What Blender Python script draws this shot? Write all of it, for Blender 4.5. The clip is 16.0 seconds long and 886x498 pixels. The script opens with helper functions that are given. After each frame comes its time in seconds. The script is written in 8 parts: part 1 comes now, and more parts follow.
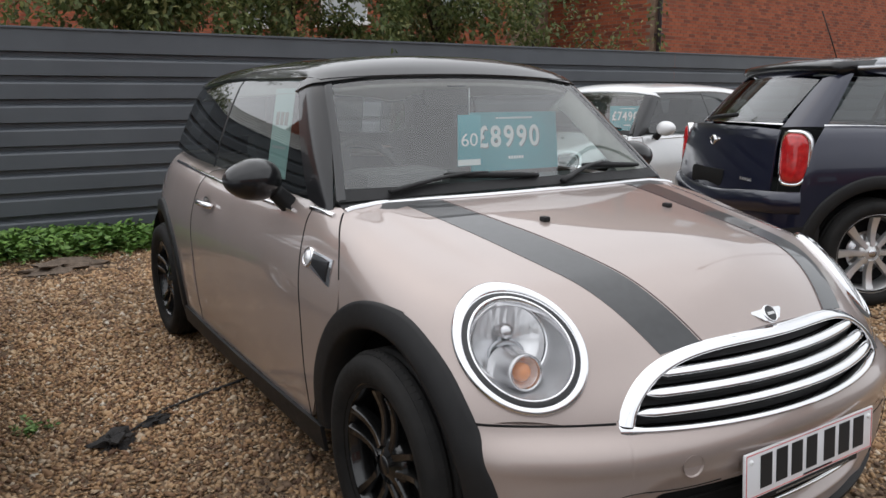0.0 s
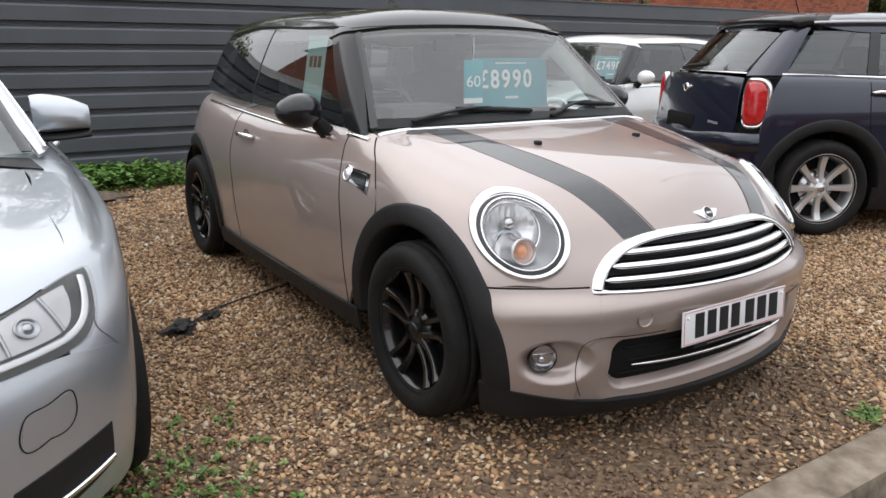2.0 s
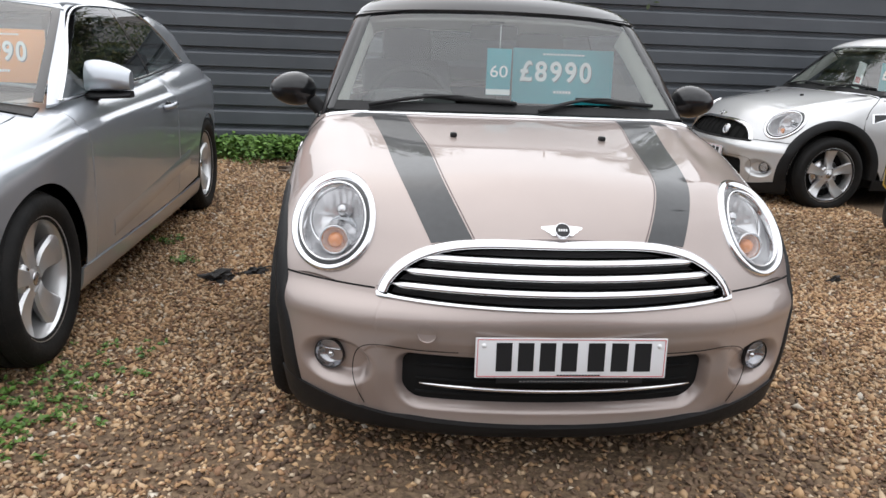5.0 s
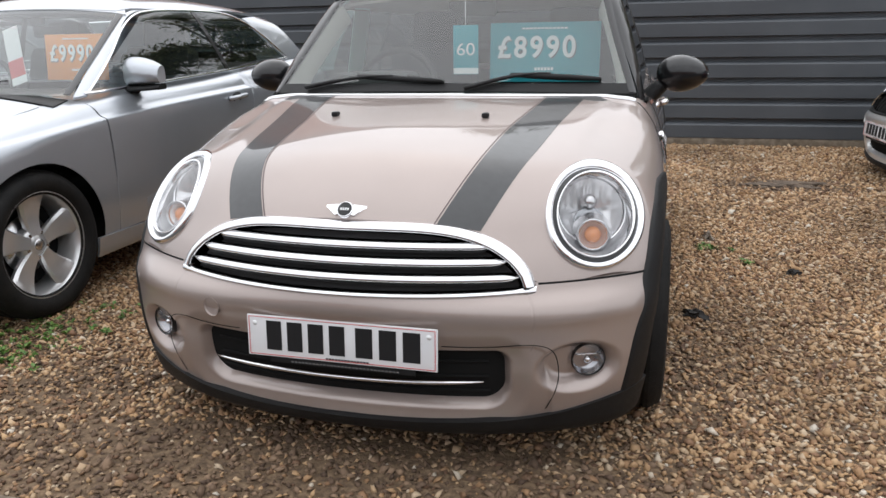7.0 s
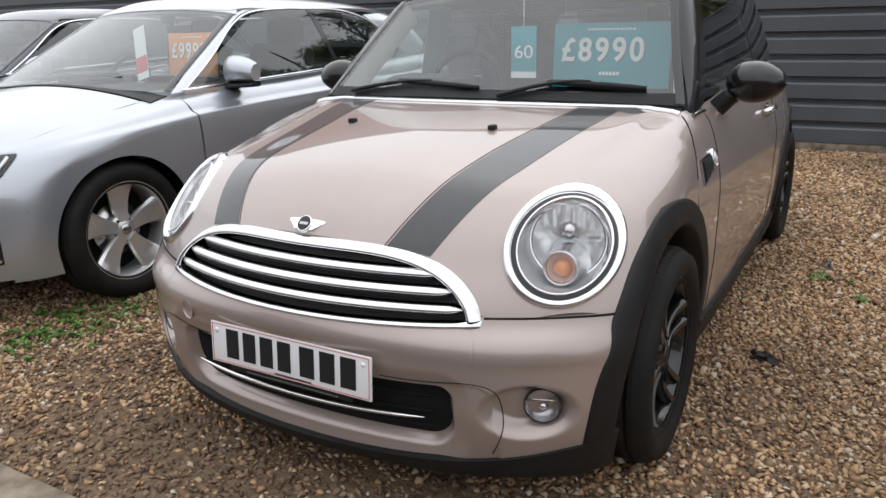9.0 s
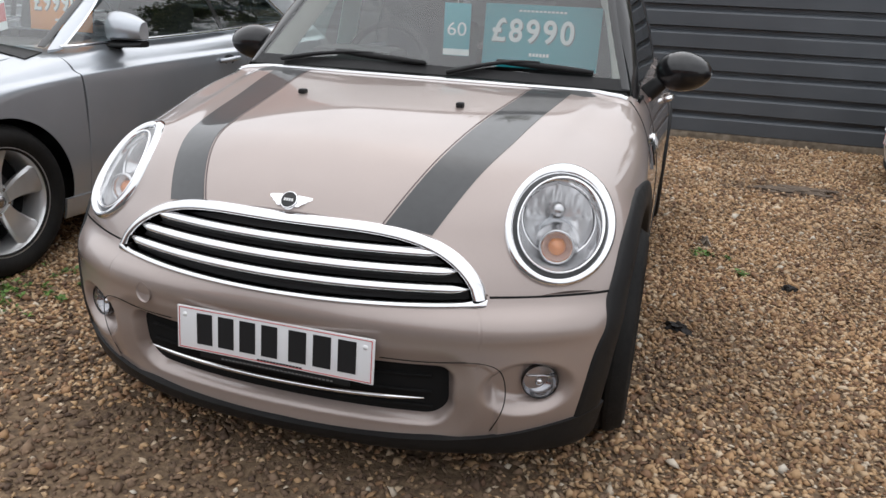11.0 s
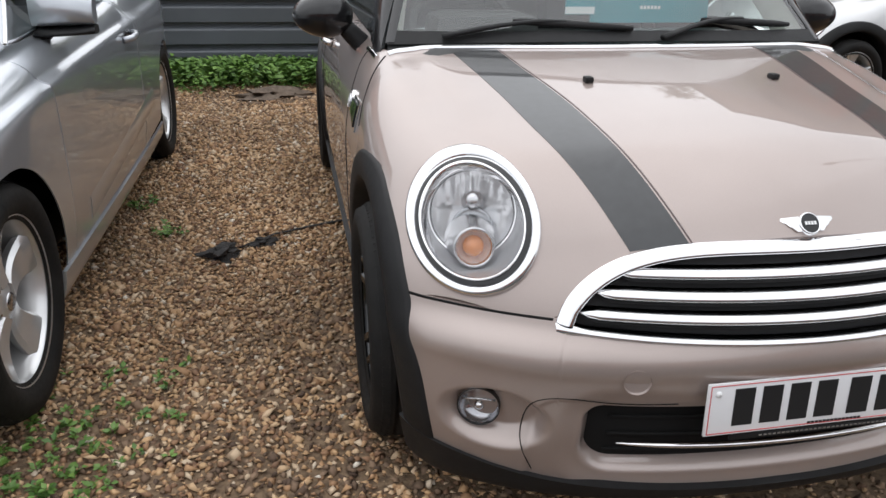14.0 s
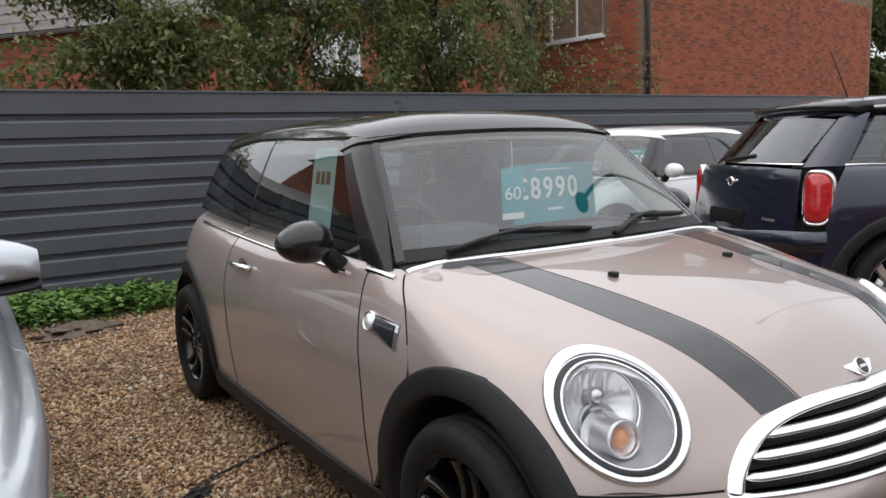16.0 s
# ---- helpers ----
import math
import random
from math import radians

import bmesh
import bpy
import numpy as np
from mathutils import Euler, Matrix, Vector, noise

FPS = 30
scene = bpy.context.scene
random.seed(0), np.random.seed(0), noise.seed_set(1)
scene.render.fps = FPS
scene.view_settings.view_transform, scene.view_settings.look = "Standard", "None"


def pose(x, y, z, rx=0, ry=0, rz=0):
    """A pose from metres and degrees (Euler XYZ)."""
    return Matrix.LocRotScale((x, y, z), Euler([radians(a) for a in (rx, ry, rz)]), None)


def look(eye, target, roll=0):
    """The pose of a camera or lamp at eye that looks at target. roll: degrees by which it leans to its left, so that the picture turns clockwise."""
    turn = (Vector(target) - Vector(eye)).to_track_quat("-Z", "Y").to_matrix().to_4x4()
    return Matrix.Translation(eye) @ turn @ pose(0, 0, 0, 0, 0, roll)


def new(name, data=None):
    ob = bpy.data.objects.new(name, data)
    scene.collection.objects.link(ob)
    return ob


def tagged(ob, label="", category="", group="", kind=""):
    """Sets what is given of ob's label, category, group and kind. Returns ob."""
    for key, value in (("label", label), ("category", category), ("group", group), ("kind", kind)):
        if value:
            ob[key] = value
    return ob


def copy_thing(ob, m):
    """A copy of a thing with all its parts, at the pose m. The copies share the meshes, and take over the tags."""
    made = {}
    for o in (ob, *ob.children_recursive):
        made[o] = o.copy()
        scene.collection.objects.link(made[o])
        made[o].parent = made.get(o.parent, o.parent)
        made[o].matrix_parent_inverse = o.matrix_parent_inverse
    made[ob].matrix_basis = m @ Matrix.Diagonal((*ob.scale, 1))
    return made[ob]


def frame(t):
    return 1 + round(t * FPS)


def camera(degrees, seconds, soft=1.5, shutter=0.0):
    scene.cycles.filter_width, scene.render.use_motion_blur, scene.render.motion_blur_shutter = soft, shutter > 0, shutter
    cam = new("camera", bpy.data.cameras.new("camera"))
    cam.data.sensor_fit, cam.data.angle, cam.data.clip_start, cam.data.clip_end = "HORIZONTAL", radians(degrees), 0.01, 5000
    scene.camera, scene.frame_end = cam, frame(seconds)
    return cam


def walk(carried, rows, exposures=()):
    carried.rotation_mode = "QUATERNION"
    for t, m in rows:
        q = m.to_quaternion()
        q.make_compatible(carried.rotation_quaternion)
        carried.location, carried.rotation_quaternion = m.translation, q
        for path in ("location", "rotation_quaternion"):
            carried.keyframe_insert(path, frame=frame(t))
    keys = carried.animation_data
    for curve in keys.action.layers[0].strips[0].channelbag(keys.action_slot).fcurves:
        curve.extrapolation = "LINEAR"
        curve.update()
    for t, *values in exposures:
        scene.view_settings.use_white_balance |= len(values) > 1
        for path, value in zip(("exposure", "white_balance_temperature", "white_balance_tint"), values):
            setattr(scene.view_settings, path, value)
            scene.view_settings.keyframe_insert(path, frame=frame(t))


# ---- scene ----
cam = camera(61.0, 16.0)
METRES, EYE, TILT, LEAN, TURN = 7.463, 1.2415, 0.0, 0.0, -32.1
ROWS = [
    (0.0, 0.0, 0.0, 0.0, -0.05, -11.35, 0.25),
    (0.5, 0.0018, -0.0366, 0.0003, 0.1, -13.85, 0.76),
    (1.0, -0.0133, -0.0645, -0.0023, -0.62, -13.81, 0.37),
    (1.5, -0.0191, -0.0775, -0.0013, -0.89, -14.59, -1.04),
    (2.0, -0.0145, -0.079, -0.0015, -1.16, -14.98, -0.33),
    (2.5, -0.001, -0.0784, -0.0021, -1.7, -14.9, 0.95),
    (3.0, 0.0329, -0.08, -0.002, 2.0, -14.66, -0.93),
    (3.5, 0.065, -0.0709, -0.0062, 7.79, -14.93, 0.36),
    (4.0, 0.1046, -0.0541, -0.0048, 14.42, -16.31, -1.88),
    (6.5, 0.3033, 0.049, -0.0106, 43.8, -14.47, 1.41),
    (7.0, 0.32, 0.0922, -0.011, 47.32, -16.21, 1.13),
    (7.5, 0.3323, 0.1265, -0.0126, 50.79, -17.17, 1.05),
    (8.0, 0.3468, 0.1609, -0.009, 60.21, -17.71, 1.61),
    (10.5, 0.3376, 0.1469, -0.0035, 55.95, -16.93, -1.59),
    (11.0, 0.3166, 0.1232, -0.0065, 49.6, -18.45, -2.66),
    (11.5, 0.2876, 0.1109, -0.0077, 46.08, -20.1, -3.27),
    (12.0, 0.2465, 0.0985, -0.0072, 43.52, -22.41, -2.77),
    (12.5, 0.2101, 0.0733, -0.0065, 39.12, -23.91, -2.87),
    (13.0, 0.1706, 0.0543, -0.0062, 34.62, -24.59, -2.6),
    (13.5, 0.1254, 0.048, -0.0046, 29.4, -25.13, -1.6),
    (14.0, 0.0836, 0.0338, -0.0032, 21.0, -22.5, -0.99),
    (14.5, 0.0494, 0.0278, -0.0006, 11.69, -19.26, -0.47),
    (15.0, 0.0139, 0.0356, 0.0022, 7.06, -13.73, 1.07),
    (15.5, -0.0131, 0.0289, 0.0048, 2.42, -10.48, 1.57),
    (16.0, -0.0289, 0.0082, 0.0052, -1.19, -7.99, 2.01),
]
POSES = [(t, pose(-1.651, -0.92, EYE, TILT, LEAN, TURN) @ pose(METRES * x, METRES * y, METRES * z, 90 + pitch, roll, yaw)) for t, x, y, z, yaw, pitch, roll in ROWS]
POSES += [
    (6.3, look((0.338, -1.855, 1.180), (-0.008, 0.054, 0.695), -1.4)),
    (8.2, look((1.229, -1.251, 1.196), (0.249, 0.381, 0.584), -1.8)),
    (10.3, look((1.121, -1.303, 1.195), (0.301, 0.442, 0.662), 1.1)),
]
POSES.sort(key=lambda row: row[0])
EXPOSURES = [(t, e, 6200, 10) for t, e in ((0.0, 0.43), (1.0, 0.58), (2.0, 0.70), (3.0, 0.77), (4.0, 0.76), (6.5, 0.62), (8.0, 0.55), (10.5, 0.50), (12.5, 0.46), (14.0, 0.56), (16.0, 0.54))]
walk(cam, POSES, EXPOSURES)

# ---- world and light: an overcast day ----
world = bpy.data.worlds.new("sky")
scene.world = world
world.use_nodes = True
wn = world.node_tree.nodes
sky = wn.new("ShaderNodeTexSky")
sky.sky_type = "NISHITA"
sky.sun_disc = False
sky.sun_elevation, sky.sun_rotation = radians(58), radians(-20)
sky.air_density, sky.dust_density, sky.ozone_density = 1.0, 3.0, 0.5
wn["Background"].inputs[1].default_value = 0.15
# an even cloud layer in front of the clear sky, brighter overhead than at the horizon
wco = wn.new("ShaderNodeTexCoord")
wsep = wn.new("ShaderNodeSeparateXYZ")
wcl = wn.new("ShaderNodeMapRange")
wcl.inputs[1].default_value, wcl.inputs[2].default_value, wcl.inputs[3].default_value, wcl.inputs[4].default_value = 0.0, 1.0, 4.2, 8.4
wnz = wn.new("ShaderNodeTexNoise")
wnz.inputs["Scale"].default_value, wnz.inputs["Detail"].default_value = 1.8, 5.0
wmr = wn.new("ShaderNodeMapRange")
wmr.inputs[1].default_value, wmr.inputs[2].default_value, wmr.inputs[3].default_value, wmr.inputs[4].default_value = 0.3, 0.7, 0.82, 1.18
wmul = wn.new("ShaderNodeMath")
wmul.operation = "MULTIPLY"
wcol = wn.new("ShaderNodeVectorMath")
wcol.operation = "SCALE"
wcol.inputs[0].default_value = (1.0, 0.99, 0.98)
wmix = wn.new("ShaderNodeMix")
wmix.data_type = "RGBA"
wmix.inputs["Factor"].default_value = 0.93
wl = world.node_tree.links
wl.new(wco.outputs["Generated"], wsep.inputs[0])
wl.new(wsep.outputs[2], wcl.inputs[0])
wl.new(wco.outputs["Generated"], wnz.inputs["Vector"])
wl.new(wnz.outputs["Fac"], wmr.inputs[0])
wl.new(wcl.outputs[0], wmul.inputs[0])
wl.new(wmr.outputs[0], wmul.inputs[1])
wl.new(wmul.outputs[0], wcol.inputs["Scale"])
wl.new(sky.outputs[0], wmix.inputs["A"])
wl.new(wcol.outputs[0], wmix.inputs["B"])
wl.new(wmix.outputs["Result"], wn["Background"].inputs[0])
sun = new("sun", bpy.data.lights.new("sun", "SUN"))
sun.data.energy, sun.data.angle, sun.data.color = 0.5, radians(130), (1.0, 0.97, 0.93)
sun.matrix_world = look((-4, 11, 18), (0, 0, 0))


# ---- materials ----
def material(name, base, rough=0.5, metal=0.0, coat=0.0, spec=0.5):
    m = bpy.data.materials.new(name)
    m.use_nodes = True
    b = m.node_tree.nodes["Principled BSDF"]
    b.inputs["Base Color"].default_value = (*base, 1)
    b.inputs["Roughness"].default_value = rough
    b.inputs["Metallic"].default_value = metal
    b.inputs["Coat Weight"].default_value = coat
    b.inputs["Coat Roughness"].default_value = 0.03
    b.inputs["Specular IOR Level"].default_value = spec
    return m


def node(m, kind, **values):
    n = m.node_tree.nodes.new(kind)
    for key, value in values.items():
        n.inputs[key.replace("_", " ")].default_value = value
    return n


def link(m, a, out, b, into):
    m.node_tree.links.new(a.outputs[out], b.inputs[into])


def varied(m, colours, scale, detail=6.0, where="Object", bump=0.0, bump_scale=0.0, rough=None):
    """Noise between colours at one scale, and fine relief at another."""
    b = m.node_tree.nodes["Principled BSDF"]
    co = node(m, "ShaderNodeTexCoord")
    n = node(m, "ShaderNodeTexNoise", Scale=scale, Detail=detail)
    link(m, co, where, n, "Vector")
    r = node(m, "ShaderNodeValToRGB")
    el = r.color_ramp.elements
    while len(el) < len(colours):
        el.new(0.5)
    for i, c in enumerate(colours):
        el[i].position = 0.3 + 0.4 * i / max(1, len(colours) - 1)
        el[i].color = (*c, 1)
    link(m, n, "Fac", r, "Fac")
    link(m, r, "Color", b, "Base Color")
    if rough:
        mr = node(m, "ShaderNodeMapRange")
        mr.inputs[3].default_value, mr.inputs[4].default_value = rough
        n3 = node(m, "ShaderNodeTexNoise", Scale=scale * 5, Detail=4.0)
        link(m, co, where, n3, "Vector")
        link(m, n3, "Fac", mr, 0)
        link(m, mr, 0, b, "Roughness")
    if bump:
        n2 = node(m, "ShaderNodeTexNoise", Scale=bump_scale, Detail=5.0)
        link(m, co, where, n2, "Vector")
        bp = node(m, "ShaderNodeBump", Strength=bump, Distance=0.01)
        link(m, n2, "Fac", bp, "Height")
        link(m, bp, "Normal", b, "Normal")
    return m


def car_paint(name, base, metal=0.55, rough=0.36, flake=0.05, coat_ior=1.6):
    m = material(name, base, rough, metal, 1.0, 0.5 if metal else 0.15)
    m.node_tree.nodes["Principled BSDF"].inputs["Coat IOR"].default_value = coat_ior
    b = m.node_tree.nodes["Principled BSDF"]
    co = node(m, "ShaderNodeTexCoord")
    n = node(m, "ShaderNodeTexNoise", Scale=900.0, Detail=2.0)
    link(m, co, "Object", n, "Vector")
    big = node(m, "ShaderNodeTexNoise", Scale=3.0, Detail=5.0)
    link(m, co, "Object", big, "Vector")
    add = node(m, "ShaderNodeMath")
    link(m, n, "Fac", add, 0)
    link(m, big, "Fac", add, 1)
    mr = node(m, "ShaderNodeMapRange")
    mr.inputs[1].default_value, mr.inputs[2].default_value = 0.6, 1.4
    mr.inputs[3].default_value, mr.inputs[4].default_value = 1 - flake * 2, 1 + flake * 2
    link(m, add, 0, mr, 0)
    mix = node(m, "ShaderNodeVectorMath")
    mix.operation = "SCALE"
    mix.inputs[0].default_value = base
    link(m, mr, 0, mix, "Scale")
    link(m, mix, "Vector", b, "Base Color")
    dirt = node(m, "ShaderNodeMapRange")
    dirt.inputs[1].default_value, dirt.inputs[2].default_value = 0.35, 0.75
    dirt.inputs[3].default_value, dirt.inputs[4].default_value = 0.008, 0.04
    link(m, big, "Fac", dirt, 0)
    link(m, dirt, 0, b, "Coat Roughness")
    return m


def glass(name, tint, ior=1.5):
    """A thin pane: clear but for its tint, with the gloss of glass."""
    m = bpy.data.materials.new(name)
    m.use_nodes = True
    m.node_tree.nodes.remove(m.node_tree.nodes["Principled BSDF"])
    out = m.node_tree.nodes["Material Output"]
    tr = node(m, "ShaderNodeBsdfTransparent", Color=(*tint, 1))
    gl = node(m, "ShaderNodeBsdfGlossy", Roughness=0.01)
    # gloss that rises towards the edge, alike from both sides
    lw = node(m, "ShaderNodeLayerWeight", Blend=0.5)
    pw = node(m, "ShaderNodeMath")
    pw.operation = "POWER"
    pw.inputs[1].default_value = 4.0
    link(m, lw, "Facing", pw, 0)
    fr = node(m, "ShaderNodeMapRange")
    fr.inputs[3].default_value, fr.inputs[4].default_value = ((ior - 1) / (ior + 1)) ** 2, 1.0
    link(m, pw, 0, fr, 0)
    mx = node(m, "ShaderNodeMixShader")
    link(m, fr, 0, mx, 0)
    link(m, tr, 0, mx, 1)
    link(m, gl, 0, mx, 2)
    link(m, mx, 0, out, 0)
    return m


PAINT = car_paint("velvet silver paint", (0.375, 0.308, 0.280), 0.42, 0.42)
SILVER = car_paint("silver paint", (0.45, 0.475, 0.51), 0.68, 0.32)
WHITE_SILVER = car_paint("pale silver paint", (0.62, 0.62, 0.62), 0.4, 0.35)
WHITE_PAINT = car_paint("white paint", (0.8, 0.8, 0.8), 0.0, 0.3, 0.01)
BLUE = car_paint("midnight blue paint", (0.006, 0.008, 0.025), 0.3, 0.3, 0.05, 1.45)
GLOSS_BLACK = car_paint("gloss black paint", (0.008, 0.008, 0.009), 0.0, 0.3, 0.01, 1.45)
GREY_GLOSS = car_paint("dark grey pillar paint", (0.010, 0.010, 0.011), 0.0, 0.35, 0.02, 1.3)
STRIPE = varied(material("dark grey stripe vinyl", (0.015, 0.015, 0.017), 0.45, 0.0, 0.8), [(0.011, 0.012, 0.013), (0.018, 0.019, 0.021)], 40.0, 4.0)
STRIPE_EDGE = material("stripe pinline vinyl", (0.09, 0.06, 0.06), 0.35)
PLASTIC = varied(material("black plastic", (0.012, 0.012, 0.013), 0.5, spec=0.3), [(0.008, 0.008, 0.0085), (0.014, 0.014, 0.0145)], 9.0, 6.0, "Object", 0.10, 900.0, (0.45, 0.62))
RUBBER = varied(material("tyre rubber", (0.012, 0.012, 0.012), 0.75, spec=0.25), [(0.007, 0.007, 0.007), (0.014, 0.013, 0.012)], 14.0, 7.0, "Object", 0.15, 300.0, (0.6, 0.85))
CHROME = material("chrome", (0.82, 0.82, 0.83), 0.05, 1.0)
SATIN = material("satin aluminium", (0.62, 0.62, 0.63), 0.25, 1.0)
ALLOY = varied(material("silver alloy", (0.6, 0.6, 0.6), 0.3, 0.7, 0.4), [(0.60, 0.60, 0.60), (0.74, 0.74, 0.74)], 6.0)
BLACK_ALLOY = material("gloss black alloy", (0.006, 0.006, 0.006), 0.22, 0.0, 0.6, 0.4)
DARK = material("dark void", (0.014, 0.014, 0.014), 0.9, spec=0.1)
GRILLE_BACK = material("dark grey grille backing", (0.035, 0.034, 0.035), 0.7, spec=0.3)
CABIN = varied(material("dark cabin plastic", (0.02, 0.02, 0.02), 0.6), [(0.032, 0.032, 0.033), (0.048, 0.047, 0.046)], 5.0, 3.0)
FABRIC = varied(material("black seat cloth", (0.02, 0.02, 0.022), 0.9), [(0.030, 0.030, 0.031), (0.045, 0.045, 0.047)], 14.0, 4.0)
PALE_TRIM = varied(material("pale grey cabin lining", (0.45, 0.43, 0.39), 0.85), [(0.42, 0.40, 0.36), (0.48, 0.46, 0.42)], 30.0)
SCREEN = glass("windscreen glass", (0.86, 0.92, 0.90), 1.95)
SIDE_GLASS = glass("side window glass", (0.50, 0.56, 0.55), 2.0)
TINTED = glass("tinted window glass", (0.28, 0.31, 0.31), 1.9)
LENS = glass("lamp lens", (0.93, 0.93, 0.93), 1.45)
MIRROR = material("mirror", (0.9, 0.9, 0.9), 0.01, 1.0)
REFLECTOR = varied(material("lamp reflector", (0.9, 0.9, 0.91), 0.14, 0.55), [(0.82, 0.82, 0.83), (0.92, 0.92, 0.93)], 12.0)
PALE_BEZEL = varied(material("pale satin lamp wall", (0.5, 0.5, 0.51), 0.24, 0.55), [(0.42, 0.42, 0.43), (0.54, 0.54, 0.55)], 8.0)
FOG_BOWL = material("fog lamp bowl", (0.42, 0.42, 0.44), 0.15, 0.95)
SMOKED = material("smoked lamp bowl", (0.40, 0.41, 0.43), 0.20, 0.9)
AMBER = material("amber bulb glass", (0.90, 0.36, 0.14), 0.2, 0.0, 1.0)
RED_LENS = varied(material("red lamp lens", (0.45, 0.008, 0.012), 0.12, 0.0, 1.0), [(0.35, 0.004, 0.008), (0.6, 0.02, 0.02)], 30.0)
CARD_SHADE = material("grey print", (0.12, 0.13, 0.14), 0.5)
WHITE = material("white print", (0.8, 0.8, 0.8), 0.5)
PLATE = material("number plate", (0.78, 0.78, 0.79), 0.25, 0.0, 0.3)
PLATE_YELLOW = material("yellow number plate", (0.75, 0.5, 0.03), 0.3, 0.0, 0.3)
PLATE_RED = material("red print", (0.55, 0.06, 0.06), 0.4)
PRINT_BLACK = material("black print", (0.012, 0.012, 0.013), 0.4)
TEAL = material("teal card", (0.02, 0.30, 0.36), 0.5)
ORANGE = material("orange card", (0.75, 0.28, 0.06), 0.5)


# ---- mesh helpers ----
def obj(name, verts, faces, mat, parent=None, label="", smooth=True, mats=None):
    me = bpy.data.meshes.new(name)
    me.from_pydata([tuple(map(float, v)) for v in verts], [], [tuple(map(int, f)) for f in faces])
    if smooth:
        me.shade_smooth()
    for m in mats or [mat]:
        me.materials.append(m)
    ob = new(name, me)
    ob.parent = parent
    if mat in (SCREEN, SIDE_GLASS):
        ob.visible_shadow = False
    if label:
        ob["label"] = label
    return ob


def part(name, bm, mat, parent=None, label="", smooth=True):
    bmesh.ops.recalc_face_normals(bm, faces=bm.faces)
    me = bpy.data.meshes.new(name)
    bm.to_mesh(me)
    bm.free()
    if smooth:
        me.shade_smooth()
        me.set_sharp_from_angle(angle=radians(40))
    me.materials.append(mat)
    ob = new(name, me)
    ob.parent = parent
    if label:
        ob["label"] = label
    return ob


def thing(name, m, label, category, group="", kind=""):
    ob = new(name)
    ob.empty_display_size = 0.1
    ob.matrix_world = m
    return tagged(ob, label, category, group, kind)


def box(bm, centre, size, bevel=0.0, m=None, segments=2):
    r = bmesh.ops.create_cube(bm, size=1.0)
    vs = r["verts"]
    bmesh.ops.scale(bm, vec=size, verts=vs)
    if bevel:
        es = list({e for v in vs for e in v.link_edges})
        b = bmesh.ops.bevel(bm, geom=es, offset=bevel, segments=segments, affect="EDGES", profile=0.6)
        vs = list({v for f in b["faces"] for v in f.verts} | {v for v in vs if v.is_valid})
    t = Matrix.Translation(centre) @ (m or Matrix())
    bmesh.ops.transform(bm, matrix=t, verts=vs)
    return vs


def tube_rings(rings, closed=False, cap=True):
    """Verts and faces of a skin over rings with equal counts."""
    n = len(rings[0])
    verts = [p for r in rings for p in r]
    faces = []
    count = len(rings)
    for i in range(count if closed else count - 1):
        j = (i + 1) % count
        for k in range(n):
            faces.append((i * n + k, i * n + (k + 1) % n, j * n + (k + 1) % n, j * n + k))
    if cap and not closed:
        faces.append(tuple(range(n))[::-1])
        faces.append(tuple((count - 1) * n + k for k in range(n)))
    return verts, faces


def lathe(profile, n=48, axis="x"):
    """Verts and faces of a profile of (radius, along) turned about an axis."""
    verts, faces = [], []
    for r, a in profile:
        for k in range(n):
            t = 2 * math.pi * k / n
            c, s = r * math.cos(t), r * math.sin(t)
            verts.append((a, c, s) if axis == "x" else (c, a, s) if axis == "y" else (c, s, a))
    for i in range(len(profile) - 1):
        for k in range(n):
            faces.append((i * n + k, i * n + (k + 1) % n, (i + 1) * n + (k + 1) % n, (i + 1) * n + k))
    return verts, faces


def sweep(points, radius, n=8, flat=1.0, up=(0, 0, 1)):
    """A rod along points; flat squeezes its section along up."""
    pts = [Vector(p) for p in points]
    rings = []
    for i, p in enumerate(pts):
        d = (pts[min(i + 1, len(pts) - 1)] - pts[max(i - 1, 0)]).normalized()
        a = d.cross(Vector(up))
        a = a.normalized() if a.length > 1e-6 else Vector((1, 0, 0))
        b = a.cross(d).normalized()
        r = radius(i / (len(pts) - 1)) if callable(radius) else radius
        rings.append([p + a * r * math.cos(2 * math.pi * k / n) + b * r * flat * math.sin(2 * math.pi * k / n) for k in range(n)])
    return tube_rings(rings)


def bars(parent, centre, right, up, width, height, count, mat, name="lettering"):
    """A row of plain bars in place of writing, as one mesh."""
    c, r, u = Vector(centre), Vector(right).normalized(), Vector(up).normalized()
    n = r.cross(u)
    verts, faces = [], []
    step = width / count
    for i in range(count):
        o = c + r * (-width / 2 + step * (i + 0.5))
        k = len(verts)
        for dn in (0.0, 0.0012):
            for a, b in ((-1, -1), (1, -1), (1, 1), (-1, 1)):
                verts.append(o + r * a * step * 0.36 + u * b * height / 2 + n * dn)
        faces += [(k + 4, k + 5, k + 6, k + 7), (k, k + 1, k + 5, k + 4), (k + 1, k + 2, k + 6, k + 5), (k + 2, k + 3, k + 7, k + 6), (k + 3, k, k + 4, k + 7)]
    return obj(name, verts, faces, mat, parent, smooth=False)


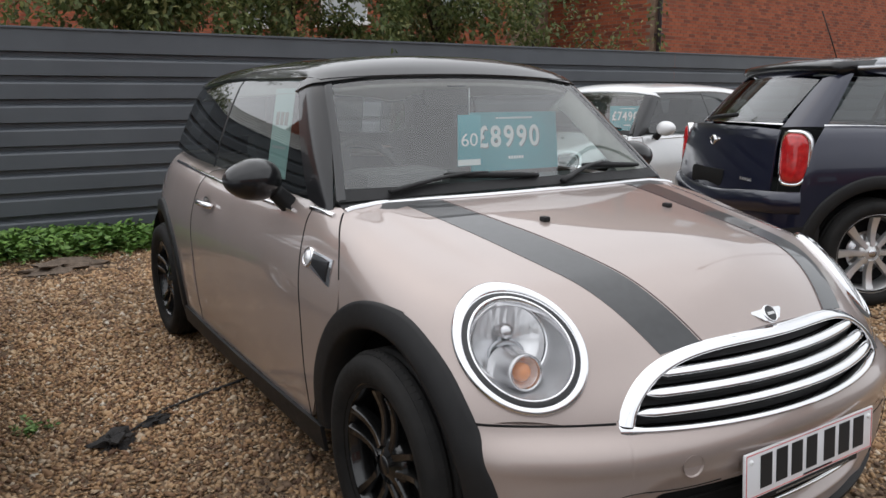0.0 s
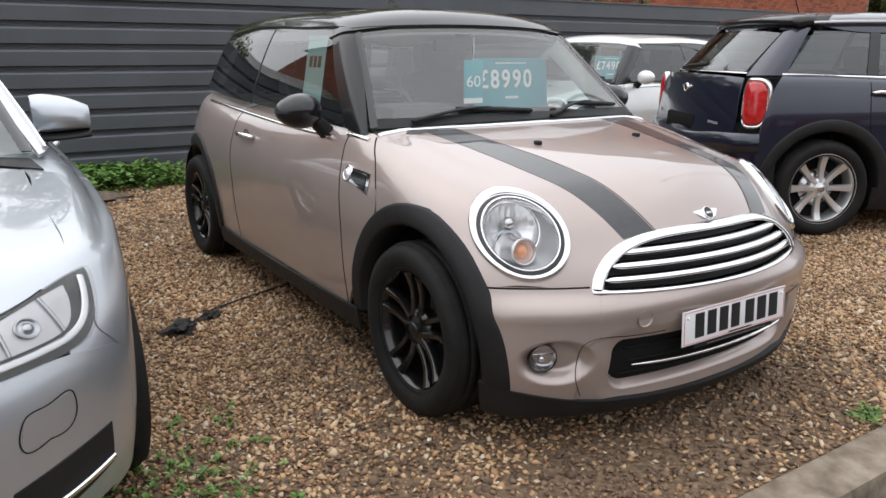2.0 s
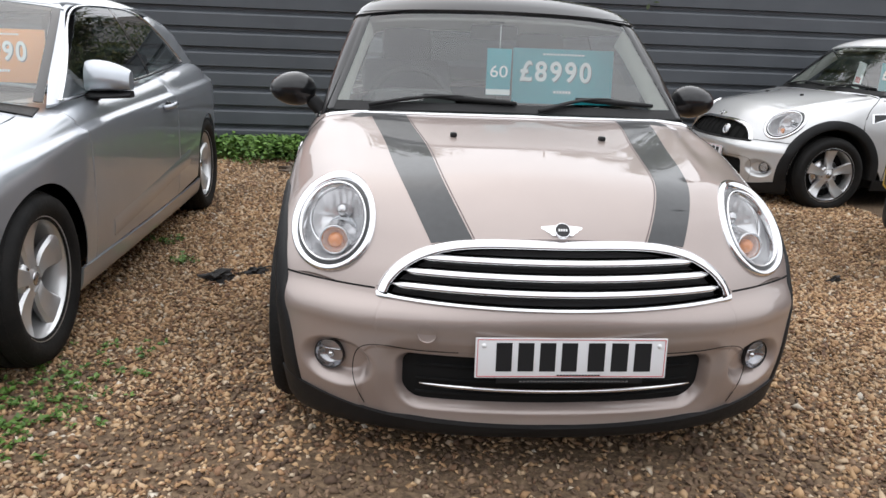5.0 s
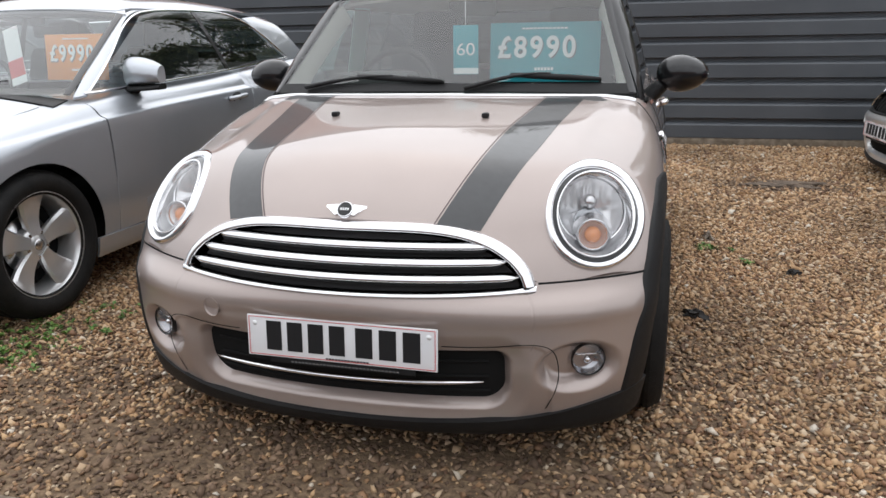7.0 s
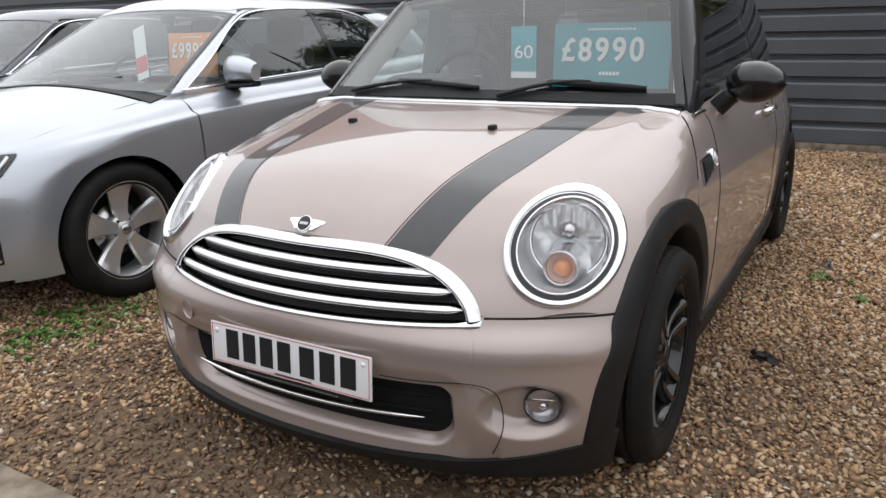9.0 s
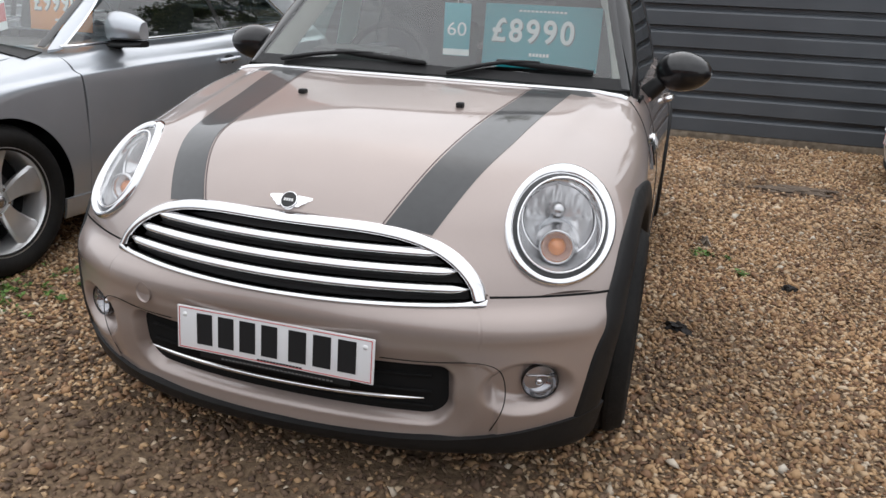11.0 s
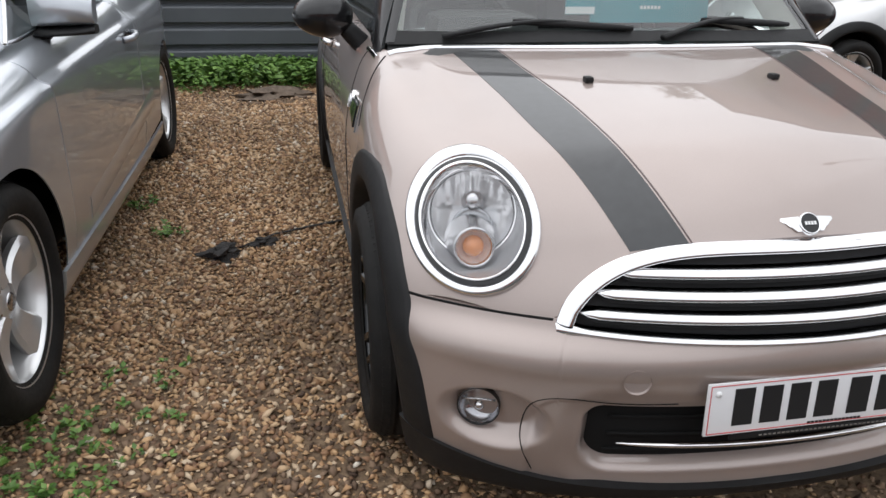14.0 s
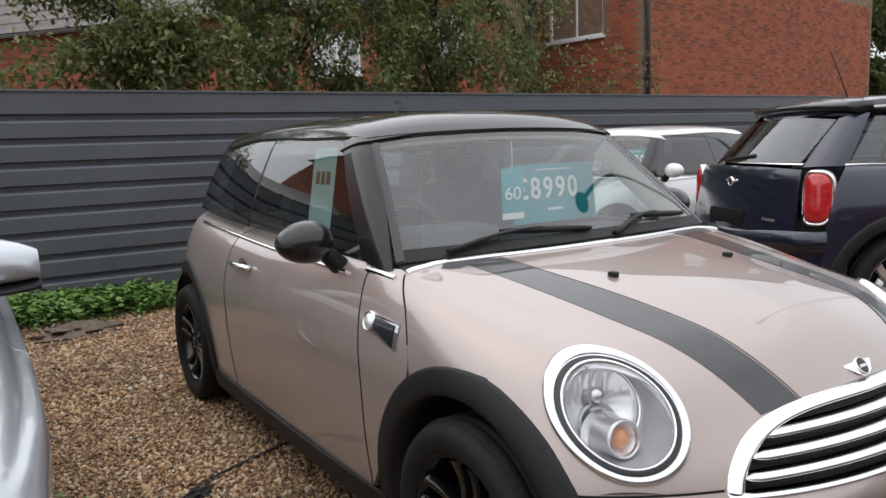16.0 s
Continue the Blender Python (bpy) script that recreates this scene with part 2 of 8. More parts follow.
def writing(text, size, m, mat, parent, name="lettering", extrude=0.0008, bold=0.0, gap=1.0):
    cu = bpy.data.curves.new(name, "FONT")
    cu.body, cu.size, cu.extrude, cu.align_x, cu.align_y = text, size, extrude, "CENTER", "CENTER"
    cu.offset = bold * size
    cu.space_character = gap
    tmp = new(name, cu)
    me = bpy.data.meshes.new_from_object(tmp.evaluated_get(bpy.context.evaluated_depsgraph_get()))
    bpy.data.objects.remove(tmp)
    bpy.data.curves.remove(cu)
    me.materials.clear()
    me.materials.append(mat)
    ob = new(name, me)
    ob.parent = parent
    ob.matrix_basis = m
    return ob


# ---- smooth solids, and panels laid on them ----
def spline(xs, ys):
    """A natural cubic through the knots, straight beyond them."""
    x, y = np.array(xs, float), np.array(ys, float)
    n = len(x)
    h = np.diff(x)
    a = np.eye(n)
    r = np.zeros(n)
    for i in range(1, n - 1):
        a[i, i - 1], a[i, i], a[i, i + 1] = h[i - 1], 2 * (h[i - 1] + h[i]), h[i]
        r[i] = 6 * ((y[i + 1] - y[i]) / h[i] - (y[i] - y[i - 1]) / h[i - 1])
    m = np.linalg.solve(a, r)

    def at(q):
        q = np.asarray(q, float)
        c = np.clip(q, x[0], x[-1])
        i = np.clip(np.searchsorted(x, c) - 1, 0, n - 2)
        d0, d1 = x[i + 1] - c, c - x[i]
        v = m[i] * d0 ** 3 / (6 * h[i]) + m[i + 1] * d1 ** 3 / (6 * h[i]) + (y[i] / h[i] - m[i] * h[i] / 6) * d0 + (y[i + 1] / h[i] - m[i + 1] * h[i] / 6) * d1
        s0 = (y[1] - y[0]) / h[0] - m[1] * h[0] / 6
        s1 = (y[-1] - y[-2]) / h[-1] + m[-2] * h[-1] / 6
        return v + np.where(q < x[0], (q - x[0]) * s0, 0) + np.where(q > x[-1], (q - x[-1]) * s1, 0)
    return at


def smax(a, b, k):
    h = np.clip(0.5 + 0.5 * (a - b) / k, 0, 1)
    return b + (a - b) * h + k * h * (1 - h)


def ramp(v, k):
    """Zero below, straight above, rounded over k."""
    return smax(v, np.zeros_like(v), k)


def cast(f, o, d, far=3.0):
    """Where rays from inside a solid leave it."""
    lo, hi = np.zeros(len(o)), np.full(len(o), far)
    for _ in range(34):
        mid = (lo + hi) / 2
        inside = f(o + d * mid[:, None]) < 0
        lo, hi = np.where(inside, mid, lo), np.where(inside, hi, mid)
    return o + d * lo[:, None]


def normals(f, p, e=0.004):
    g = np.stack([f(p + np.eye(3)[i] * e) - f(p - np.eye(3)[i] * e) for i in range(3)], 1)
    return g / np.maximum(np.linalg.norm(g, axis=1, keepdims=True), 1e-9)


def curve(*pts):
    """A smooth line through 3D points, by chord length; at(0..1)."""
    p = np.array(pts, float)
    s = np.concatenate([[0], np.cumsum(np.linalg.norm(np.diff(p, axis=0), axis=1))])
    s = s / s[-1]
    if len(p) == 2:
        return lambda a: p[0] + (p[1] - p[0]) * np.asarray(a)[:, None]
    fs = [spline(s, p[:, i]) for i in range(3)]
    return lambda a: np.stack([g(a) for g in fs], 1)


def origins(p, how):
    """Inner points from which rays go out through p."""
    o = p.copy()
    if how == "side":
        o[:, 0] = 0
    elif how == "top":
        o[:, 2] = 0.45
    elif how == "front":
        o[:, 1] = 1.3
    else:
        o[:] = how
    return o


def laid(f, low, high, how, na, nb, lift=0.0):
    """A grid of points between two lines, cast on the solid f. Returns points and normals."""
    a = np.linspace(0, 1, na)
    lo, hi = low(a), high(a)
    b = np.linspace(0, 1, nb)[:, None, None]
    p = (lo[None] * (1 - b) + hi[None] * b).reshape(-1, 3)
    o = origins(p, how)
    d = p - o
    if how == "top":
        d = np.tile((0.0, 0.0, 1.0), (len(p), 1))
    if how == "front":
        d = np.tile((0.0, -1.0, 0.0), (len(p), 1))
    d = d / np.linalg.norm(d, axis=1, keepdims=True)
    q = cast(f, o, d)
    n = normals(f, q)
    return q + n * lift, n


def panel(name, f, low, high, how, na, nb, mat, parent, label="", lift=0.0, depth=0.012, lip=0.0025, hole=None):
    """A body panel: the laid grid, with rounded rims turned inwards; faces where hole() holds are left out."""
    q, n = laid(f, low, high, how, na, nb, lift)
    verts = list(q)
    faces = [(j * na + i, j * na + i + 1, (j + 1) * na + i + 1, (j + 1) * na + i) for j in range(nb - 1) for i in range(na - 1)]
    if hole:
        gone = hole(q)
        faces = [c for c in faces if not all(gone[k] for k in c)]
    rim = [i for i in range(na)] + [j * na + na - 1 for j in range(1, nb)] + [(nb - 1) * na + i for i in range(na - 2, -1, -1)] + [j * na for j in range(nb - 2, 0, -1)]
    centre = q.mean(0)
    k = len(rim)
    first = len(verts)
    for step, (dn, grow) in enumerate(((lip, lip), (depth, lip))):
        for r in rim:
            away = q[r] - centre
            away = away - n[r] * away.dot(n[r])
            away = away / max(np.linalg.norm(away), 1e-9)
            verts.append(q[r] - n[r] * dn + away * grow * 0.6)
    for i in range(k):
        j = (i + 1) % k
        faces.append((rim[j], rim[i], first + i, first + j))
        faces.append((first + j, first + i, first + k + i, first + k + j))
    ob = outward(obj(name, verts, faces, mat, parent, label), f)
    ob.data.set_sharp_from_angle(angle=radians(38))
    return ob


def outward(ob, f):
    bm = bmesh.new()
    bm.from_mesh(ob.data)
    bmesh.ops.recalc_face_normals(bm, faces=bm.faces)
    bm.faces.ensure_lookup_table()
    c = np.array([tuple(bm.faces[0].calc_center_median())])
    if normals(f, c)[0].dot(np.array(tuple(bm.faces[0].normal))) < 0:
        bmesh.ops.reverse_faces(bm, faces=bm.faces)
    bm.to_mesh(ob.data)
    bm.free()
    return ob


def on(f, p, how, lift=0.0):
    """Single points cast on the solid."""
    p = np.atleast_2d(np.array(p, float))
    o = origins(p, how)
    d = np.tile((0.0, 0.0, 1.0), (len(p), 1)) if how == "top" else np.tile((0.0, -1.0, 0.0), (len(p), 1)) if how == "front" else p - o
    d = d / np.linalg.norm(d, axis=1, keepdims=True)
    q = cast(f, o, d)
    n = normals(f, q)
    return q + n * lift, n


def seam(name, f, line, how, count, mat, parent, width=0.012, height=0.006, lift=0.0, label=""):
    """A strip of rounded section along a line on the solid."""
    p = line(np.linspace(0, 1, count))
    q, n = on(f, p, how, lift)
    rings = []
    for i in range(count):
        d = q[min(i + 1, count - 1)] - q[max(i - 1, 0)]
        a = np.cross(d, n[i])
        a = a / max(np.linalg.norm(a), 1e-9)
        rings.append([q[i] + a * width / 2 * math.cos(t) + n[i] * height * math.sin(t) for t in np.linspace(0, 2 * math.pi, 9)[:-1]])
    v, fc = tube_rings(rings)
    bm = bmesh.new()
    vs = [bm.verts.new(x) for x in v]
    for face in fc:
        bm.faces.new([vs[i] for i in face])
    return part(name, bm, mat, parent, label)


def mirrored(s, *pts):
    return [(x * s, y, z) for x, y, z in pts]


# ---- wheels ----
def double_spokes(parent, radius, mat):
    """Five pairs of slim spokes, each pair splitting towards the rim."""
    for i in range(5):
        t = 2 * math.pi * i / 5 + math.pi / 2
        for side in (-1, 1):
            rings = []
            for k in range(7):
                u = k / 6
                r = 0.05 + (radius - 0.05) * u
                a = t + side * math.asin((0.021 + 0.014 * u) / r)
                wide = 0.0125 + 0.007 * abs(u - 0.45)
                x = -0.056 - 0.014 * u * u + 0.012 * math.sin(math.pi * u)
                c = Vector((x, r * math.cos(a), r * math.sin(a)))
                e = Vector((0, -math.sin(a), math.cos(a)))
                rings.append([c + e * wide + Vector((0.006, 0, 0)), c + e * wide * 0.55 - Vector((0.006, 0, 0)), c - e * wide * 0.55 - Vector((0.006, 0, 0)),
                              c - e * wide + Vector((0.006, 0, 0)), c - e * wide * 0.8 + Vector((0.028, 0, 0)), c + e * wide * 0.8 + Vector((0.028, 0, 0))])
            v, f = tube_rings(rings)
            bm = bmesh.new()
            vs = [bm.verts.new(p) for p in v]
            for face in f:
                bm.faces.new([vs[j] for j in face])
            part("spoke", bm, mat, parent)


def broad_spokes(parent, radius, mat, count=5, w0=0.026, w1=0.050, split=0.0, deep=-0.060):
    """Broad tapering spokes, with a hollow down the middle when split."""
    for i in range(count):
        t = 2 * math.pi * i / count + math.pi / 2
        rings = []
        for k in range(8):
            u = k / 7
            r = 0.045 + (radius - 0.045) * u
            wide = w0 + (w1 - w0) * u ** 1.3
            x = deep - 0.012 * u * u + 0.012 * math.sin(math.pi * u)
            c = Vector((x, r * math.cos(t), r * math.sin(t)))
            e = Vector((0, -math.sin(t), math.cos(t)))
            g = Vector((1, 0, 0))
            rings.append([c + e * wide + g * 0.008, c + e * wide * 0.8 - g * 0.004, c + g * split, c - e * wide * 0.8 - g * 0.004, c - e * wide + g * 0.008, c - e * wide * 0.85 + g * 0.03, c + e * wide * 0.85 + g * 0.03])
        v, f = tube_rings(rings)
        bm = bmesh.new()
        vs = [bm.verts.new(p) for p in v]
        for face in f:
            bm.faces.new([vs[j] for j in face])
        part("spoke", bm, mat, parent)


def wheel(parent, hub, s, radius, width, rim, mat, spokes, lip_mat=None):
    """A wheel whose outer face looks along s (x); tyre, rim, spokes, cap, bolts and disc."""
    w = obj("wheel", [], [], mat, parent)
    w.matrix_basis = Matrix.Translation(hub) @ Matrix.Rotation(0 if s < 0 else math.pi, 4, "Z")
    h = width / 2
    side = radius - rim
    prof = [(rim - 0.008, -h * 0.80), (rim + 0.004, -h * 0.86), (rim + side * 0.18, -h * 0.99), (rim + side * 0.50, -h * 1.06), (rim + side * 0.80, -h * 0.98), (radius - 0.012, -h * 0.84)]
    groove = [(radius - 0.003, -h * 0.70), (radius, -h * 0.50), (radius, -h * 0.46), (radius - 0.007, -h * 0.45), (radius - 0.007, -h * 0.36), (radius, -h * 0.35), (radius + 0.001, -h * 0.06), (radius - 0.007, -h * 0.05)]
    prof = prof + groove + [(r, -a) for r, a in groove[::-1]] + [(r, -a) for r, a in prof[::-1]]
    v, f = lathe(prof, 72)
    obj("tyre", v, f, RUBBER, w, "worn black rubber tyre")
    # tread blocks: short ribs across the shoulders
    tv, tf = [], []
    for i in range(90):
        t = 2 * math.pi * i / 90
        for sg in (-1, 1):
            k = len(tv)
            for rr in (radius - 0.014, radius + 0.0005):
                for da, a in ((-0.028, 0.60), (0.028, 0.60), (0.026, 0.80), (-0.026, 0.80)):
                    r2 = rr if a < 0.7 else rr - 0.008
                    tv.append((sg * a * h, r2 * math.cos(t + da), r2 * math.sin(t + da)))
            tf += [(k + 4, k + 5, k + 6, k + 7), (k, k + 1, k + 5, k + 4), (k + 1, k + 2, k + 6, k + 5), (k + 2, k + 3, k + 7, k + 6), (k + 3, k, k + 4, k + 7)]
    tagged(obj("tread", tv, tf, RUBBER, w, smooth=False), kind="stuff")
    v, f = lathe([(rim, h * 0.8), (rim - 0.01, h * 0.75), (rim - 0.022, 0.02), (rim - 0.016, -h * 0.55), (rim - 0.004, -h * 0.80), (rim + 0.006, -h * 0.88), (rim + 0.007, -h * 0.83), (rim - 0.004, -h * 0.7)], 64)
    obj("rim", v, f, lip_mat or mat, w)
    v, f = lathe([(rim - 0.02, 0.035), (0.02, 0.035)], 48)
    obj("wheel_back", v, f, DARK, w)
    v, f = lathe([(0.001, -0.001), (0.125, -0.001), (0.125, 0.012), (0.08, 0.02)], 40)
    obj("brake_disc", v, f, PLASTIC if mat is BLACK_ALLOY else SATIN, w)
    v, f = lathe([(0.001, -0.066), (0.028, -0.066), (0.034, -0.060), (0.066, -0.052), (0.078, -0.035), (0.07, 0.02)], 40)
    obj("hub", v, f, mat, w)
    v, f = lathe([(0.001, -0.070), (0.024, -0.070), (0.026, -0.066)], 24)
    obj("cap", v, f, SATIN if mat is not BLACK_ALLOY else GLOSS_BLACK, w)
    for i in range(5):
        t = 2 * math.pi * (i + 0.5) / 5 + math.pi / 2
        v, f = lathe([(0.001, -0.058), (0.008, -0.058), (0.009, -0.040)], 6)
        b = obj("wheel_bolt", v, f, SATIN if mat is not BLACK_ALLOY else DARK, w, smooth=False)
        b.location = (0, 0.054 * math.cos(t), 0.054 * math.sin(t))
    spokes(w, rim - 0.014, mat)
    return w


def arch(name, f, s, hub, r0, r1, mat, parent, a0, a1, lift=0.010, label="", n=56, inner=0.10, foot=0.0):
    """A wheel arch lip: a band of the side between two radii, with a return into the wheel house. foot: how much the fore leg widens downwards."""
    a = np.radians(np.linspace(a0, a1, n))
    u = np.clip((np.degrees(a) - 120) / 80, 0, 1)
    wide = foot * u * u * (3 - 2 * u)
    rows = []
    for r, up in ((r1 + 0.004, -0.002), (r1, lift * 0.7), (r1 - 0.008, lift), ((r0 + r1) / 2, lift), (r0 + 0.012, lift * 0.9), (r0, lift * 0.3)):
        k = r + wide * (r - r0) / (r1 - r0)
        p = np.stack([np.full(n, s * 1.0), hub[1] + k * np.cos(a), hub[2] + k * np.sin(a)], 1)
        p[:, 2] = np.maximum(p[:, 2], 0.135)
        q, nn = on(f, p, "side", 0.0)
        rows.append(q + nn * up)
    back = rows[-1].copy()
    back[:, 0] -= s * inner
    rows.append(back)
    verts = np.concatenate(rows)
    faces = [(j * n + i, j * n + i + 1, (j + 1) * n + i + 1, (j + 1) * n + i) for j in range(len(rows) - 1) for i in range(n - 1)]
    return outward(obj(name, verts, faces, mat, parent, label), f)


def wheel_house(s, hub, r, parent, x0=0.45, x1=0.80):
    v, f = [], []
    n = 28
    for x in (x1, x0):
        for i in range(n):
            t = math.pi * (-0.12 + 1.24 * i / (n - 1))
            v.append((s * x, hub[1] + r * math.cos(t), hub[2] + r * math.sin(t)))
    for i in range(n - 1):
        f.append((i, i + 1, n + i + 1, n + i))
    f.append(tuple(range(n, 2 * n)))
    return obj("wheel_house", v, f, DARK, parent)


def ellipse_ring(name, centre, right, up, profile, mat, parent, n=64, label="", cap=False):
    """A turned ring that follows an ellipse: profile of (scale, out) along the normal right x up."""
    c, r, u = np.array(centre), np.array(right), np.array(up)
    nn = np.cross(r, u)
    nn = nn / np.linalg.norm(nn)
    verts, faces = [], []
    for k, out in profile:
        for i in range(n):
            t = 2 * math.pi * i / n
            verts.append(c + (r * math.cos(t) + u * math.sin(t)) * k + nn * out)
    for j in range(len(profile) - 1):
        for i in range(n):
            faces.append((j * n + i, j * n + (i + 1) % n, (j + 1) * n + (i + 1) % n, (j + 1) * n + i))
    if cap:
        faces.append(tuple((len(profile) - 1) * n + i for i in range(n)))
    return obj(name, verts, faces, mat, parent, label)


# ---- the cars' solids ----
def solids(width, line, crown, roof, bow, lean, tumble, tail, screen, flank, rear, base=0.012, low=0.16, crease=None, hump=0.0, soft=0.15, soft_back=0.08, nose_soft=0.075, bulge=0.0, fold=0.0):
    """Body and cabin of a car that looks along -y, as smooth solids. width, line, crown and roof are splines along y;
    bow and lean shape the nose, tumble the flanks, screen, flank and rear the cabin."""

    def body(p):
        x, y, z = np.abs(p[:, 0]), p[:, 1], p[:, 2]
        w = width(y) - tumble[1] * ramp(z - tumble[0], 0.06) ** 2 * np.clip((y - 0.2) / 0.8, 0.25, 1) - 0.30 * ramp(0.5 - z, 0.05) ** 2
        if crease:
            w = w + crease[1] * (0.5 - 0.5 * np.tanh((z - crease[0](y)) / 0.006)) * np.clip((y - 0.35) / 0.5, 0, 1)
        t = line(y) - crown(y) * (x / 0.7) ** 2
        t = t + hump * np.exp(-((x - 0.62) / 0.13) ** 2) * np.exp(-((y - 0.45) / 0.35) ** 2)
        if fold:
            edge = 0.555 + 0.10 * (y - 0.45)
            t = t + fold * (np.tanh((edge - x) / 0.022) - 1) * np.clip((y - 0.36) / 0.40, 0, 1) * np.clip((1.16 - y) / 0.10, 0, 1)
        k = soft + (soft_back - soft) * np.clip((y - 0.4) / 0.55, 0, 1)
        d = smax(x - w, z - t, k)
        nose = base + bow[0] * x ** 2 + bow[1] * x ** 4 + lean[1] * ramp(z - lean[0], 0.08) + 0.30 * ramp(0.30 - z, 0.06)
        if bulge:
            g = np.clip((0.535 - z) / 0.085, 0, 1)
            nose = nose - bulge * g * g * (3 - 2 * g) * (0.24 * x ** 2 - 0.29 * x ** 4 - 0.011)
        d = smax(d, (nose - y) * 0.8, nose_soft)
        d = smax(d, y - tail[0] + tail[1] * x ** 2 + tail[2] * ramp(z - 0.6, 0.1), 0.12)
        return smax(d, low - z, 0.05)

    def cabin(p, grow=0.0):
        x, y, z = np.abs(p[:, 0]), p[:, 1], p[:, 2]
        h = z - 0.93
        w = flank[0] - flank[1] * h - flank[2] * ramp(h, 0.02) ** 2 + grow - flank[3] * ramp(y - 2.3, 0.3) ** 2
        d = smax(x - w, (screen[0] + screen[1] * x ** 2 + screen[2] * h - y) * 0.62 - grow, 0.05)
        d = smax(d, z - roof(y) + 0.09 * x ** 2 + 0.25 * x ** 4 - grow, 0.06)
        return smax(d, (y - rear[0] + rear[1] * h + 0.25 * x ** 2) * 0.8, 0.08)

    return body, cabin


def mini_solids():
    return solids(spline([0.0, 0.35, 0.7, 1.2, 2.0, 2.7, 3.2, 3.5, 3.72], [0.80, 0.805, 0.81, 0.82, 0.825, 0.825, 0.80, 0.74, 0.66]),
                  spline([-0.1, 0.1, 0.2, 0.35, 0.55, 0.75, 1.05, 1.4, 2.0, 3.2, 3.8], [0.65, 0.745, 0.793, 0.843, 0.882, 0.907, 0.936, 0.942, 0.950, 0.985, 0.99]),
                  spline([0.0, 0.5, 1.0, 2.0, 3.7], [0.15, 0.115, 0.030, 0.02, 0.02]),
                  spline([1.2, 1.6, 2.0, 2.5, 3.0, 3.45], [1.335, 1.385, 1.404, 1.406, 1.385, 1.335]),
                  (0.46, 0.05), (0.54, 0.78), (0.62, 0.90), (3.66, 0.25, 0.25), (1.055, 0.22, 1.16), (0.722, 0.20, 0.36, 0.05), (3.62, 0.85), base=0.034, hump=0.018, low=0.115, bulge=1.0, fold=0.005)


LAMP_DIR = np.array((0.1776, -0.9738, 0.1422))
LAMP_AT = np.array((0.630, 0.3465, 0.689))
LAMP_A, LAMP_B = 0.1178, 0.1196


def lamp_frame(s):
    """Centre, forward way, right and up of a headlamp, which is round when seen from ahead."""
    nn = LAMP_DIR * (s, 1, 1)
    r = np.cross((0, 0, 1.0), nn)
    r = r / np.linalg.norm(r)
    return LAMP_AT * (s, 1, 1), nn, r, np.cross(nn, r)


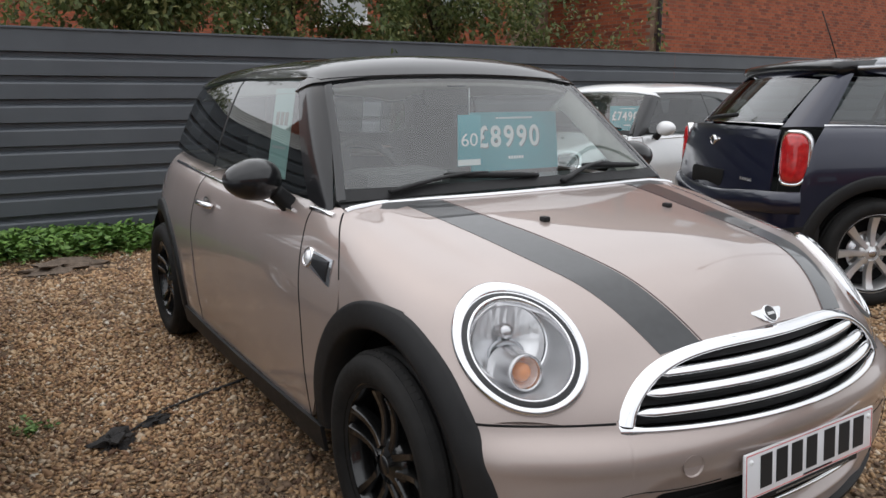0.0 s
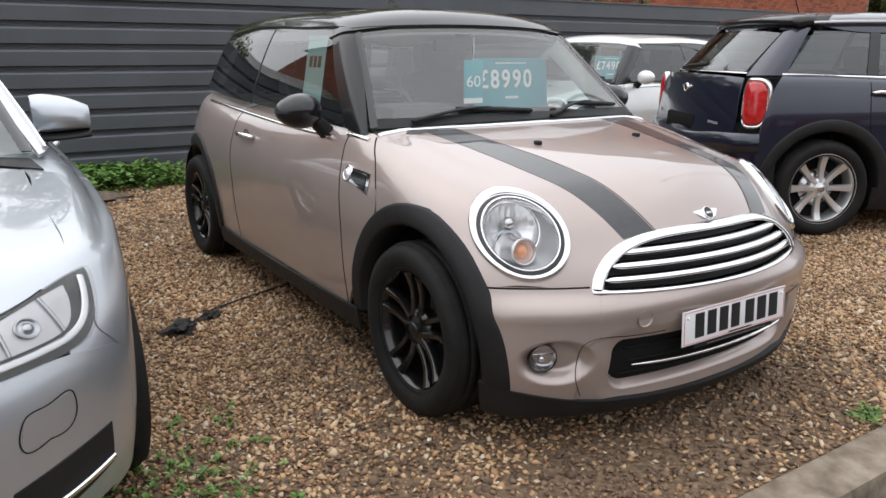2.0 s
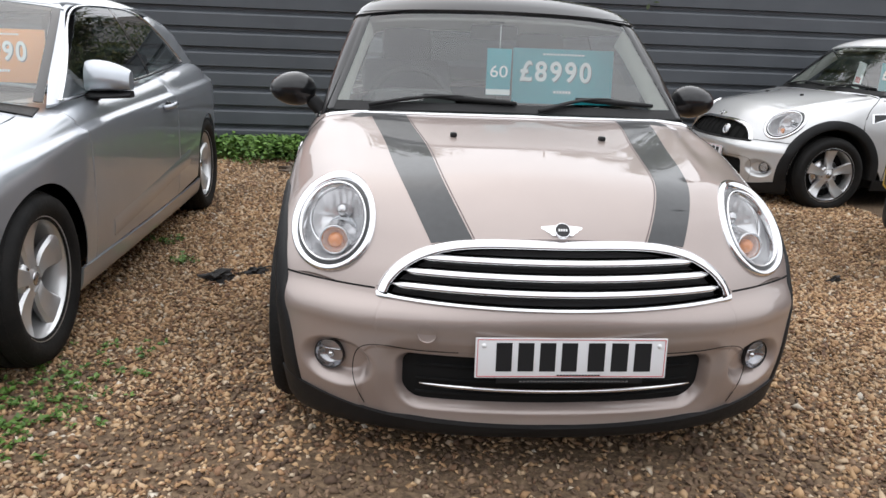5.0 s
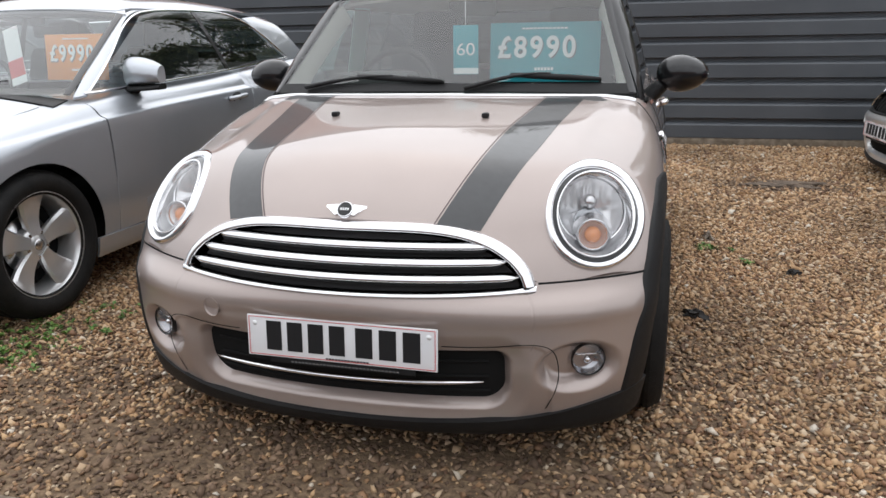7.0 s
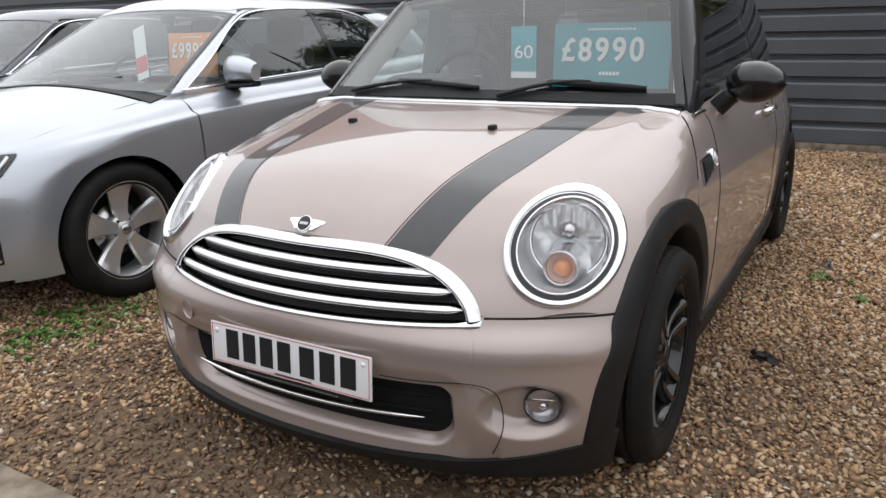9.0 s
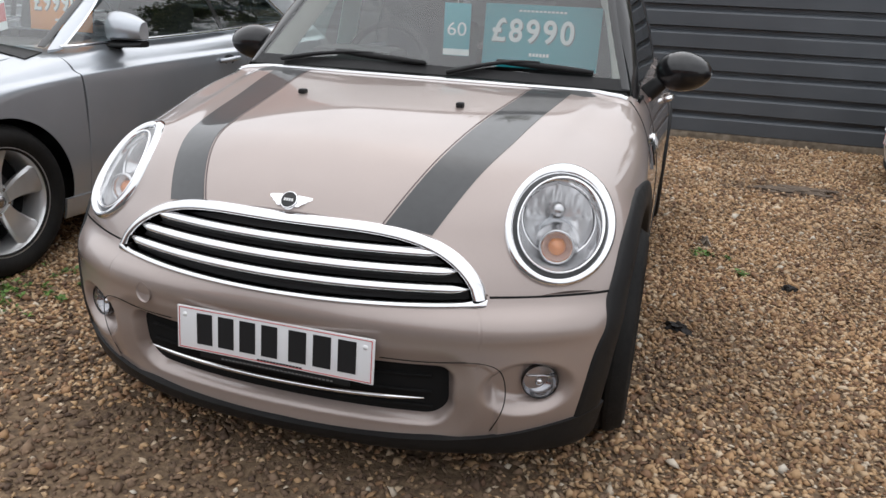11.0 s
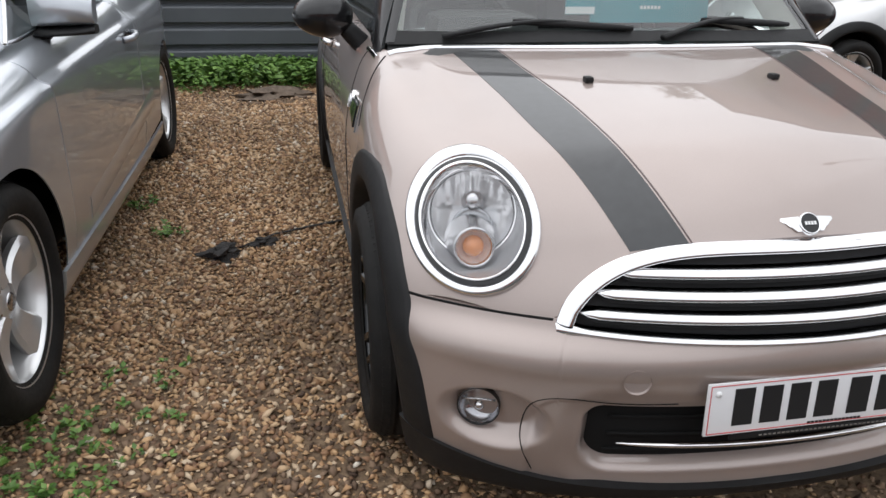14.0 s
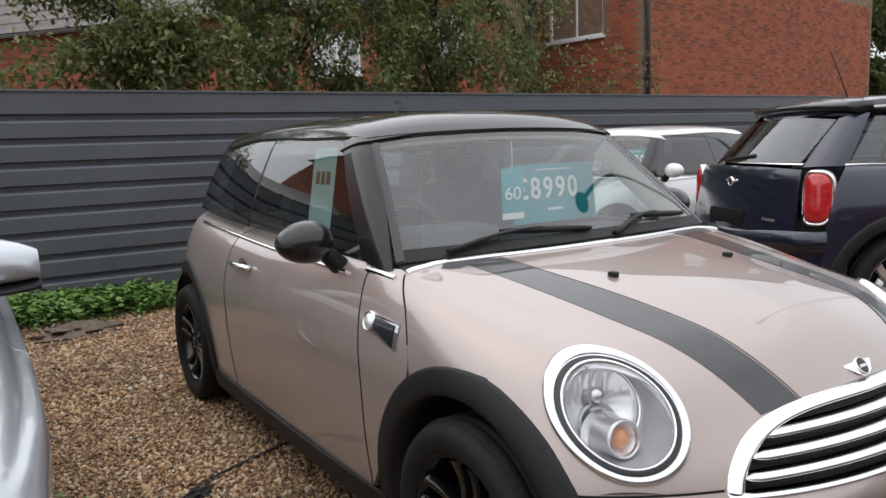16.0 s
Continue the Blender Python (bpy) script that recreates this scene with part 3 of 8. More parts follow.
def mini_lamp(f, s, parent):
    """Round headlamp whose chrome ring and lens lie in the slanting wing; bowl, bulb and indicator tube inside."""
    c, nn, r, u = lamp_frame(s)
    lamp = obj("headlamp", [], [], CHROME, parent, "round clear headlamp in a chrome ring")
    a, b = r * LAMP_A, u * LAMP_B
    n = 80
    t = np.linspace(0, 2 * math.pi, n, endpoint=False)

    def loop(k, out):
        flat = c + (np.outer(np.cos(t), a) + np.outer(np.sin(t), b)) * k
        base = cast(f, flat - nn * 0.25, np.repeat([nn], n, 0))
        return base + normals(f, base, 0.012) * out

    def skin(count):
        return [(j * n + i, j * n + (i + 1) % n, (j + 1) * n + (i + 1) % n, (j + 1) * n + i) for j in range(count - 1) for i in range(n)]

    def ring(name, profile, mat, cap=False, label=""):
        verts = np.concatenate([loop(k, out) for k, out in profile])
        faces = skin(len(profile))
        if cap:
            faces.append(tuple((len(profile) - 1) * n + i for i in range(n)))
        return obj(name, verts, faces, mat, lamp, label)

    def disc(at, right, up, radius):
        return at + (np.outer(np.cos(t), right) + np.outer(np.sin(t), up)) * radius

    def frame_of(way):
        w = np.array(way, float) / np.linalg.norm(way)
        right = np.cross((0, 0, 1.0), w)
        right = right / np.linalg.norm(right)
        return w, right, np.cross(w, right)

    ring("chrome_ring", [(1.155, -0.012), (1.150, 0.002), (1.13, 0.008), (1.09, 0.0125), (1.045, 0.0130), (1.00, 0.009), (0.978, 0.002), (0.970, -0.012)], CHROME)
    ring("seal", [(0.980, 0.000), (0.955, 0.001), (0.888, 0.000)], GLOSS_BLACK)
    ring("inner_ring", [(0.902, -0.004), (0.898, 0.005), (0.884, 0.0085), (0.862, 0.006), (0.846, -0.004), (0.838, -0.014)], CHROME)
    # the bowl looks nearly straight ahead, as far forward as the lens lets it
    fw, fr, fu = frame_of((s * 0.30, -0.88, 0.38))
    skin_out = normals(f, np.array([c]), 0.02)[0]
    hub = c - skin_out * 0.010 + fu * 0.010
    while f(disc(hub, fr, fu, 0.094)).max() > -0.010:
        hub = hub - nn * 0.003
    rim, mouth = loop(0.842, -0.010), disc(hub, fr, fu, 0.094)
    obj("bezel", np.concatenate([rim, rim * 0.55 + mouth * 0.45 - skin_out * 0.006, mouth]), skin(3), PALE_BEZEL, lamp)
    ellipse_ring("bowl_ring", hub, fr * 0.092, fu * 0.092, [(1.05, -0.006), (1.04, 0.003), (1.01, 0.006), (0.97, 0.003), (0.95, -0.006)], CHROME, lamp, 64)
    # bowl with upright flutes in its upper half and a plain lower half
    prof = [(k, -0.002 - 0.050 * (1 - (k / 0.96) ** 2) ** 0.8) for k in (0.96, 0.90, 0.82, 0.74, 0.66, 0.58, 0.50, 0.40, 0.28, 0.15, 0.04)]
    verts = []
    for k, out in prof:
        for q in t:
            x, y = k * math.cos(q), k * math.sin(q)
            flute = 0.0055 * abs(math.sin(math.pi * 4.5 * x)) * min(1, max(0, (y - 0.05) / 0.12)) * min(1, (0.96 - k) / 0.10)
            verts.append(hub + (fr * x + fu * y) * 0.091 + fw * (out + flute))
    obj("reflector", verts, skin(len(prof)) + [tuple((len(prof) - 1) * n + i for i in range(n))], REFLECTOR, lamp)
    # bulb: a bright ball shield above the middle, over a smoky hood that rises behind the indicator
    k = hub + fu * 0.026
    ellipse_ring("bulb_shield", k - fw * 0.024, fr * 0.0205, fu * 0.0205, [(1.15, -0.012), (1.0, 0.0), (1.0, 0.008), (0.86, 0.017), (0.50, 0.023), (0.05, 0.024)], SATIN, lamp, 28, cap=True)
    ellipse_ring("hood", hub - fu * 0.030 - fw * 0.030, fr * 0.046, fu * 0.042, [(1.0, -0.030), (1.0, 0.0), (0.94, 0.004), (0.86, 0.002), (0.5, 0.006), (0.05, 0.007)], SMOKED, lamp, 36, cap=True)
    # indicator: a bright tube that stands out of the bowl's foot, with a fluted glass at its mouth
    tw, tr, tu = frame_of((s * 0.12, -0.97, 0.20))
    k = cast(f, np.array([c - u * 0.052 - r * 0.008 * s - nn * 0.25]), np.array([nn]))[0]
    while f(disc(k, tr, tu, 0.043)).max() > -0.006:
        k = k - tw * 0.003
    ellipse_ring("indicator", k, tr * 0.042, tu * 0.042, [(1.35, -0.080), (1.22, -0.052), (1.06, -0.034), (1.03, -0.004), (1.0, 0.004), (0.93, 0.006), (0.86, 0.003), (0.82, -0.010)], SATIN, lamp, 44)
    ellipse_ring("indicator_bowl", k - tw * 0.006, tr * 0.036, tu * 0.036, [(1.0, 0.002), (0.75, -0.012), (0.35, -0.022), (0.05, -0.024)], REFLECTOR, lamp, 32, cap=True)
    ellipse_ring("indicator_bulb", k - tw * 0.022, tr * 0.022, tu * 0.022, [(1.0, 0.0), (0.95, 0.012), (0.6, 0.020), (0.05, 0.023)], AMBER, lamp, 24, "amber indicator bulb", cap=True)
    verts = []
    for kk, out in ((1.0, -0.002), (0.7, 0.003), (0.35, 0.006), (0.04, 0.007)):
        for i, q in enumerate(t):
            verts.append(k + (tr * math.cos(q) + tu * math.sin(q)) * 0.039 * kk + tw * (out + 0.0016 * (i % 4 // 2) * kk))
    obj("indicator_lens", verts, skin(4) + [tuple(3 * n + i for i in range(n))], LENS, lamp, "fluted clear indicator glass", smooth=False).visible_shadow = False
    ring("lens", [(0.866, 0.003), (0.65, 0.006), (0.40, 0.008), (0.20, 0.009), (0.04, 0.0095)], LENS, cap=True).visible_shadow = False
    return lamp


def seat(parent, x, y, mat=FABRIC):
    st = obj("seat", [], [], mat, parent, "black cloth front seat")
    bm = bmesh.new()
    box(bm, (x, y - 0.08, 0.50), (0.48, 0.50, 0.16), 0.06)
    part("cushion", bm, mat, st)
    bm = bmesh.new()
    box(bm, (x, y + 0.24, 0.80), (0.47, 0.15, 0.62), 0.065, Matrix.Rotation(radians(-18), 4, "X"))
    part("backrest", bm, mat, st)
    bm = bmesh.new()
    box(bm, (x, y + 0.36, 1.17), (0.26, 0.10, 0.18), 0.045, Matrix.Rotation(radians(-12), 4, "X"))
    part("headrest", bm, mat, st)
    for dx in (-0.06, 0.06):
        v, f = sweep([(x + dx, y + 0.33, 1.02), (x + dx, y + 0.355, 1.10)], 0.006, 6)
        obj("headrest_post", v, f, CHROME, st)


def cabin_fittings(parent, wheel_side, y0=1.02, zb=0.93, half=0.62, length=2.3, roof_z=1.36, mirror=None):
    """Dashboard, steering wheel, seats, floor and rear bench."""
    bm = bmesh.new()
    box(bm, (0, y0 + 0.30, zb - 0.10), (2 * half, 0.60, 0.20), 0.05)
    part("dashboard", bm, CABIN, parent)
    bm = bmesh.new()
    box(bm, (wheel_side * 0.36, y0 + 0.40, zb + 0.02), (0.34, 0.22, 0.10), 0.04)
    part("instrument_hood", bm, CABIN, parent)
    sw = obj("steering_wheel", [], [], CABIN, parent, "black three-spoke steering wheel")
    v, f = [], []
    rings = []
    for i in range(32):
        t = 2 * math.pi * i / 32
        c = Vector((0.18 * math.cos(t), 0, 0.18 * math.sin(t)))
        e = c.normalized()
        rings.append([c + e * 0.015 * math.cos(k) + Vector((0, 0.015 * math.sin(k), 0)) for k in np.linspace(0, 2 * math.pi, 9)[:-1]])
    v, f = tube_rings(rings, True)
    obj("rim", v, f, CABIN, sw)
    for t in (0.0, math.pi, -math.pi / 2):
        v, f = sweep([(0, 0, 0), (0.17 * math.cos(t), 0, 0.17 * math.sin(t))], 0.016, 8)
        obj("spoke", v, f, SATIN, sw)
    bm = bmesh.new()
    box(bm, (0, 0, 0), (0.13, 0.05, 0.11), 0.02)
    part("boss", bm, CABIN, sw)
    sw.matrix_basis = Matrix.Translation((wheel_side * 0.36, y0 + 0.66, zb - 0.02)) @ Matrix.Rotation(radians(-22), 4, "X")
    for x in (-0.36, 0.36):
        seat(parent, x, y0 + 1.00)
    bm = bmesh.new()
    box(bm, (0, y0 + 1.78, 0.50), (1.1, 0.45, 0.18), 0.06)
    box(bm, (0, y0 + 2.06, 0.78), (1.1, 0.14, 0.55), 0.06, Matrix.Rotation(radians(-18), 4, "X"))
    part("rear_bench", bm, FABRIC, parent)
    bm = bmesh.new()
    box(bm, (0, y0 + 1.3, 0.26), (2 * half, length, 0.04), 0.01)
    part("cabin_floor", bm, CABIN, parent)
    v, f = sweep([(0, y0 + 0.62, roof_z - 0.03), (0, y0 + 0.62, roof_z - 0.10)], 0.008, 8)
    my, mz = mirror or (y0 + 0.56, roof_z - 0.055)
    bm = bmesh.new()
    box(bm, (0, my + 0.08, mz - 0.06), (0.21, 0.03, 0.062), 0.014)
    part("rear_view_mirror", bm, CABIN, parent)
    bm = bmesh.new()
    box(bm, (0, my, mz), (0.07, 0.05, 0.045), 0.012)
    part("mirror_mount", bm, CABIN, parent)


def number_plate(parent, m, yellow=False, red=True, count=7):
    """A plate with plain bars in place of its characters."""
    p = obj("number_plate", [], [], PLATE, parent, "white number plate with a red edge line" if red else "number plate")
    p.matrix_basis = m
    bm = bmesh.new()
    box(bm, (0, 0, 0), (0.52, 0.006, 0.111), 0.002)
    part("backing", bm, PLATE_YELLOW if yellow else PLATE, p)
    if red:
        bm = bmesh.new()
        for z in (-0.051, 0.051):
            box(bm, (0, -0.0035, z), (0.508, 0.001, 0.0016))
        for x in (-0.254, 0.254):
            box(bm, (x, -0.0035, 0), (0.0016, 0.001, 0.102))
        part("edge_line", bm, PLATE_RED, p, smooth=False)
        for x in (-0.238, 0.238):
            v, f = lathe([(0.001, -0.007), (0.005, -0.0065), (0.0065, -0.003)], 14, "y")
            o = obj("screw_cap", v, f, WHITE, p)
            o.location = (x, 0, 0.034)
    bars(p, (-0.095, -0.0034, 0.003), (1, 0, 0), (0, 0, 1), 0.235, 0.079, 4, PRINT_BLACK)
    bars(p, (0.130, -0.0034, 0.003), (1, 0, 0), (0, 0, 1), 0.190, 0.079, 3, PRINT_BLACK)
    if red:
        bm = bmesh.new()
        box(bm, (0.0, 0.004, -0.062), (0.40, 0.006, 0.022), 0.002)
        part("plate_holder", bm, PLASTIC, p, "black plate holder strip with pale print")
        bars(p, (0.01, 0.0008, -0.0665), (1, 0, 0), (0, 0, 1), 0.30, 0.004, 30, SATIN, "small_print")
    bars(p, (0.02, -0.0034, -0.0475), (1, 0, 0), (0, 0, 1), 0.12, 0.004, 14, PRINT_BLACK, "small_print")
    return p


def mini_mirror(parent, s, cap, at=(0.80, 1.36, 0.93)):
    """A round-capped door mirror on a short black foot."""
    m = obj("door_mirror", [], [], cap, parent)
    x, y, z = at
    bm = bmesh.new()
    bmesh.ops.create_uvsphere(bm, u_segments=32, v_segments=20, radius=1.0)
    for v in bm.verts:
        c = v.co
        yy = c.y if c.y < 0.25 else 0.25 + (c.y - 0.25) * 0.12
        v.co = (c.x * 0.096, yy * 0.076, c.z * 0.069 * (1 - 0.12 * c.x * s))
    bmesh.ops.translate(bm, vec=(s * (x + 0.117), y, z + 0.075), verts=bm.verts)
    part("cap", bm, cap, m)
    ellipse_ring("mirror_glass", (s * (x + 0.117), y + 0.032, z + 0.075), (0.078, 0, 0), (0, 0, 0.052), [(1.0, 0.0), (0.6, 0.001), (0.1, 0.001)], MIRROR, m, 32, cap=True)
    rings = []
    for k in range(7):
        u = k / 6
        c = Vector((s * (x - 0.035 + 0.085 * u), y + 0.005 - 0.0 * u, z - 0.045 + 0.085 * u))
        a, b = 0.050 - 0.014 * u, 0.036 - 0.008 * u
        rings.append([c + Vector((s * b * 0.9 * math.cos(t), a * math.sin(t), -b * 0.5 * math.cos(t))) for t in np.linspace(0, 2 * math.pi, 15)[:-1]])
    v, f = tube_rings(rings)
    obj("foot", v, f, PLASTIC, m)
    return m


def build_mini(m, label, paint, roof_mat, mirror_mat, group="", stripes=True, alloy=BLACK_ALLOY, spokes=double_spokes, pillar=GREY_GLOSS, scoop=False):
    car = thing("hatchback_car", m, label, "car", group)
    body, cabin = mini_solids()
    hub_f, hub_r, r_in, r_out = 0.70, 3.167, 0.362, 0.432
    zh = 0.302

    def ap(y_hub, deg, r=r_out, s=1.0):
        q = on(body, [(s * 0.9, y_hub + r * math.cos(radians(deg)), zh + r * math.sin(radians(deg)))], "side")[0][0]
        return tuple(q)

    core = (0.0, 1.0, 0.40)
    # bonnet: from the arches and the grille's brow back to the screen
    arch_l = [ap(hub_f, d, r_out, -1) for d in (58, 90, 120, 146)]
    arch_r = [(-x, y, z) for x, y, z in arch_l[::-1]]
    low = curve(*arch_l, (-0.74, 0.30, 0.552), (-0.62, 0.20, 0.550), (-0.515, 0.15, 0.556), (-0.465, 0.135, 0.615), (-0.37, 0.12, 0.672), (-0.2, 0.11, 0.704), (0, 0.11, 0.712),
                (0.2, 0.11, 0.704), (0.37, 0.12, 0.672), (0.465, 0.135, 0.615), (0.515, 0.15, 0.556), (0.62, 0.20, 0.550), (0.74, 0.30, 0.552), *arch_r)
    rear = [(0.815, 0.945, 0.755), (0.79, 0.985, 0.825), (0.755, 1.045, 0.875), (0.70, 1.105, 0.912), (0.60, 1.105, 0.928), (0.30, 1.055, 0.945)]
    high = curve(*[(-x, y, z) for x, y, z in rear], (0, 1.03, 0.95), *rear[::-1])
    eyes = [lamp_frame(s) for s in (-1, 1)]

    def lamp_hole(q):
        gone = np.zeros(len(q), bool)
        for c, _, r, u in eyes:
            d = q - c
            gone |= (((d @ r) / (LAMP_A * 1.06)) ** 2 + ((d @ u) / (LAMP_B * 1.06)) ** 2 < 1) & (q[:, 1] < 0.62) & (q[:, 0] * c[0] > 0)
        return gone

    panel("bonnet", body, low, high, core, 201, 90, paint, car, hole=lamp_hole)
    # bumper
    build_bumper(car, body, paint, scoop)
    half = [(0.0, 0.02, 0.118, 0.162), (0.3, 0.05, 0.118, 0.168), (0.6, 0.18, 0.122, 0.200), (0.72, 0.26, 0.126, 0.228), (0.80, 0.33, 0.130, 0.245)]
    full = [(-x, y, a, b) for x, y, a, b in half[:0:-1]] + half
    lipm, liph = curve(*[(x, y, a) for x, y, a, b in full]), curve(*[(x, y, b) for x, y, a, b in full])
    panel("lip_spoiler", body, lipm, liph, (0, 0.95, 0.25), 61, 7, PLASTIC, car, lift=0.007, depth=0.05)
    mini_grille(car, body, scoop)
    for s in (-1, 1):
        mini_lamp(body, s, car)
        # scuttle panel between bonnet and door
        panel("wing_panel", body, curve(*mirrored(s, ap(hub_f, 6), ap(hub_f, 30), ap(hub_f, 55), (0.83, 0.953, 0.760), (0.80, 0.992, 0.830), (0.78, 1.052, 0.882), (0.76, 1.115, 0.918))),
              curve(*mirrored(s, (0.9, 1.185, 0.26), (0.9, 1.195, 0.45), (0.9, 1.205, 0.60), (0.9, 1.222, 0.72), (0.9, 1.240, 0.80), (0.9, 1.258, 0.87), (0.9, 1.275, 0.918))), "side", 34, 9, paint, car, lip=0.0008)
        panel("door", body, curve(*mirrored(s, (0.9, 1.192, 0.255), (0.9, 1.202, 0.45), (0.9, 1.212, 0.60), (0.9, 1.229, 0.72), (0.9, 1.247, 0.80), (0.9, 1.265, 0.87), (0.9, 1.282, 0.920))),
              curve(*mirrored(s, (0.9, 2.44, 0.255), (0.9, 2.47, 0.50), (0.9, 2.50, 0.70), (0.9, 2.50, 0.82), (0.9, 2.49, 0.945))), "side", 26, 40, paint, car, lip=0.0008)
        seam("door_shut", body, curve(*mirrored(s, (0.9, 1.1885, 0.262), (0.9, 1.1985, 0.45), (0.9, 1.2085, 0.60), (0.9, 1.2255, 0.72), (0.9, 1.2435, 0.80), (0.9, 1.2615, 0.87), (0.9, 1.2785, 0.915))), "side", 40, DARK, car, 0.006, 0.0012, 0.0004)
        seam("door_shut", body, curve(*mirrored(s, (0.9, 2.444, 0.262), (0.9, 2.474, 0.50), (0.9, 2.504, 0.70), (0.9, 2.504, 0.82), (0.9, 2.495, 0.94))), "side", 40, DARK, car, 0.006, 0.0012, 0.0004)
        seam("bonnet_shut", body, curve(*mirrored(s, (0.822, 0.949, 0.757), (0.795, 0.989, 0.828), (0.768, 1.049, 0.879), (0.715, 1.110, 0.912))), core, 24, DARK, car, 0.006, 0.0012, 0.0004)
        seam("bonnet_shut", body, curve(*mirrored(s, (0.79, 0.32, 0.549), (0.74, 0.28, 0.549), (0.62, 0.20, 0.549), (0.52, 0.15, 0.550))), core, 24, DARK, car, 0.006, 0.0012, 0.0004)
        # rear quarter, in front of and behind the wheel
        panel("rear_quarter", body, curve(*mirrored(s, ap(hub_r, 186), ap(hub_r, 150), ap(hub_r, 120), ap(hub_r, 90), ap(hub_r, 60), ap(hub_r, 30), ap(hub_r, -8))),
              curve(*mirrored(s, (0.9, 2.448, 0.255), (0.9, 2.508, 0.70), (0.9, 2.50, 0.948), (0.9, 2.95, 0.965), (0.9, 3.3, 0.98), (0.9, 3.55, 0.80), (0.9, 3.55, 0.30))), "side", 60, 12, paint, car)
        arch("arch_trim", body, s, (0, hub_f, zh), r_in, r_out, PLASTIC, car, -6, 200, 0.006, foot=0.002, label="matt black plastic wheel arch trim")
        arch("arch_trim", body, s, (0, hub_r, zh), r_in, r_out, PLASTIC, car, -10, 188, 0.014, "matt black plastic wheel arch trim")
        wheel_house(s, (0, hub_f, zh), r_in + 0.01, car, 0.45, 0.745)
        wheel_house(s, (0, hub_r, zh), r_in + 0.01, car)
        panel("sill", body, curve(*mirrored(s, (0.9, 1.10, 0.175), (0.9, 2.0, 0.175), (0.9, 2.78, 0.175))), curve(*mirrored(s, (0.9, 1.10, 0.262), (0.9, 2.0, 0.250), (0.9, 2.78, 0.262))), "side", 30, 7, PLASTIC, car, "matt black plastic sill", 0.012)
        wheel(car, (s * 0.735, hub_f, zh), s, 0.302, 0.185, 0.213, alloy, spokes)
        wheel(car, (s * 0.735, hub_r, zh), s, 0.302, 0.185, 0.213, alloy, spokes)
        # side glass and pillars
        panel("door_window", cabin, curve(*mirrored(s, (0.8, 1.34, 0.935), (0.8, 1.8, 0.94), (0.8, 2.43, 0.955))), curve(*mirrored(s, (0.8, 1.70, 1.30), (0.8, 1.95, 1.315), (0.8, 2.36, 1.315))), "side", 24, 14, TINTED if scoop else SIDE_GLASS, car, "", 0.0, 0.004, 0.001)
        panel("rear_side_window", cabin, curve(*mirrored(s, (0.8, 2.45, 0.955), (0.8, 2.9, 0.965), (0.8, 3.36, 0.985))), curve(*mirrored(s, (0.8, 2.38, 1.315), (0.8, 2.75, 1.312), (0.8, 3.14, 1.295))), "side", 20, 14, TINTED, car, "", 0.0, 0.004, 0.001)
        edge, _ = on(cabin, mirrored(s, (0.8, 1.335, 0.925), (0.8, 1.52, 1.118), (0.8, 1.695, 1.302)), "side")
        panel("front_pillar", cabin, curve(*mirrored(s, (0.707, 1.168, 0.90), (0.638, 1.35, 1.12), (0.580, 1.54, 1.312))), curve(*edge), (0, 1.9, 0.95), 26, 8, pillar, car, "dark glossy windscreen pillar", 0.003)
        seam("window_seal", cabin, curve(*mirrored(s, (0.8, 2.44, 0.95), (0.8, 2.37, 1.315))), "side", 12, GLOSS_BLACK, car, 0.016, 0.003)
        panel("rear_pillar", cabin, curve(*mirrored(s, (0.8, 3.37, 0.985), (0.8, 3.15, 1.30))), curve(*mirrored(s, (0.70, 3.56, 0.985), (0.65, 3.36, 1.30))), (0, 2.6, 1.0), 10, 6, TINTED if not scoop else GLOSS_BLACK, car)
        seam("waist_strip", body, curve(*mirrored(s, (0.9, 1.29, 0.921), (0.9, 1.6, 0.924), (0.9, 2.2, 0.938), (0.9, 2.9, 0.965), (0.9, 3.45, 0.985))), (0, 1.9, 0.70), 40, CHROME, car, 0.014, 0.006, 0.004, "thin chrome strip")
        # side repeater and its chrome surround
        mini_scuttle(car, body, s)
        mini_handle(car, body, s)
        mini_mirror(car, s, mirror_mat, (0.745, 1.47, 0.91))
    # screen, roof and tail
    panel("windscreen", cabin, curve((-0.700, 1.165, 0.93), (-0.4, 1.10, 0.94), (0, 1.07, 0.945), (0.4, 1.10, 0.94), (0.700, 1.165, 0.93)),
          curve((-0.573, 1.54, 1.31), (-0.3, 1.51, 1.33), (0, 1.50, 1.335), (0.3, 1.51, 1.33), (0.573, 1.54, 1.31)), (0, 1.9, 0.95), 33, 20, SCREEN, car, "", 0.002, 0.005, 0.001)
    seam("screen_border", cabin, curve((-0.690, 1.165, 0.935), (-0.624, 1.35, 1.12), (-0.566, 1.54, 1.305)), (0, 1.9, 0.95), 24, GLOSS_BLACK, car, 0.028, 0.002, 0.002)
    seam("screen_border", cabin, curve((0.690, 1.165, 0.935), (0.624, 1.35, 1.12), (0.566, 1.54, 1.305)), (0, 1.9, 0.95), 24, GLOSS_BLACK, car, 0.028, 0.002, 0.002)
    panel("screen_frit", cabin, curve((-0.698, 1.165, 0.93), (-0.4, 1.10, 0.94), (0, 1.07, 0.945), (0.4, 1.10, 0.94), (0.698, 1.165, 0.93)), curve((-0.682, 1.185, 0.965), (-0.4, 1.13, 0.968), (0, 1.10, 0.972), (0.4, 1.13, 0.968), (0.682, 1.185, 0.965)), (0, 1.9, 0.95), 33, 4, PLASTIC, car, "", 0.0035, 0.002, 0.001)
    grown = lambda p: cabin(p, 0.012)
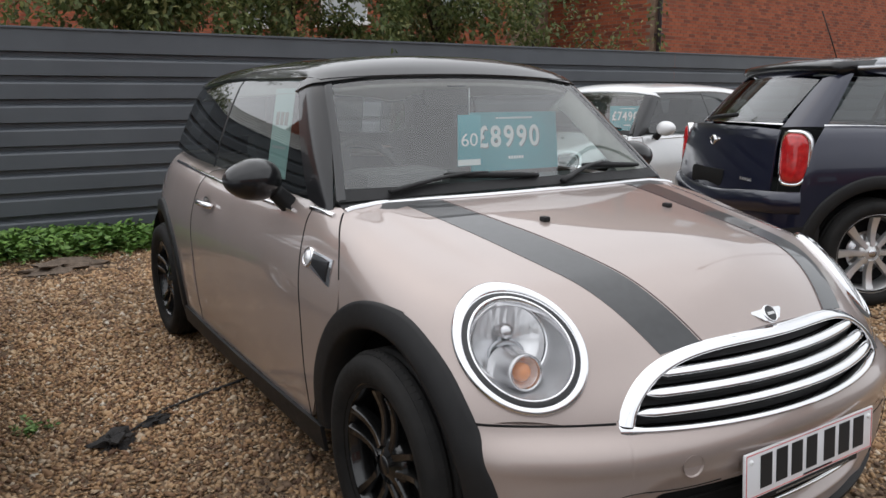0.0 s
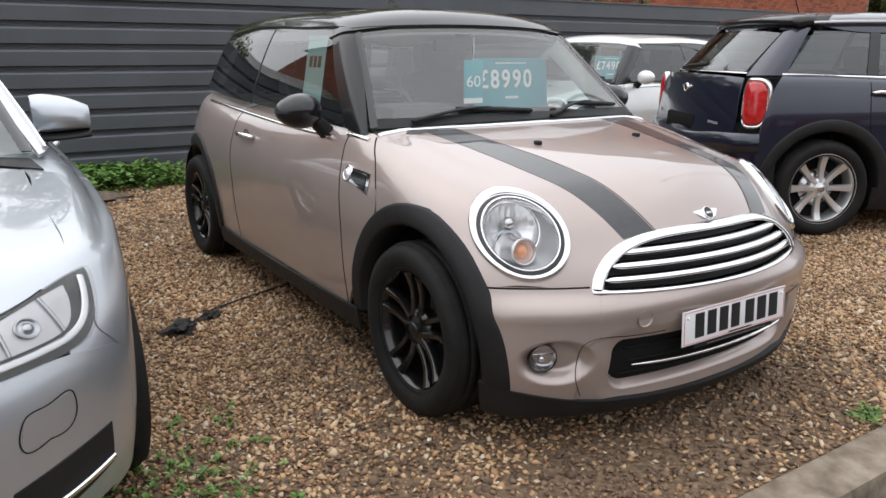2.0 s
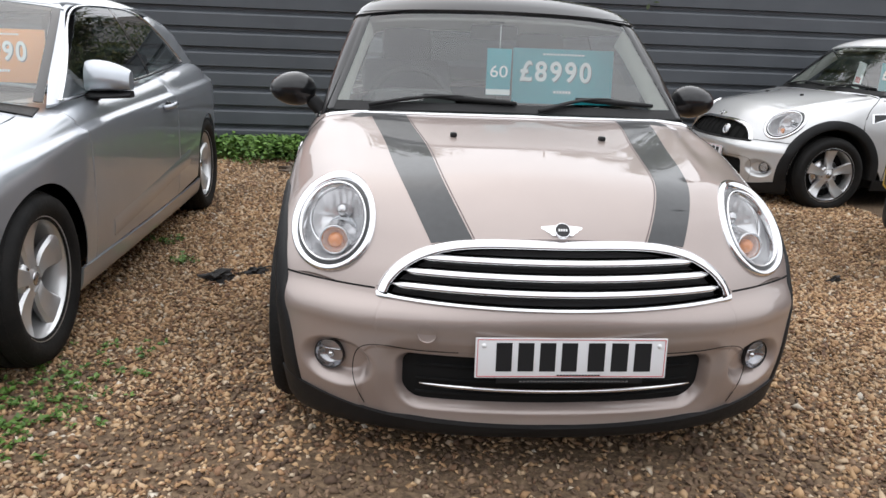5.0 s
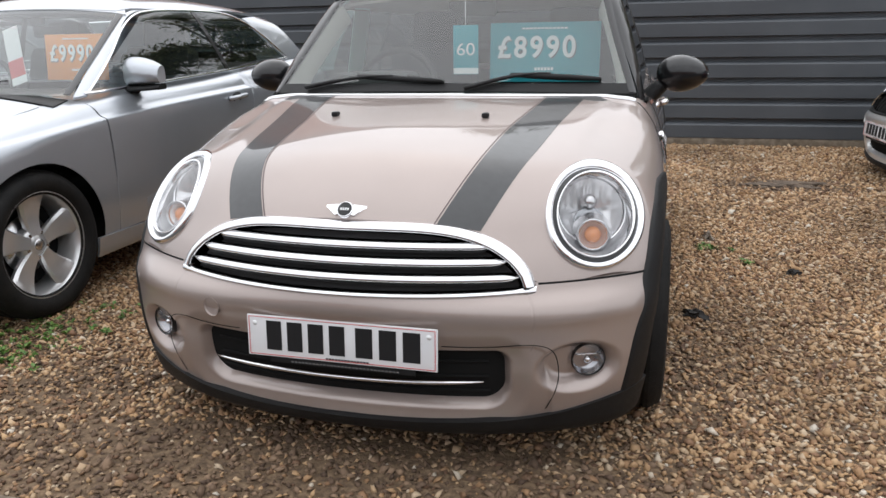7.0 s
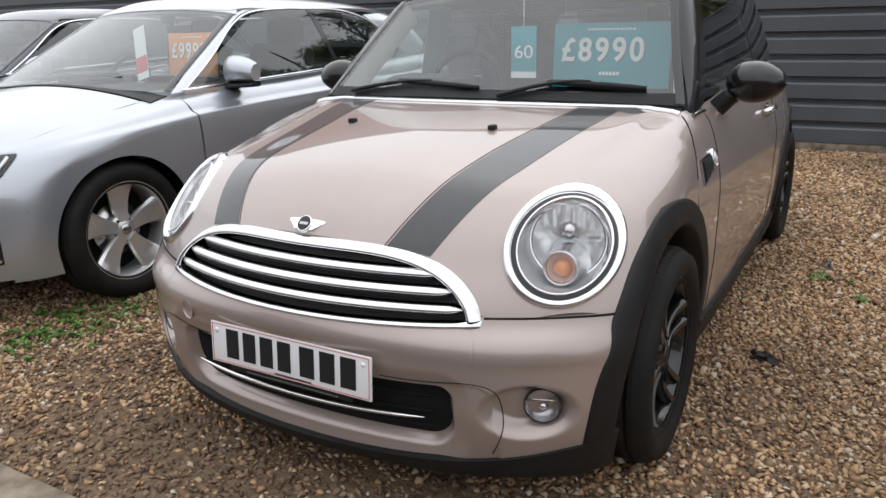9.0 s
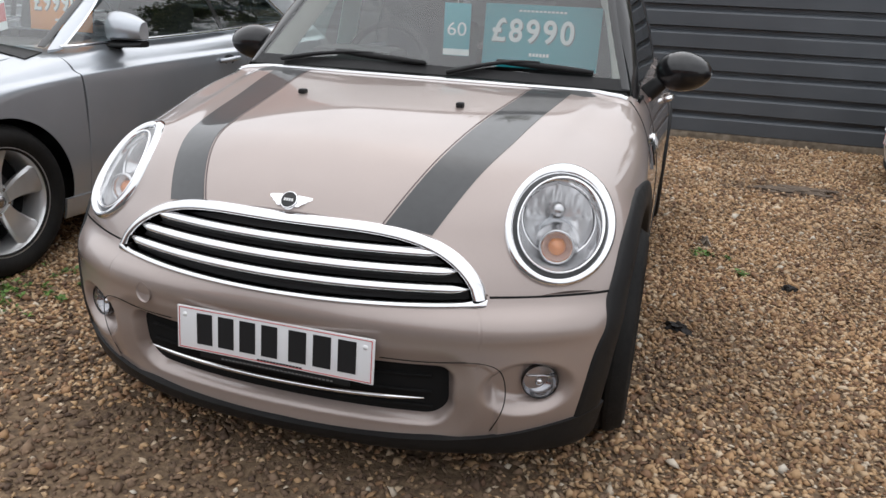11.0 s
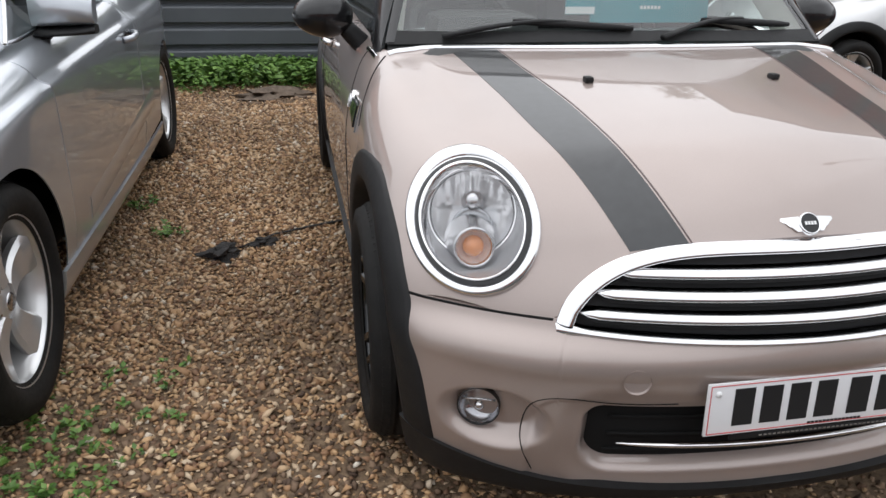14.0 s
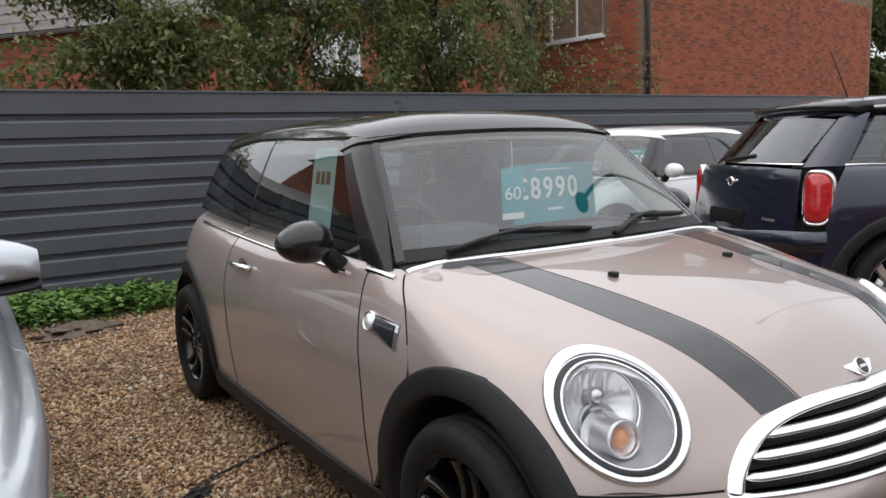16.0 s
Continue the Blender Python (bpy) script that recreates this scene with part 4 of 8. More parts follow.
    eave = lambda s: curve(*[tuple(v) for v in on(grown, [(s, 1.56, 1.308), (s, 1.80, 1.318), (s, 2.1, 1.322), (s, 2.8, 1.318), (s, 3.16, 1.303), (s, 3.30, 1.295)], "side")[0]])
    panel("roof", grown, eave(-1), eave(1), (0, 2.4, 1.0), 30, 40, roof_mat, car, "", 0.0, 0.02, 0.006)
    panel("roof_brow", grown, curve((-0.60, 1.51, 1.315), (-0.3, 1.50, 1.335), (0, 1.49, 1.342), (0.3, 1.50, 1.335), (0.60, 1.51, 1.315)), curve((-0.74, 1.58, 1.318), (-0.3, 1.60, 1.42), (0, 1.60, 1.43), (0.3, 1.60, 1.42), (0.74, 1.58, 1.318)), (0, 2.2, 1.0), 41, 8, roof_mat, car, "", -0.002, 0.02, 0.004)
    panel("headlining", cabin, curve((-0.60, 1.62, 1.27), (-0.62, 2.4, 1.27), (-0.60, 3.2, 1.25)), curve((0.60, 1.62, 1.27), (0.62, 2.4, 1.27), (0.60, 3.2, 1.25)), (0, 2.4, 0.9), 14, 16, PALE_TRIM, car, "", -0.03)
    panel("rear_window", cabin, curve((-0.52, 3.50, 0.99), (0, 3.6, 0.99), (0.52, 3.50, 0.99)), curve((-0.45, 3.3, 1.28), (0, 3.36, 1.29), (0.45, 3.3, 1.28)), (0, 2.5, 1.0), 16, 8, TINTED, car, "", 0.0, 0.004, 0.001)
    panel("tailgate", body, curve((-0.66, 3.6, 0.55), (0, 3.7, 0.55), (0.66, 3.6, 0.55)), curve((-0.62, 3.58, 0.97), (0, 3.66, 0.98), (0.62, 3.58, 0.97)), (0, 2.6, 0.75), 20, 10, paint, car)
    panel("rear_bumper", body, curve((-0.82, 3.5, 0.20), (-0.5, 3.7, 0.20), (0, 3.72, 0.20), (0.5, 3.7, 0.20), (0.82, 3.5, 0.20)), curve((-0.80, 3.5, 0.54), (-0.5, 3.7, 0.54), (0, 3.72, 0.54), (0.5, 3.7, 0.54), (0.80, 3.5, 0.54)), (0, 2.6, 0.4), 30, 10, paint, car)
    # cowl below the screen, with its chrome edge
    panel("cowl", body, curve((-0.70, 1.115, 0.95), (-0.60, 1.115, 0.95), (-0.30, 1.065, 0.97), (0, 1.04, 0.98), (0.30, 1.065, 0.97), (0.60, 1.115, 0.95), (0.70, 1.115, 0.95)), curve((-0.69, 1.20, 0.95), (0, 1.14, 0.98), (0.69, 1.20, 0.95)), "top", 31, 6, PLASTIC, car, "", 0.002)
    seam("bonnet_trim", body, curve((-0.705, 1.112, 0.915), (-0.60, 1.112, 0.93), (-0.30, 1.062, 0.947), (0, 1.037, 0.952), (0.30, 1.062, 0.947), (0.60, 1.112, 0.93), (0.705, 1.112, 0.915)), core, 60, CHROME, car, 0.020, 0.008, 0.002, "chrome strip along the bonnet's rear edge")
    for s in (-1, 1):
        seam("bonnet_trim", body, curve(*mirrored(s, (0.80, 1.112, 0.918), (0.80, 1.20, 0.922), (0.80, 1.285, 0.922))), (0, 1.3, 0.70), 10, CHROME, car, 0.016, 0.006, 0.002)
    for s in (-1, 1):
        seam("pillar_lining", cabin, curve(*mirrored(s, (0.690, 1.165, 0.93), (0.630, 1.35, 1.12), (0.572, 1.535, 1.30))), (0, 1.9, 0.95), 16, PALE_TRIM, car, 0.014, 0.045, -0.065)
    mini_wipers(car, cabin)
    for s in (-1, 1):
        q, n = on(body, [(s * 0.253, 0.73, 0.9)], "top")
        bm = bmesh.new()
        box(bm, tuple(q[0] + n[0] * 0.006), (0.022, 0.028, 0.016), 0.006)
        part("washer_jet", bm, PLASTIC, car)
    mini_badge(car, body)
    if stripes:
        for s in (-1, 1):
            lo = curve(*mirrored(s, (0.2450, 0.174, 0.687), (0.2790, 0.24, 0.748), (0.3150, 0.34, 0.812), (0.3320, 0.49, 0.847), (0.3500, 0.67, 0.876), (0.3880, 0.922, 0.913), (0.4020, 1.06, 0.93)))
            hi = curve(*mirrored(s, (0.355, 0.193, 0.669), (0.393, 0.267, 0.738), (0.429, 0.377, 0.799), (0.455, 0.520, 0.834), (0.477, 0.70, 0.867), (0.513, 0.933, 0.907), (0.526, 1.07, 0.92)))
            panel("bonnet_stripe", body, lo, hi, core, 70, 12, STRIPE, car, "dark grey bonnet stripe", 0.0012, 0.0012, 0.0002)
            lo2 = curve(*mirrored(s, (0.2370, 0.174, 0.687), (0.2710, 0.24, 0.748), (0.3070, 0.34, 0.812), (0.3240, 0.49, 0.847), (0.3420, 0.67, 0.876), (0.3800, 0.922, 0.913), (0.3940, 1.06, 0.93)))
            hi2 = curve(*mirrored(s, (0.2400, 0.174, 0.687), (0.2740, 0.24, 0.748), (0.3100, 0.34, 0.812), (0.3270, 0.49, 0.847), (0.3450, 0.67, 0.876), (0.3830, 0.922, 0.913), (0.3970, 1.06, 0.93)))
            panel("stripe_pinline", body, lo2, hi2, core, 60, 2, STRIPE_EDGE, car, "", 0.0012, 0.0012, 0.0002)
    number_plate(car, Matrix.Translation((0.020, 0.037, 0.400)) @ Matrix.Rotation(radians(-4), 4, "X"))
    cabin_fittings(car, -1)
    # dark inner tub, so that no gap shows through
    bm = bmesh.new()
    box(bm, (0, 0.75, 0.44), (0.80, 1.0, 0.44), 0.05)
    box(bm, (0, 2.0, 0.24), (1.45, 2.6, 0.12), 0.04)
    part("underbody", bm, DARK, car)
    return car


def build_bumper(car, f, paint, sport):
    """The bumper skin: a fine grid round the nose, hollowed for the wide intake and the lamp dishes."""
    na, nb = 481, 120
    th = np.linspace(-1, 1, na)
    px = 0.83 * th
    yy = 0.012 + 0.42 * px ** 2 + 0.45 * px ** 4
    za = np.linspace(0.0, 1.0, nb)
    # the top edge dips under the grille's chin
    top = np.where(np.abs(px) < 0.492, 0.526 - 0.003 * (1 - np.abs(px / 0.497) ** 6), np.interp(np.abs(px), (0.492, 0.52, 0.62, 0.74, 0.83), (0.548, 0.550, 0.547, 0.549, 0.547)))
    bot = 0.152 + 0.085 * np.abs(th) ** 2.4
    p = np.array([(px[i], yy[i], bot[i] + (top[i] - bot[i]) * za[j]) for j in range(nb) for i in range(na)])
    o = np.stack([p[:, 0] * 0.15, np.full(len(p), 0.95), p[:, 2]], 1)
    d = p - o
    d = d / np.linalg.norm(d, axis=1, keepdims=True)
    q = cast(f, o, d)
    n = normals(f, q)
    ax, z = np.abs(q[:, 0]), q[:, 2]
    step = lambda v: np.clip(v, 0, 1) ** 2 * (3 - 2 * np.clip(v, 0, 1))

    def rounded(half, low, high, r_up, r_low):
        """Distance inside a rounded opening (positive within)."""
        mid = (low + high) / 2
        r = np.where(z > mid, r_up, r_low)
        dx = ax - (half - r)
        dz = np.abs(z - mid) - ((high - low) / 2 - r)
        return r - np.hypot(np.maximum(dx, 0), np.maximum(dz, 0)) - np.minimum(np.maximum(dx, dz), 0)

    insert = rounded(0.548, 0.10, 0.398, 0.055, 0.10)
    mouth = rounded(0.452, 0.202, 0.380, 0.040, 0.075)
    sink = 0.0035 * step(insert / 0.006) + 0.014 * step((mouth + 0.055) / 0.055) + 0.055 * step((mouth + 0.006) / 0.030)
    dish = 1 - np.sqrt(((ax - 0.612) / 0.098) ** 2 + ((z - 0.325) / 0.070) ** 2)
    sink = sink + 0.046 * step((dish + 0.10) / 0.50)
    ledge = 0.012 * np.exp(-((z - 0.487) / 0.034) ** 2) * np.clip((0.8 - ax) / 0.15, 0, 1)
    q = q - n * sink[:, None] + n * ledge[:, None]
    cut = np.hypot(q[:, 1] - 0.70, z - 0.302) < 0.377
    faces = []
    for j in range(nb - 1):
        for i in range(na - 1):
            c = (j * na + i, j * na + i + 1, (j + 1) * na + i + 1, (j + 1) * na + i)
            if not any(cut[k] for k in c):
                faces.append(c)
    bm = bmesh.new()
    vs = [bm.verts.new(tuple(v)) for v in q]
    for c in faces:
        bm.faces.new([vs[k] for k in c])
    bmesh.ops.delete(bm, geom=[v for v in bm.verts if not v.link_faces], context="VERTS")
    edge = [e for e in bm.edges if e.is_boundary]
    r = bmesh.ops.extrude_edge_only(bm, edges=edge)
    bmesh.ops.translate(bm, vec=(0, 0.025, 0), verts=[g for g in r["geom"] if isinstance(g, bmesh.types.BMVert)])
    outward(part("front_bumper", bm, paint, car), f)
    # intake: dark well, mesh bars and chrome blade
    xs = np.linspace(-0.47, 0.47, 41)
    rows = []
    for zz in np.linspace(0.190, 0.395, 7):
        pp, nn = on(f, np.stack([xs, 0 * xs, np.full(41, zz)], 1), "front")
        rows.append(pp - nn * 0.050)
    v = np.concatenate(rows)
    well = obj("lower_intake", v, [(j * 41 + i, j * 41 + i + 1, (j + 1) * 41 + i + 1, (j + 1) * 41 + i) for j in range(6) for i in range(40)], DARK, car, "dark lower intake with a mesh")
    for k in range(3):
        z = 0.240 + 0.050 * k
        pp, nn = on(f, np.stack([xs[3:-3], 0 * xs[3:-3], np.full(35, z)], 1), "front")
        v, fc = sweep(list(pp - nn * 0.044), 0.0035, 6)
        obj("mesh_bar", v, fc, DARK, well)
    xb = np.linspace(-0.384, 0.384, 31)
    pp, nn = on(f, np.stack([xb, 0 * xb, 0.288 + 0.05 * xb * xb], 1), "front")
    v, fc = sweep(list(pp - nn * 0.012), lambda u: 0.0080 * (1 - abs(2 * u - 1) ** 6 * 0.7), 10, 0.8)
    if not sport:
        obj("chrome_blade", v, fc, CHROME, car, "thin chrome blade across the intake")
    for s in (-1, 1):
        seam("bumper_crease", f, curve(*mirrored(s, (0.27, 0.1, 0.399), (0.42, 0.12, 0.399), (0.50, 0.15, 0.397), (0.537, 0.16, 0.380), (0.549, 0.17, 0.340), (0.549, 0.17, 0.27), (0.540, 0.15, 0.205))), (0, 0.95, 0.35), 60, DARK, car, 0.0028, 0.001, -0.0005)
        q1, n1 = on(f, [(s * 0.640, 0.20, 0.331)], (0, 0.95, 0.331))
        fog_lamp(car, q1[0], s, paint)
    q1, n1 = on(f, [(-0.365, 0.07, 0.452)], "front")
    c, nn = q1[0], n1[0]
    r = np.cross((0, 0, 1), nn)
    r = r / np.linalg.norm(r)
    ellipse_ring("tow_cover", c + nn * 0.0045, -r * 0.026, np.cross(nn, -r) * -0.026, [(1.0, -0.004), (0.97, 0.0010), (0.92, 0.0014), (0.1, 0.0016)], paint, car, 32, cap=True)


def fog_lamp(car, c, s, paint):
    nn = np.array((s * 0.35, -0.93, 0.0))
    nn = nn / np.linalg.norm(nn)
    r = np.cross((0, 0, 1.0), nn)
    u = np.cross(nn, r)
    fl = obj("fog_lamp", [], [], LENS, car, "round clear fog lamp")
    c = c - nn * 0.034
    ellipse_ring("bezel", c, r * 0.043, u * 0.043, [(1.05, -0.025), (1.045, 0.006), (1.01, 0.009), (0.98, 0.006), (0.96, -0.01)], GLOSS_BLACK, fl, 40)
    ellipse_ring("fog_bowl", c, r * 0.042, u * 0.042, [(1.0, 0.003), (0.85, -0.010), (0.55, -0.019), (0.2, -0.024), (0.05, -0.0245)], FOG_BOWL, fl, 32, cap=True)
    ellipse_ring("bulb_cap", c - u * 0.006, r * 0.011, u * 0.011, [(1.0, -0.024), (1.0, -0.008), (0.6, -0.002), (0.1, 0.0)], CHROME, fl, 16, cap=True)
    v, fc = sweep([c - r * 0.034 + u * 0.012 - nn * 0.004, c + u * 0.010 - nn * 0.010, c + r * 0.034 + u * 0.012 - nn * 0.004], 0.005, 8, 0.6)
    obj("fog_shelf", v, fc, CHROME, fl)
    ellipse_ring("lens", c, r * 0.042, u * 0.042, [(1.0, 0.006), (0.7, 0.012), (0.3, 0.015), (0.05, 0.016)], LENS, fl, 32, cap=True).visible_shadow = False


def mini_grille(car, f, sport):
    """Chrome-framed grille: an arched brow, a flat chin, bright slats over a dark well; the sport kind is all black, with a small oval badge."""
    g = obj("grille", [], [], CHROME, car, "black mesh grille with an oval badge" if sport else "chrome-framed grille with chrome slats")
    bright = PLASTIC if sport else CHROME
    def face(x, z, out=0.0):
        q, n = on(f, np.stack([x, 0 * x, z], 1), "front")
        q[:, 1] -= out
        return q
    n = 81
    t = np.linspace(-1, 1, n)
    # outline: brow above, chin below
    ox, oz = 0.500 * np.sign(t) * np.abs(t) ** 0.9, 0.543 + 0.148 * (1 - np.abs(t) ** 3.6) ** 0.70
    ix, iz = 0.471 * np.sign(t) * np.abs(t) ** 0.9, 0.543 + 0.127 * (1 - np.abs(t) ** 3.6) ** 0.70
    rows = []
    for k, out in ((-0.10, -0.012), (-0.06, 0.001), (0.10, 0.009), (0.35, 0.0145), (0.60, 0.0155), (0.85, 0.011), (0.98, 0.003), (1.0, -0.006), (1.05, -0.03)):
        rows.append(face(ox + (ix - ox) * k, oz + (iz - oz) * k, out))
    v = np.concatenate(rows)
    fc = [(j * n + i, j * n + i + 1, (j + 1) * n + i + 1, (j + 1) * n + i) for j in range(len(rows) - 1) for i in range(n - 1)]
    outward(obj("brow", v, fc, CHROME, g), f)
    # chin: a rounded strip that swells into an end piece at each corner
    zt = 0.5345 - 0.0035 * (1 - np.abs(t) ** 5)
    swell = 1 + 1.1 * np.clip((np.abs(t) - 0.90) / 0.08, 0, 1)
    rows = []
    for dz, out in ((0.0062, -0.018), (0.0060, 0.000), (0.0040, 0.007), (0.0, 0.010), (-0.0045, 0.008), (-0.0068, 0.000), (-0.0070, -0.012)):
        rows.append(face(0.503 * t, zt + dz * swell - 0.002, out - 0.005 * np.abs(t) ** 14))
    v = np.concatenate(rows)
    fc = [(j * n + i, j * n + i + 1, (j + 1) * n + i + 1, (j + 1) * n + i) for j in range(len(rows) - 1) for i in range(n - 1)]
    outward(obj("chin", v, fc, bright, g), f)
    if sport:
        c = face(np.array([0.22]), np.array([0.60]), 0.012)[0]
        ellipse_ring("oval_badge", c, np.array((0.030, 0.010, 0)), np.array((0, 0.010, 0.040)), [(1.0, -0.02), (1.0, 0.004), (0.85, 0.007), (0.80, 0.004)], CHROME, g, 28)
        ellipse_ring("badge_field", c, np.array((0.025, 0.008, 0)), np.array((0, 0.008, 0.034)), [(1.0, 0.002), (0.5, 0.005), (0.1, 0.005)], SATIN, g, 24, cap=True)
    # dark well behind the slats or the mesh
    rows = [face(0.46 * t, 0.545 - 0.02 + (iz - 0.535) * k, -0.034) for k in np.linspace(0, 1.0, 5)]
    v = np.concatenate(rows)
    fc = [(j * n + i, j * n + i + 1, (j + 1) * n + i + 1, (j + 1) * n + i) for j in range(4) for i in range(n - 1)]
    obj("well", v, fc, DARK if sport else GRILLE_BACK, g)
    if sport:
        for k in range(11):
            x = -0.40 + 0.08 * k
            top = 0.535 + 0.125 * (1 - abs(x / 0.46) ** 3.6) ** 0.7
            zs = np.linspace(0.54, top, 9)
            v, fc = sweep(list(face(np.full(9, x), zs, -0.018)), 0.0035, 6)
            obj("mesh_rod", v, fc, DARK, g)
    # three bright slats, each with a black blade behind its lower edge
    for z, half in () if sport else ((0.5630, 0.460), (0.5995, 0.428), (0.6355, 0.388)):
        tt = np.linspace(-1, 1, 61)
        zz = z + 0.005 * (1 - tt ** 2)
        end = np.clip((1 - np.abs(tt)) / 0.07, 0, 1) ** 0.5
        m = len(tt)
        fc = None
        for name, mat, prof in (("slat", bright, ((-0.0086, -0.016), (-0.0082, 0.002), (-0.0050, 0.008), (0.0005, 0.0105), (0.0062, 0.008), (0.0090, 0.001), (0.0092, -0.016))),
                                ("slat_blade", PLASTIC, ((-0.0160, -0.026), (-0.0160, -0.006), (-0.0130, -0.002), (-0.0088, -0.003), (-0.0088, -0.026)))):
            rows = [face(half * tt, zz + dz * (0.20 + 0.80 * end), out - 0.010 * (1 - end)) for dz, out in prof]
            v = np.concatenate(rows)
            fc = [(j * m + i, j * m + i + 1, (j + 1) * m + i + 1, (j + 1) * m + i) for j in range(len(rows) - 1) for i in range(m - 1)]
            outward(obj(name, v, fc, mat, g), f)


def mini_scuttle(car, f, s):
    """Round side repeater in a chrome-edged plaque on the wing."""
    sc = obj("side_repeater", [], [], CHROME, car, "clear side repeater in a chrome plaque")
    q, n = on(f, mirrored(s, (0.9, 1.165, 0.775)), "side")
    c, nn = q[0], n[0]
    r = np.array((0, 1.0, 0)) - nn * nn[1]
    ellipse_ring("ring", c, r * 0.031, np.cross(nn, r) * 0.031, [(1.0, -0.004), (1.0, 0.008), (0.88, 0.011), (0.8, 0.006)], CHROME, sc, 28)
    ellipse_ring("lens", c, r * 0.026, np.cross(nn, r) * 0.026, [(1.0, 0.004), (0.7, 0.012), (0.1, 0.015)], REFLECTOR, sc, 24, cap=True)
    for name, lift, mat, y0, y1, h0, h1 in (("plaque", 0.006, CHROME, 1.155, 1.000, 0.024, 0.030), ("inset", 0.009, GLOSS_BLACK, 1.130, 1.022, 0.016, 0.021)):
        lo = curve(*mirrored(s, (0.9, y0, 0.775 - h0), (0.9, (y0 + y1) / 2, 0.762 - (h0 + h1) / 2), (0.9, y1, 0.748 - h1)))
        hi = curve(*mirrored(s, (0.9, y0, 0.775 + h0 * 0.9), (0.9, (y0 + y1) / 2, 0.772 + (h0 + h1) / 2 * 0.9), (0.9, y1, 0.766 + h1 * 0.9)))
        panel(name, f, lo, hi, "side", 8, 5, mat, sc, "", lift, lift, 0.001)


def mini_handle(car, f, s):
    h = obj("door_handle", [], [], CHROME, car, "chrome door handle")
    q, n = on(f, mirrored(s, (0.9, 2.30, 0.802), (0.9, 2.20, 0.802), (0.9, 2.40, 0.802)), "side")
    ellipse_ring("dish", q[0], np.array((0, 0.055, 0)), np.array((0, 0, 0.035)) * s, [(1.0, 0.0015), (0.7, 0.001), (0.1, 0.001)], GREY_GLOSS, h, 24, cap=True)
    a, b = q[1] + n[1] * 0.004, q[2] + n[2] * 0.004
    m = (a + b) / 2 + n[0] * 0.030
    v, fc = sweep([a, a * 0.8 + m * 0.2 + n[0] * 0.014, m, b * 0.8 + m * 0.2 + n[0] * 0.014, b], 0.013, 10, 1.0, (1, 0, 0))
    obj("pull", v, fc, CHROME, h)
    c = q[0] + n[0] * 0.004 + np.array((0, 0.05, -0.035))
    ellipse_ring("lock", c, np.array((0, 0.010, 0)), np.array((0, 0, 0.010)) * s, [(1.0, -0.003), (0.9, 0.003), (0.1, 0.004)], SATIN, h, 16, cap=True)


def mini_wipers(car, f):
    for foot, mid, tip in (((-0.53, 1.15, 0.945), (-0.28, 1.12, 0.985), (0.02, 1.11, 0.972)), ((0.10, 1.10, 0.945), (0.32, 1.12, 0.990), (0.60, 1.15, 0.975))):
        w = obj("wiper", [], [], PLASTIC, car, "black wiper")
        p = curve(foot, mid, tip)(np.linspace(0, 1, 12))
        q, n = on(f, p, (0, 1.9, 0.95), 0.018)
        v, fc = sweep([tuple(x) for x in q[:8]], lambda u: 0.014 - 0.006 * u, 8, 0.6)
        obj("arm", v, fc, PLASTIC, w)
        q2, n2 = on(f, curve(tuple(np.array(mid) * 0.75 + np.array(foot) * 0.25 + (0, 0, 0.015)), tip)(np.linspace(0, 1, 14)), (0, 1.9, 0.95), 0.012)
        v, fc = sweep([tuple(x) for x in q2], lambda u: 0.011 * (1 - 0.4 * abs(2 * u - 1) ** 3), 8, 1.0)
        obj("blade", v, fc, PLASTIC, w)
    q, n = on(f, [(0.10, 1.1, 0.97)], (0, 1.9, 0.95), 0.02)


def mini_badge(car, f):
    """Winged badge: a dark roundel between two chrome wings, without lettering."""
    bd = obj("badge", [], [], CHROME, car, "chrome winged badge with a dark roundel")
    q, n = on(f, [(0, 0.14, 0.725)], (0, 1.0, 0.40))
    c, nn = q[0], n[0]
    r = np.array((1.0, 0, 0))
    u = np.cross(nn, r)
    u = u if u[2] > 0 else -u
    ellipse_ring("roundel", c, r * 0.023, np.cross(nn, r) * 0.023, [(1.0, -0.004), (1.0, 0.007), (0.88, 0.009), (0.84, 0.006)], CHROME, bd, 32)
    ellipse_ring("disc", c, r * 0.020, np.cross(nn, r) * 0.020, [(1.0, 0.006), (0.5, 0.0075), (0.1, 0.0075)], PRINT_BLACK, bd, 24, cap=True)
    bars(bd, tuple(c + nn * 0.008), tuple(r), tuple(u), 0.026, 0.007, 4, WHITE, "emblem_bar")
    for s in (-1, 1):
        v, fc = [], []
        for k in range(3):
            z = 0.010 - 0.010 * k
            tip = 0.062 - 0.012 * k
            i = len(v)
            for o in (0.001, 0.006):
                for dx, dz in ((0.020, z + 0.0052), (0.020, z - 0.0054), (tip - 0.010, z - 0.0052), (tip, z + 0.0052)):
                    p = c + r * s * dx + u * dz + nn * (o - 2.2 * dx * dx)
                    v.append(p)
            fc += [(i + 4, i + 5, i + 6, i + 7), (i, i + 1, i + 5, i + 4), (i + 1, i + 2, i + 6, i + 5), (i + 2, i + 3, i + 7, i + 6), (i + 3, i, i + 4, i + 7)]
        obj("wing", v, fc, CHROME, bd, smooth=False)


